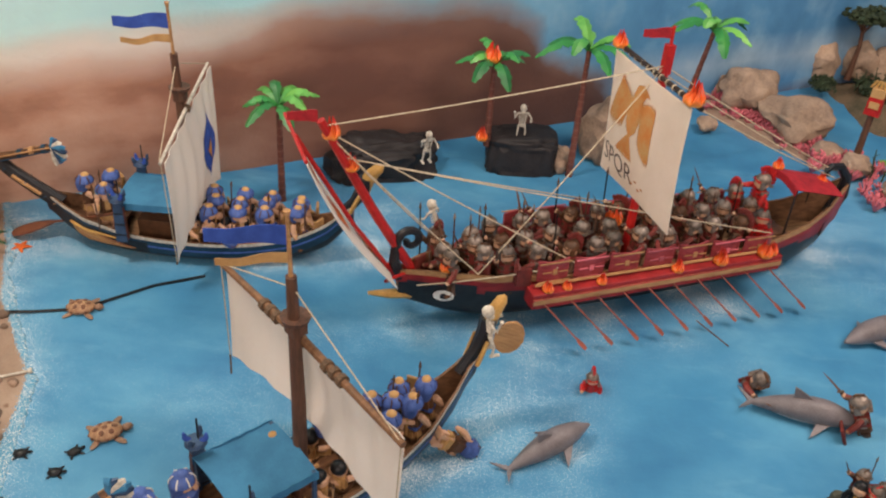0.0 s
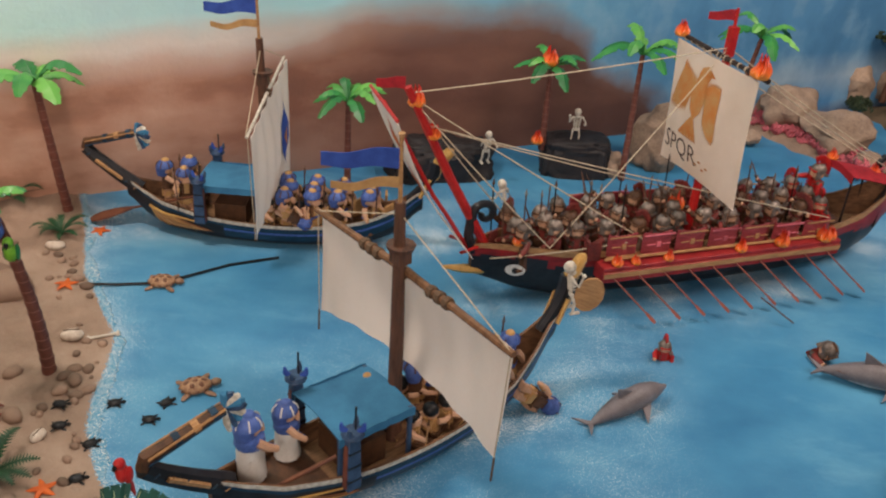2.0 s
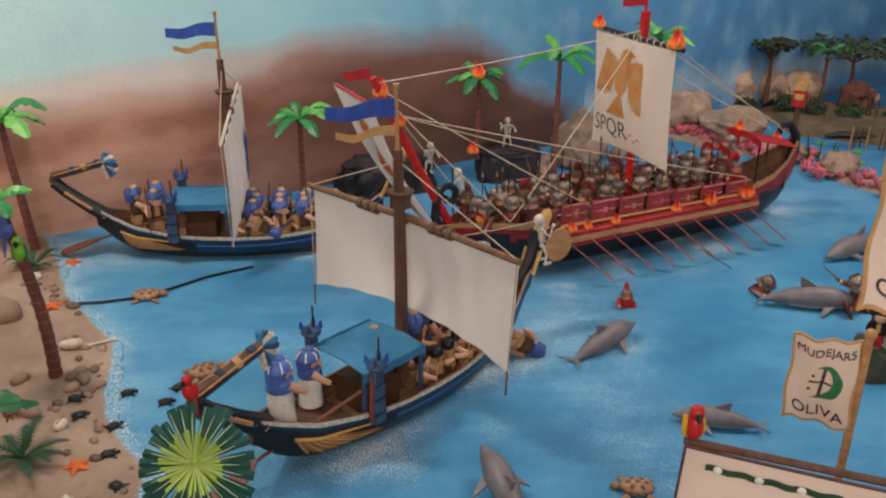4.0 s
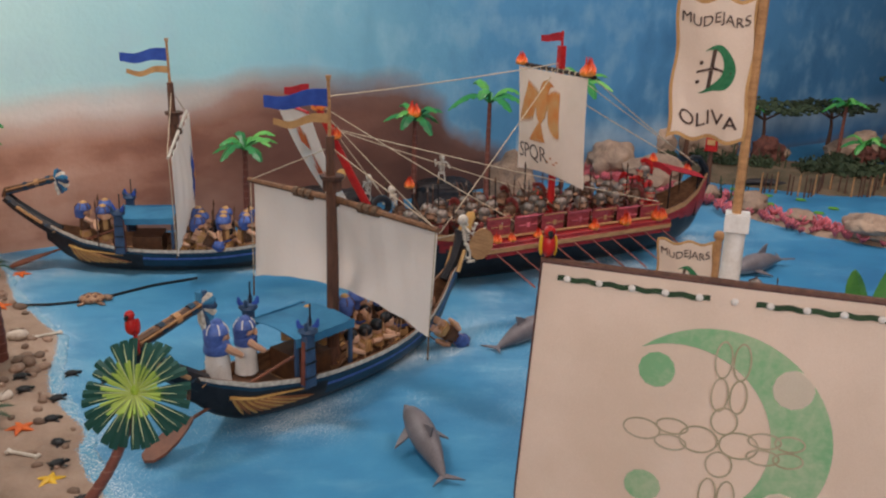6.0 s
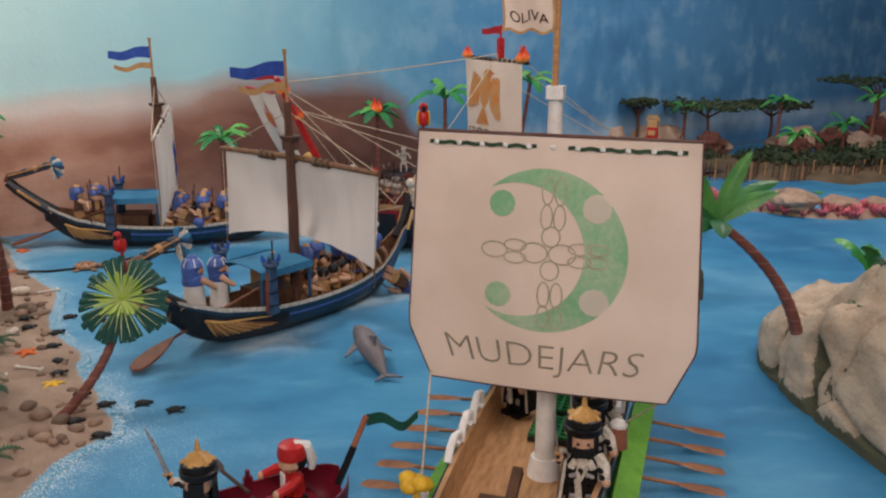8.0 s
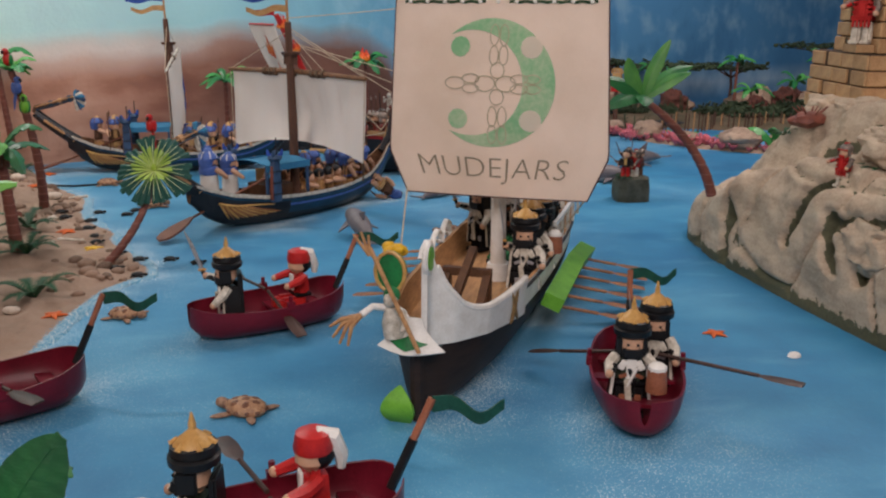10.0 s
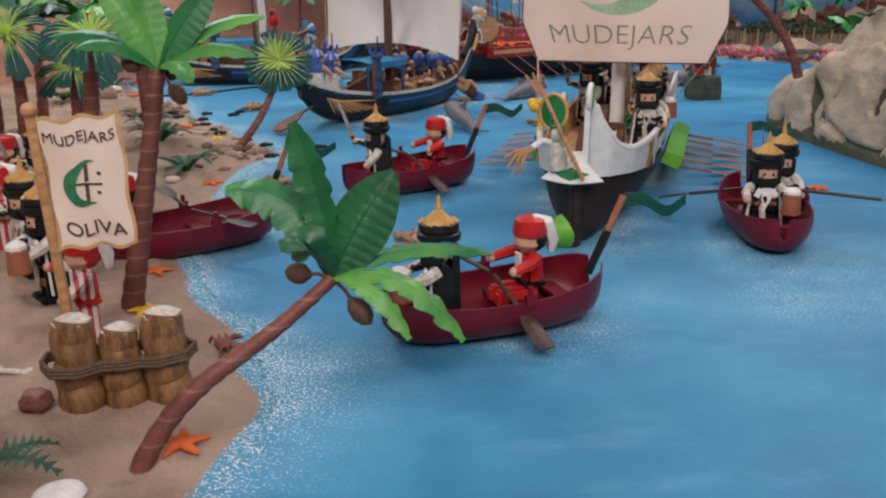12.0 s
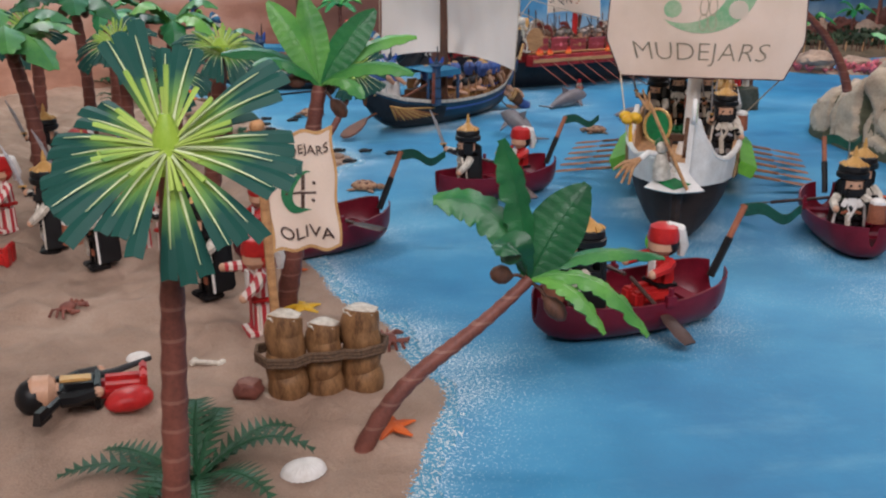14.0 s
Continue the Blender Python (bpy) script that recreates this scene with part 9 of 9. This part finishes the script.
land_strip("spit", "stony bank running out behind the galley", [(0.60, 2.58), (0.70, 2.44), (0.80, 2.32), (0.92, 2.20)], 0.085, 0.020, 1.0)
land_strip("reef", "low pinkish reef bank before the marsh", [(0.93, 2.08), (1.04, 1.95), (1.15, 1.81), (1.30, 1.74), (1.50, 1.78), (1.75, 1.75)], 0.050, 0.018, 2.0)
land_strip("marsh", "raised tan land with marsh plants under the backdrop", [(0.98, 2.72), (1.25, 2.55), (1.55, 2.45), (1.9, 2.45), (2.4, 2.5), (3.0, 2.8)], 0.24, 0.045, 3.0, "soil")
rng = random.Random(21)
for k, (x, y, r, h) in enumerate(((0.70, 2.48, 0.078, 0.105), (0.575, 2.33, 0.030, 0.026), (0.80, 2.37, 0.098, 0.080), (0.85, 2.24, 0.035, 0.03), (0.69, 2.46, 0.035, 0.05), (0.90, 2.17, 0.04, 0.04), (0.62, 2.56, 0.045, 0.07), (0.97, 2.05, 0.05, 0.05), (1.06, 1.93, 0.045, 0.03), (1.18, 1.79, 0.075, 0.055), (1.30, 1.76, 0.05, 0.04), (1.42, 1.78, 0.04, 0.03), (0.94, 2.72, 0.085, 0.16), (1.05, 2.75, 0.085, 0.15), (1.14, 2.72, 0.10, 0.15), (1.6, 2.68, 0.11, 0.12), (1.85, 2.62, 0.10, 0.13), (1.35, 2.72, 0.08, 0.07), (2.1, 2.7, 0.12, 0.13), (1.7, 2.75, 0.09, 0.14))):
    if k > 11:
        r, h = r * 0.7, h * 0.6
    boulder(x, y, r, h, 20 + k, "boulder", "rounded beige boulder on the far bank", 0.012 if k < 12 else 0.03)
# pink coral-like plants along spit and reef
CORAL = []
for s in range(3):
    bm = bmesh.new()
    r2 = random.Random(s)
    for k in range(7):
        a, ln = k * 0.9, r2.uniform(0.6, 1.0)
        tube(bm, [(0, 0, 0), (0.25 * math.cos(a), 0.25 * math.sin(a), 0.45 * ln), (0.5 * math.cos(a + 0.4), 0.5 * math.sin(a + 0.4), 0.8 * ln), (0.42 * math.cos(a + 0.8), 0.42 * math.sin(a + 0.8), ln)], [0.10, 0.09, 0.11, 0.05], 5)
    me = bpy.data.meshes.new("pink_plant")
    bmesh.ops.recalc_face_normals(bm, faces=bm.faces[:])
    bm.to_mesh(me)
    bm.free()
    me.materials.append(M["pink"])
    me.shade_smooth()
    CORAL.append(me)
lines = [[(0.62, 2.53), (0.70, 2.40), (0.80, 2.27), (0.90, 2.13)], [(0.93, 2.06), (1.04, 1.92), (1.15, 1.78), (1.30, 1.71), (1.50, 1.75), (1.7, 1.72)]]
for line, count in ((lines[0], 150), (lines[1], 150)):
    for k in range(count):
        u = (k + rng.random()) / count * (len(line) - 1)
        i = min(int(u), len(line) - 2)
        x = line[i][0] + (line[i + 1][0] - line[i][0]) * (u - i) + rng.gauss(0, 0.030)
        y = line[i][1] + (line[i + 1][1] - line[i][1]) * (u - i) + rng.gauss(0.012, 0.022)
        r = rng.uniform(0.014, 0.034)
        o = new("pink_plant", CORAL[rng.randrange(3)])
        o.matrix_world = pose(x, y, 0.006, 0, 0, rng.uniform(0, 360)) @ Matrix.Diagonal((r, r, r * rng.uniform(0.8, 1.3), 1))
        tagged(o, "pink branching coral-like plant on the bank", "plant", "pink bank plants")


def acacia(m, h, spread, seed, label="dark flat-topped toy tree in the marsh"):
    r2 = random.Random(seed)
    t = thing("acacia_tree", m, label, "tree", "flat-topped trees")
    bm = bmesh.new()
    tube(bm, [(0, 0, 0), (0.004, 0, h * 0.5), (-0.003, 0, h * 0.93)], [0.010, 0.006, 0.005], 8)
    for k in range(5):
        a = k * 1.257
        tube(bm, [(0, 0, h * 0.72), (spread * 0.4 * math.cos(a), spread * 0.4 * math.sin(a), h * 0.92), (spread * 0.8 * math.cos(a), spread * 0.8 * math.sin(a), h * 0.97)], [0.004, 0.003, 0.0015], 5)
    part("trunk", bm, M["mast"], t)
    bm = bmesh.new()
    for k in range(240):
        a, d = r2.uniform(0, 6.283), spread * math.sqrt(r2.random())
        s = r2.uniform(0.008, 0.018)
        box(bm, (d * math.cos(a), d * math.sin(a), h + r2.gauss(0, 0.006)), (s, s, s * 0.35), Euler((r2.uniform(-0.6, 0.6), r2.uniform(-0.6, 0.6), a)).to_matrix())
    part("crown", bm, M["bush"], t, "thin flat crown of small dark leaves", False)
    return t


def bush(m, r, seed, label="low dark green marsh bush", count=140):
    r2 = random.Random(seed)
    bm = bmesh.new()
    for k in range(count):
        d = Vector((r2.gauss(0, 1), r2.gauss(0, 1), abs(r2.gauss(0, 0.8)))).normalized() * r * r2.uniform(0.5, 1.05)
        s = r * r2.uniform(0.12, 0.28)
        box(bm, (d.x, d.y, d.z * 0.7 + 0.15 * r), (s, s * 0.6, s * 0.25), Euler((r2.uniform(-1.5, 1.5), r2.uniform(-1.5, 1.5), r2.uniform(0, 6))).to_matrix())
    lump(bm, (0, 0, 0.2 * r), (0.6 * r, 0.6 * r, 0.45 * r), seed, 0.3, 0, 2)
    return tagged(finish("bush", bm, M["bush"], at=m, smooth=False), label, "bush", "marsh bushes")


acacia(pose(1.30, 2.72, 0.03), 0.175, 0.17, 1)
acacia(pose(1.60, 2.82, 0.03), 0.165, 0.15, 2)
acacia(pose(2.10, 2.92, 0.04), 0.235, 0.24, 3)
acacia(pose(1.02, 2.70, 0.03), 0.19, 0.07, 4)
for k, (x, y, r) in enumerate(((1.12, 2.56, 0.045), (1.06, 2.62, 0.05), (1.22, 2.52, 0.05), (1.36, 2.46, 0.06), (1.45, 2.40, 0.07), (1.56, 2.38, 0.07), (1.68, 2.36, 0.08), (1.80, 2.38, 0.08), (1.95, 2.4, 0.09), (2.1, 2.42, 0.09), (1.5, 2.55, 0.06), (1.75, 2.55, 0.07), (2.0, 2.6, 0.08), (0.93, 2.62, 0.04), (2.3, 2.5, 0.1))):
    bush(pose(x, y, 0.03), r, k)
for x, y, r, h in ((1.27, 2.60, 0.055, 0.085), (1.78, 2.66, 0.07, 0.09), (2.02, 2.76, 0.08, 0.12), (1.62, 2.62, 0.05, 0.06)):
    bm = bmesh.new()
    lump(bm, (0, 0, h * 0.35), (r, r * 0.8, h * 0.65), r * 90, 0.34, 0, 4, 2.2, -0.004)
    tagged(finish("earth_mound", bm, M["mound"], at=pose(x, y, 0.03)), "dark red-brown earth mound under the flat trees", "mound", "earth mounds")
for k, (x, y, r, h) in enumerate(((1.90, 2.74, 0.05, 0.06), (1.97, 2.70, 0.045, 0.05), (2.05, 2.68, 0.05, 0.05), (2.14, 2.74, 0.055, 0.06), (2.24, 2.78, 0.06, 0.07), (1.84, 2.78, 0.05, 0.075), (2.2, 2.9, 0.09, 0.14), (2.4, 2.86, 0.09, 0.12))):
    boulder(x, y, r, h, 70 + k, "boulder", "rounded beige boulder piled in the marsh", 0.035)
for k, (x, y, z, h, s) in enumerate(((1.20, 2.70, 0.04, 0.150, 0.075), (1.52, 2.60, 0.04, 0.185, 0.075), (1.50, 2.42, 0.04, 0.085, 0.085), (1.90, 2.62, 0.04, 0.19, 0.085), (2.25, 2.6, 0.04, 0.2, 0.09), (1.72, 2.5, 0.04, 0.11, 0.08))):
    broad_palm(pose(x, y, z), (0.004, 0, h), 0.006, s, 0.028, 8, "small green toy palm in the far marsh", 40 + k)
for k in range(72):
    x = 1.10 + 0.0145 * k + rng.uniform(-0.006, 0.006)
    y = 2.27 + 0.03 * math.sin(k * 0.5) + rng.uniform(-0.008, 0.008)
    bm = bmesh.new()
    tube(bm, [(0, 0, -0.004), (0.002, 0, 0.05 + 0.02 * rng.random())], [0.0030, 0.0024], 6)
    tagged(finish("marsh_post", bm, M["lightwood"] if k % 4 == 0 else M["mast"], at=pose(x, y, 0.0)), "thin upright post at the marsh edge", "post", "marsh posts")
for k, (x, y) in enumerate(((1.05, 2.33), (1.12, 2.25), (1.10, 2.40), (1.20, 2.2), (1.0, 2.25), (1.08, 2.15), (1.25, 2.1), (1.3, 2.0), (1.18, 2.05), (1.4, 2.05))):
    bm = bmesh.new()
    sheet(bm, lambda u, v: (0.014 * (0.1 + v) * math.cos(u * 5.6), 0.014 * (0.1 + v) * math.sin(u * 5.6), 0.003), 14, 3, 0.001)
    tagged(finish("lily_pad", bm, M["lime"], at=pose(x, y, 0)), "small lime green lily pad on the lagoon", "lily pad", "lily pads")
bm = bmesh.new()
tube(bm, [(-0.075, 0, 0.010), (-0.04, 0, 0.016), (0.03, 0, 0.016), (0.06, 0, 0.012), (0.085, 0, 0.008)], [0.006, 0.013, 0.014, 0.010, 0.006], 10, 0, 0.8)
tagged(finish("crocodile_figurine", bm, M["blackrock"], at=pose(1.16, 2.37, 0, 0, 0, -10)), "long dark toy beast lying in the lagoon", "figurine")


def idol(m):
    t = thing("idol_post", m, "red and cream carved idol on a dark post", "idol")
    bm = bmesh.new()
    tube(bm, [(0, 0, 0), (0, 0, 0.16)], [0.009, 0.007], 8)
    part("post", bm, M["mast"], t)
    bm = bmesh.new()
    box(bm, (0, 0, 0.185), (0.026, 0.034, 0.05), None, 0, 0.9)
    head = part("carved_head", bm, M["red"], t, "red carved head", False)
    bm = bmesh.new()
    box(bm, (-0.013, 0, 0.190), (0.004, 0.022, 0.018))
    part("face_plate", bm, M["tan"], head, "cream face plate", False)
    bm = bmesh.new()
    box(bm, (0, 0, 0.222), (0.022, 0.030, 0.025))
    part("brow", bm, M["tan"], head, "cream brow block", False)
    for k in range(5):
        bm = bmesh.new()
        box(bm, (0, -0.016 + 0.008 * k, 0.243), (0.006, 0.005, 0.022), Matrix.Rotation((k - 2) * 0.2, 3, "X"))
        part("spike", bm, M["gold"], head, "gold spike", False)
    return t


rng = random.Random(33)
for x, y, n in ((1.06, 2.62, 7), (1.14, 2.60, 8), (1.24, 2.50, 8), (0.95, 2.13, 5)):
    clump = thing("bamboo_clump", pose(x, y, 0.0), "thin dark green bamboo stalks standing in the lagoon", "bamboo", "bamboo clumps")
    for k in range(n):
        bm = bmesh.new()
        dx, dy, h = rng.uniform(-0.04, 0.04), rng.uniform(-0.02, 0.02), rng.uniform(0.06, 0.11)
        tube(bm, [(dx, dy, -0.004), (dx + 0.004, dy, h * 0.5), (dx + rng.uniform(-0.012, 0.012), dy, h)], [0.0026, 0.0022, 0.0012], 5)
        for q in range(3):
            a = rng.uniform(0, 6.28)
            tube(bm, [(dx + 0.003, dy, h * (0.5 + 0.16 * q)), (dx + 0.012 * math.cos(a), dy + 0.012 * math.sin(a), h * (0.56 + 0.16 * q))], [0.0016, 0.0005], 4)
        part("stalk", bm, M["bush"], clump)


idol(pose(0.905, 2.20, 0.012, 0, 0, 60) @ Matrix.Diagonal((1, 1, 0.85, 1)))


# ---- reef islet with castaways ----
bm = bmesh.new()
lump(bm, (0, 0, 0.020), (0.037, 0.034, 0.040), 4, 0.12, 0, 4, 1.8, -0.003, 0.45)
tagged(finish("reef_islet", bm, M["darkrock"], at=pose(0.592, 1.085, 0)), "small dark grey-green rock block in the channel", "rock")
for dx, dy, a, kind, s2, words in ((-0.018, -0.012, 240, "captive", 0.62, "dark-coated doll on the rock block"), (0.002, -0.016, 200, "knight", 0.62, "doll soldier in red tunic on the rock block"), (0.018, -0.006, 170, "roman_a", 0.62, "doll legionary on the rock block"), (-0.006, 0.012, 220, "roman_b", 0.62, "doll legionary with dark shield on the rock block")):
    doll(kind, pose(0.592 + dx, 1.085 + dy, 0.057, 0, 0, a) @ Matrix.Diagonal((s2, s2, s2, 1)), words)
fern(pose(0.566, 1.070, 0.05), 0.032, 9, "little green fern on the rock block", 31)


# ---- the brick tower on the island ----
def isle_height(x, y):
    """Height of the island's top at a place."""
    best, z = 9.0, 0.2
    for i in range(0, 27):
        for j in range(10, 21):
            p, _ = isle_point(i / 26, j / 20)
            d = (p.x - x) ** 2 + (p.y - y) ** 2
            if d < best:
                best, z = d, p.z
    return z


TOWER = pose(0.846, 0.515, 0.258, 0, 0, -8)
tower = thing("brick_tower", TOWER, "sandstone brick watchtower on the rock island", "tower")
brick_mesh = {}


def brick(course, p, size, yaw):
    key = tuple(round(v, 4) for v in size)
    if key not in brick_mesh:
        b = bmesh.new()
        box(b, (0, 0, 0), size)
        bmesh.ops.bevel(b, geom=b.edges[:], offset=0.0014, segments=1, affect="EDGES")
        me = bpy.data.meshes.new("brick")
        b.to_mesh(me)
        b.free()
        me.materials.append(M["brick"])
        brick_mesh[key] = me
    o = new("brick", brick_mesh[key])
    o.parent = course
    o.matrix_local = pose(*p, 0, 0, yaw)


for low, rows, half, name in ((0.0, 4, 0.115, "tower_foot"), (0.096, 9, 0.085, "tower_shaft")):
    bm = bmesh.new()
    box(bm, (0, 0, low + rows * 0.012), (2 * half - 0.012, 2 * half - 0.012, rows * 0.024))
    core = part(name, bm, M["mortar"], tower, "mortar core behind the bricks", False)
    for r in range(rows):
        taper = half - 0.0016 * r
        for side in range(4):
            yaw = side * 90
            c, s = math.cos(radians(yaw)), math.sin(radians(yaw))
            n = 4 if half > 0.1 else 3
            ln = 2 * taper / n
            for k in range(n):
                u = -taper + ln * (k + 0.5) + (ln * 0.25 if r % 2 else -ln * 0.25) * (0 if k in (0, n - 1) else 1)
                wide = ln - 0.0025 - (0.0 if k in (0, n - 1) else 0.0)
                d = -(taper - 0.004)
                brick(core, (c * u - s * d, s * u + c * d, low + 0.012 + 0.024 * r), (round(wide * 0.98, 3), 0.012, 0.0218), yaw)
bm = bmesh.new()
tube(bm, [(-0.09, 0.02, 0.190), (-0.09, 0.02, 0.202)], [0.036, 0.040], 14)
part("lookout_floor", bm, M["oar"], tower, "reddish round lookout floor")
for k in range(5):
    a = k * 1.257
    bm = bmesh.new()
    tube(bm, [(-0.09 + 0.035 * math.cos(a), 0.02 + 0.035 * math.sin(a), 0.200), (-0.09 + 0.035 * math.cos(a), 0.02 + 0.035 * math.sin(a), 0.245)], 0.003, 6)
    part("lookout_post", bm, M["oar"], tower)
bm = bmesh.new()
tube(bm, [(-0.09 + 0.035 * math.cos(k * 0.35), 0.02 + 0.035 * math.sin(k * 0.35), 0.243) for k in range(19)], 0.0026, 6)
part("lookout_rail", bm, M["oar"], tower)
bm = bmesh.new()
box(bm, (-0.097, -0.045, 0.104), (0.035, 0.05, 0.012))
part("ledge", bm, M["brick"], tower, "jutting brick ledge", False)
doll("knight", TOWER @ pose(-0.100, -0.050, 0.1105, 0, 0, 230), "doll soldier in red tunic on the tower ledge")
doll("roman_a", TOWER @ pose(-0.09, 0.02, 0.2025, 0, 0, 200), "doll lookout on the tower's round platform")
# growth and dolls on the island
for x, y, size, seed in ((0.640, 0.545, 0.034, 1), (0.650, 0.52, 0.03, 2), (0.672, 0.275, 0.045, 3), (0.660, 0.36, 0.022, 4), (0.69, 0.30, 0.025, 5)):
    fern(pose(x, y, isle_height(x, y) - 0.006), size, 8, "green fern rooted in a rock cleft", 50 + seed)
broad_palm(pose(0.73, 0.66, isle_height(0.73, 0.66) - 0.01), (0.0, 0, 0.03), 0.006, 0.07, 0.035, 5, "low green leafy plant behind the rock", 61, rise=1.6, droop=0.4)
doll("knight", pose(0.625, 0.294, 0.180, 0, 0, 200) @ Matrix.Diagonal((0.62, 0.62, 0.62, 1)), "small doll soldier on a rock ledge")
bm = bmesh.new()
lump(bm, (0, 0, 0.008), (0.03, 0.018, 0.012), 8, 0.3, 0, 3)
nest = tagged(finish("nest", bm, M["crab"], at=pose(0.660, 0.465, isle_height(0.660, 0.465) + 0.002)), "reddish twig nest on the rock ledge", "nest")
for k in range(9):
    bm = bmesh.new()
    tube(bm, [(0.01 * math.cos(k), 0.008 * math.sin(k), 0.012), (0.028 * math.cos(k), 0.02 * math.sin(k), 0.028)], [0.002, 0.0008], 5)
    part("twig", bm, M["crab"], nest)


# The whole layout, drawn in its own units, is brought to metres.
for ob in list(scene.objects):
    if ob.parent is None and ob.type in ("MESH", "EMPTY"):
        ob.matrix_world = Matrix.Scale(SIZE, 4) @ ob.matrix_world
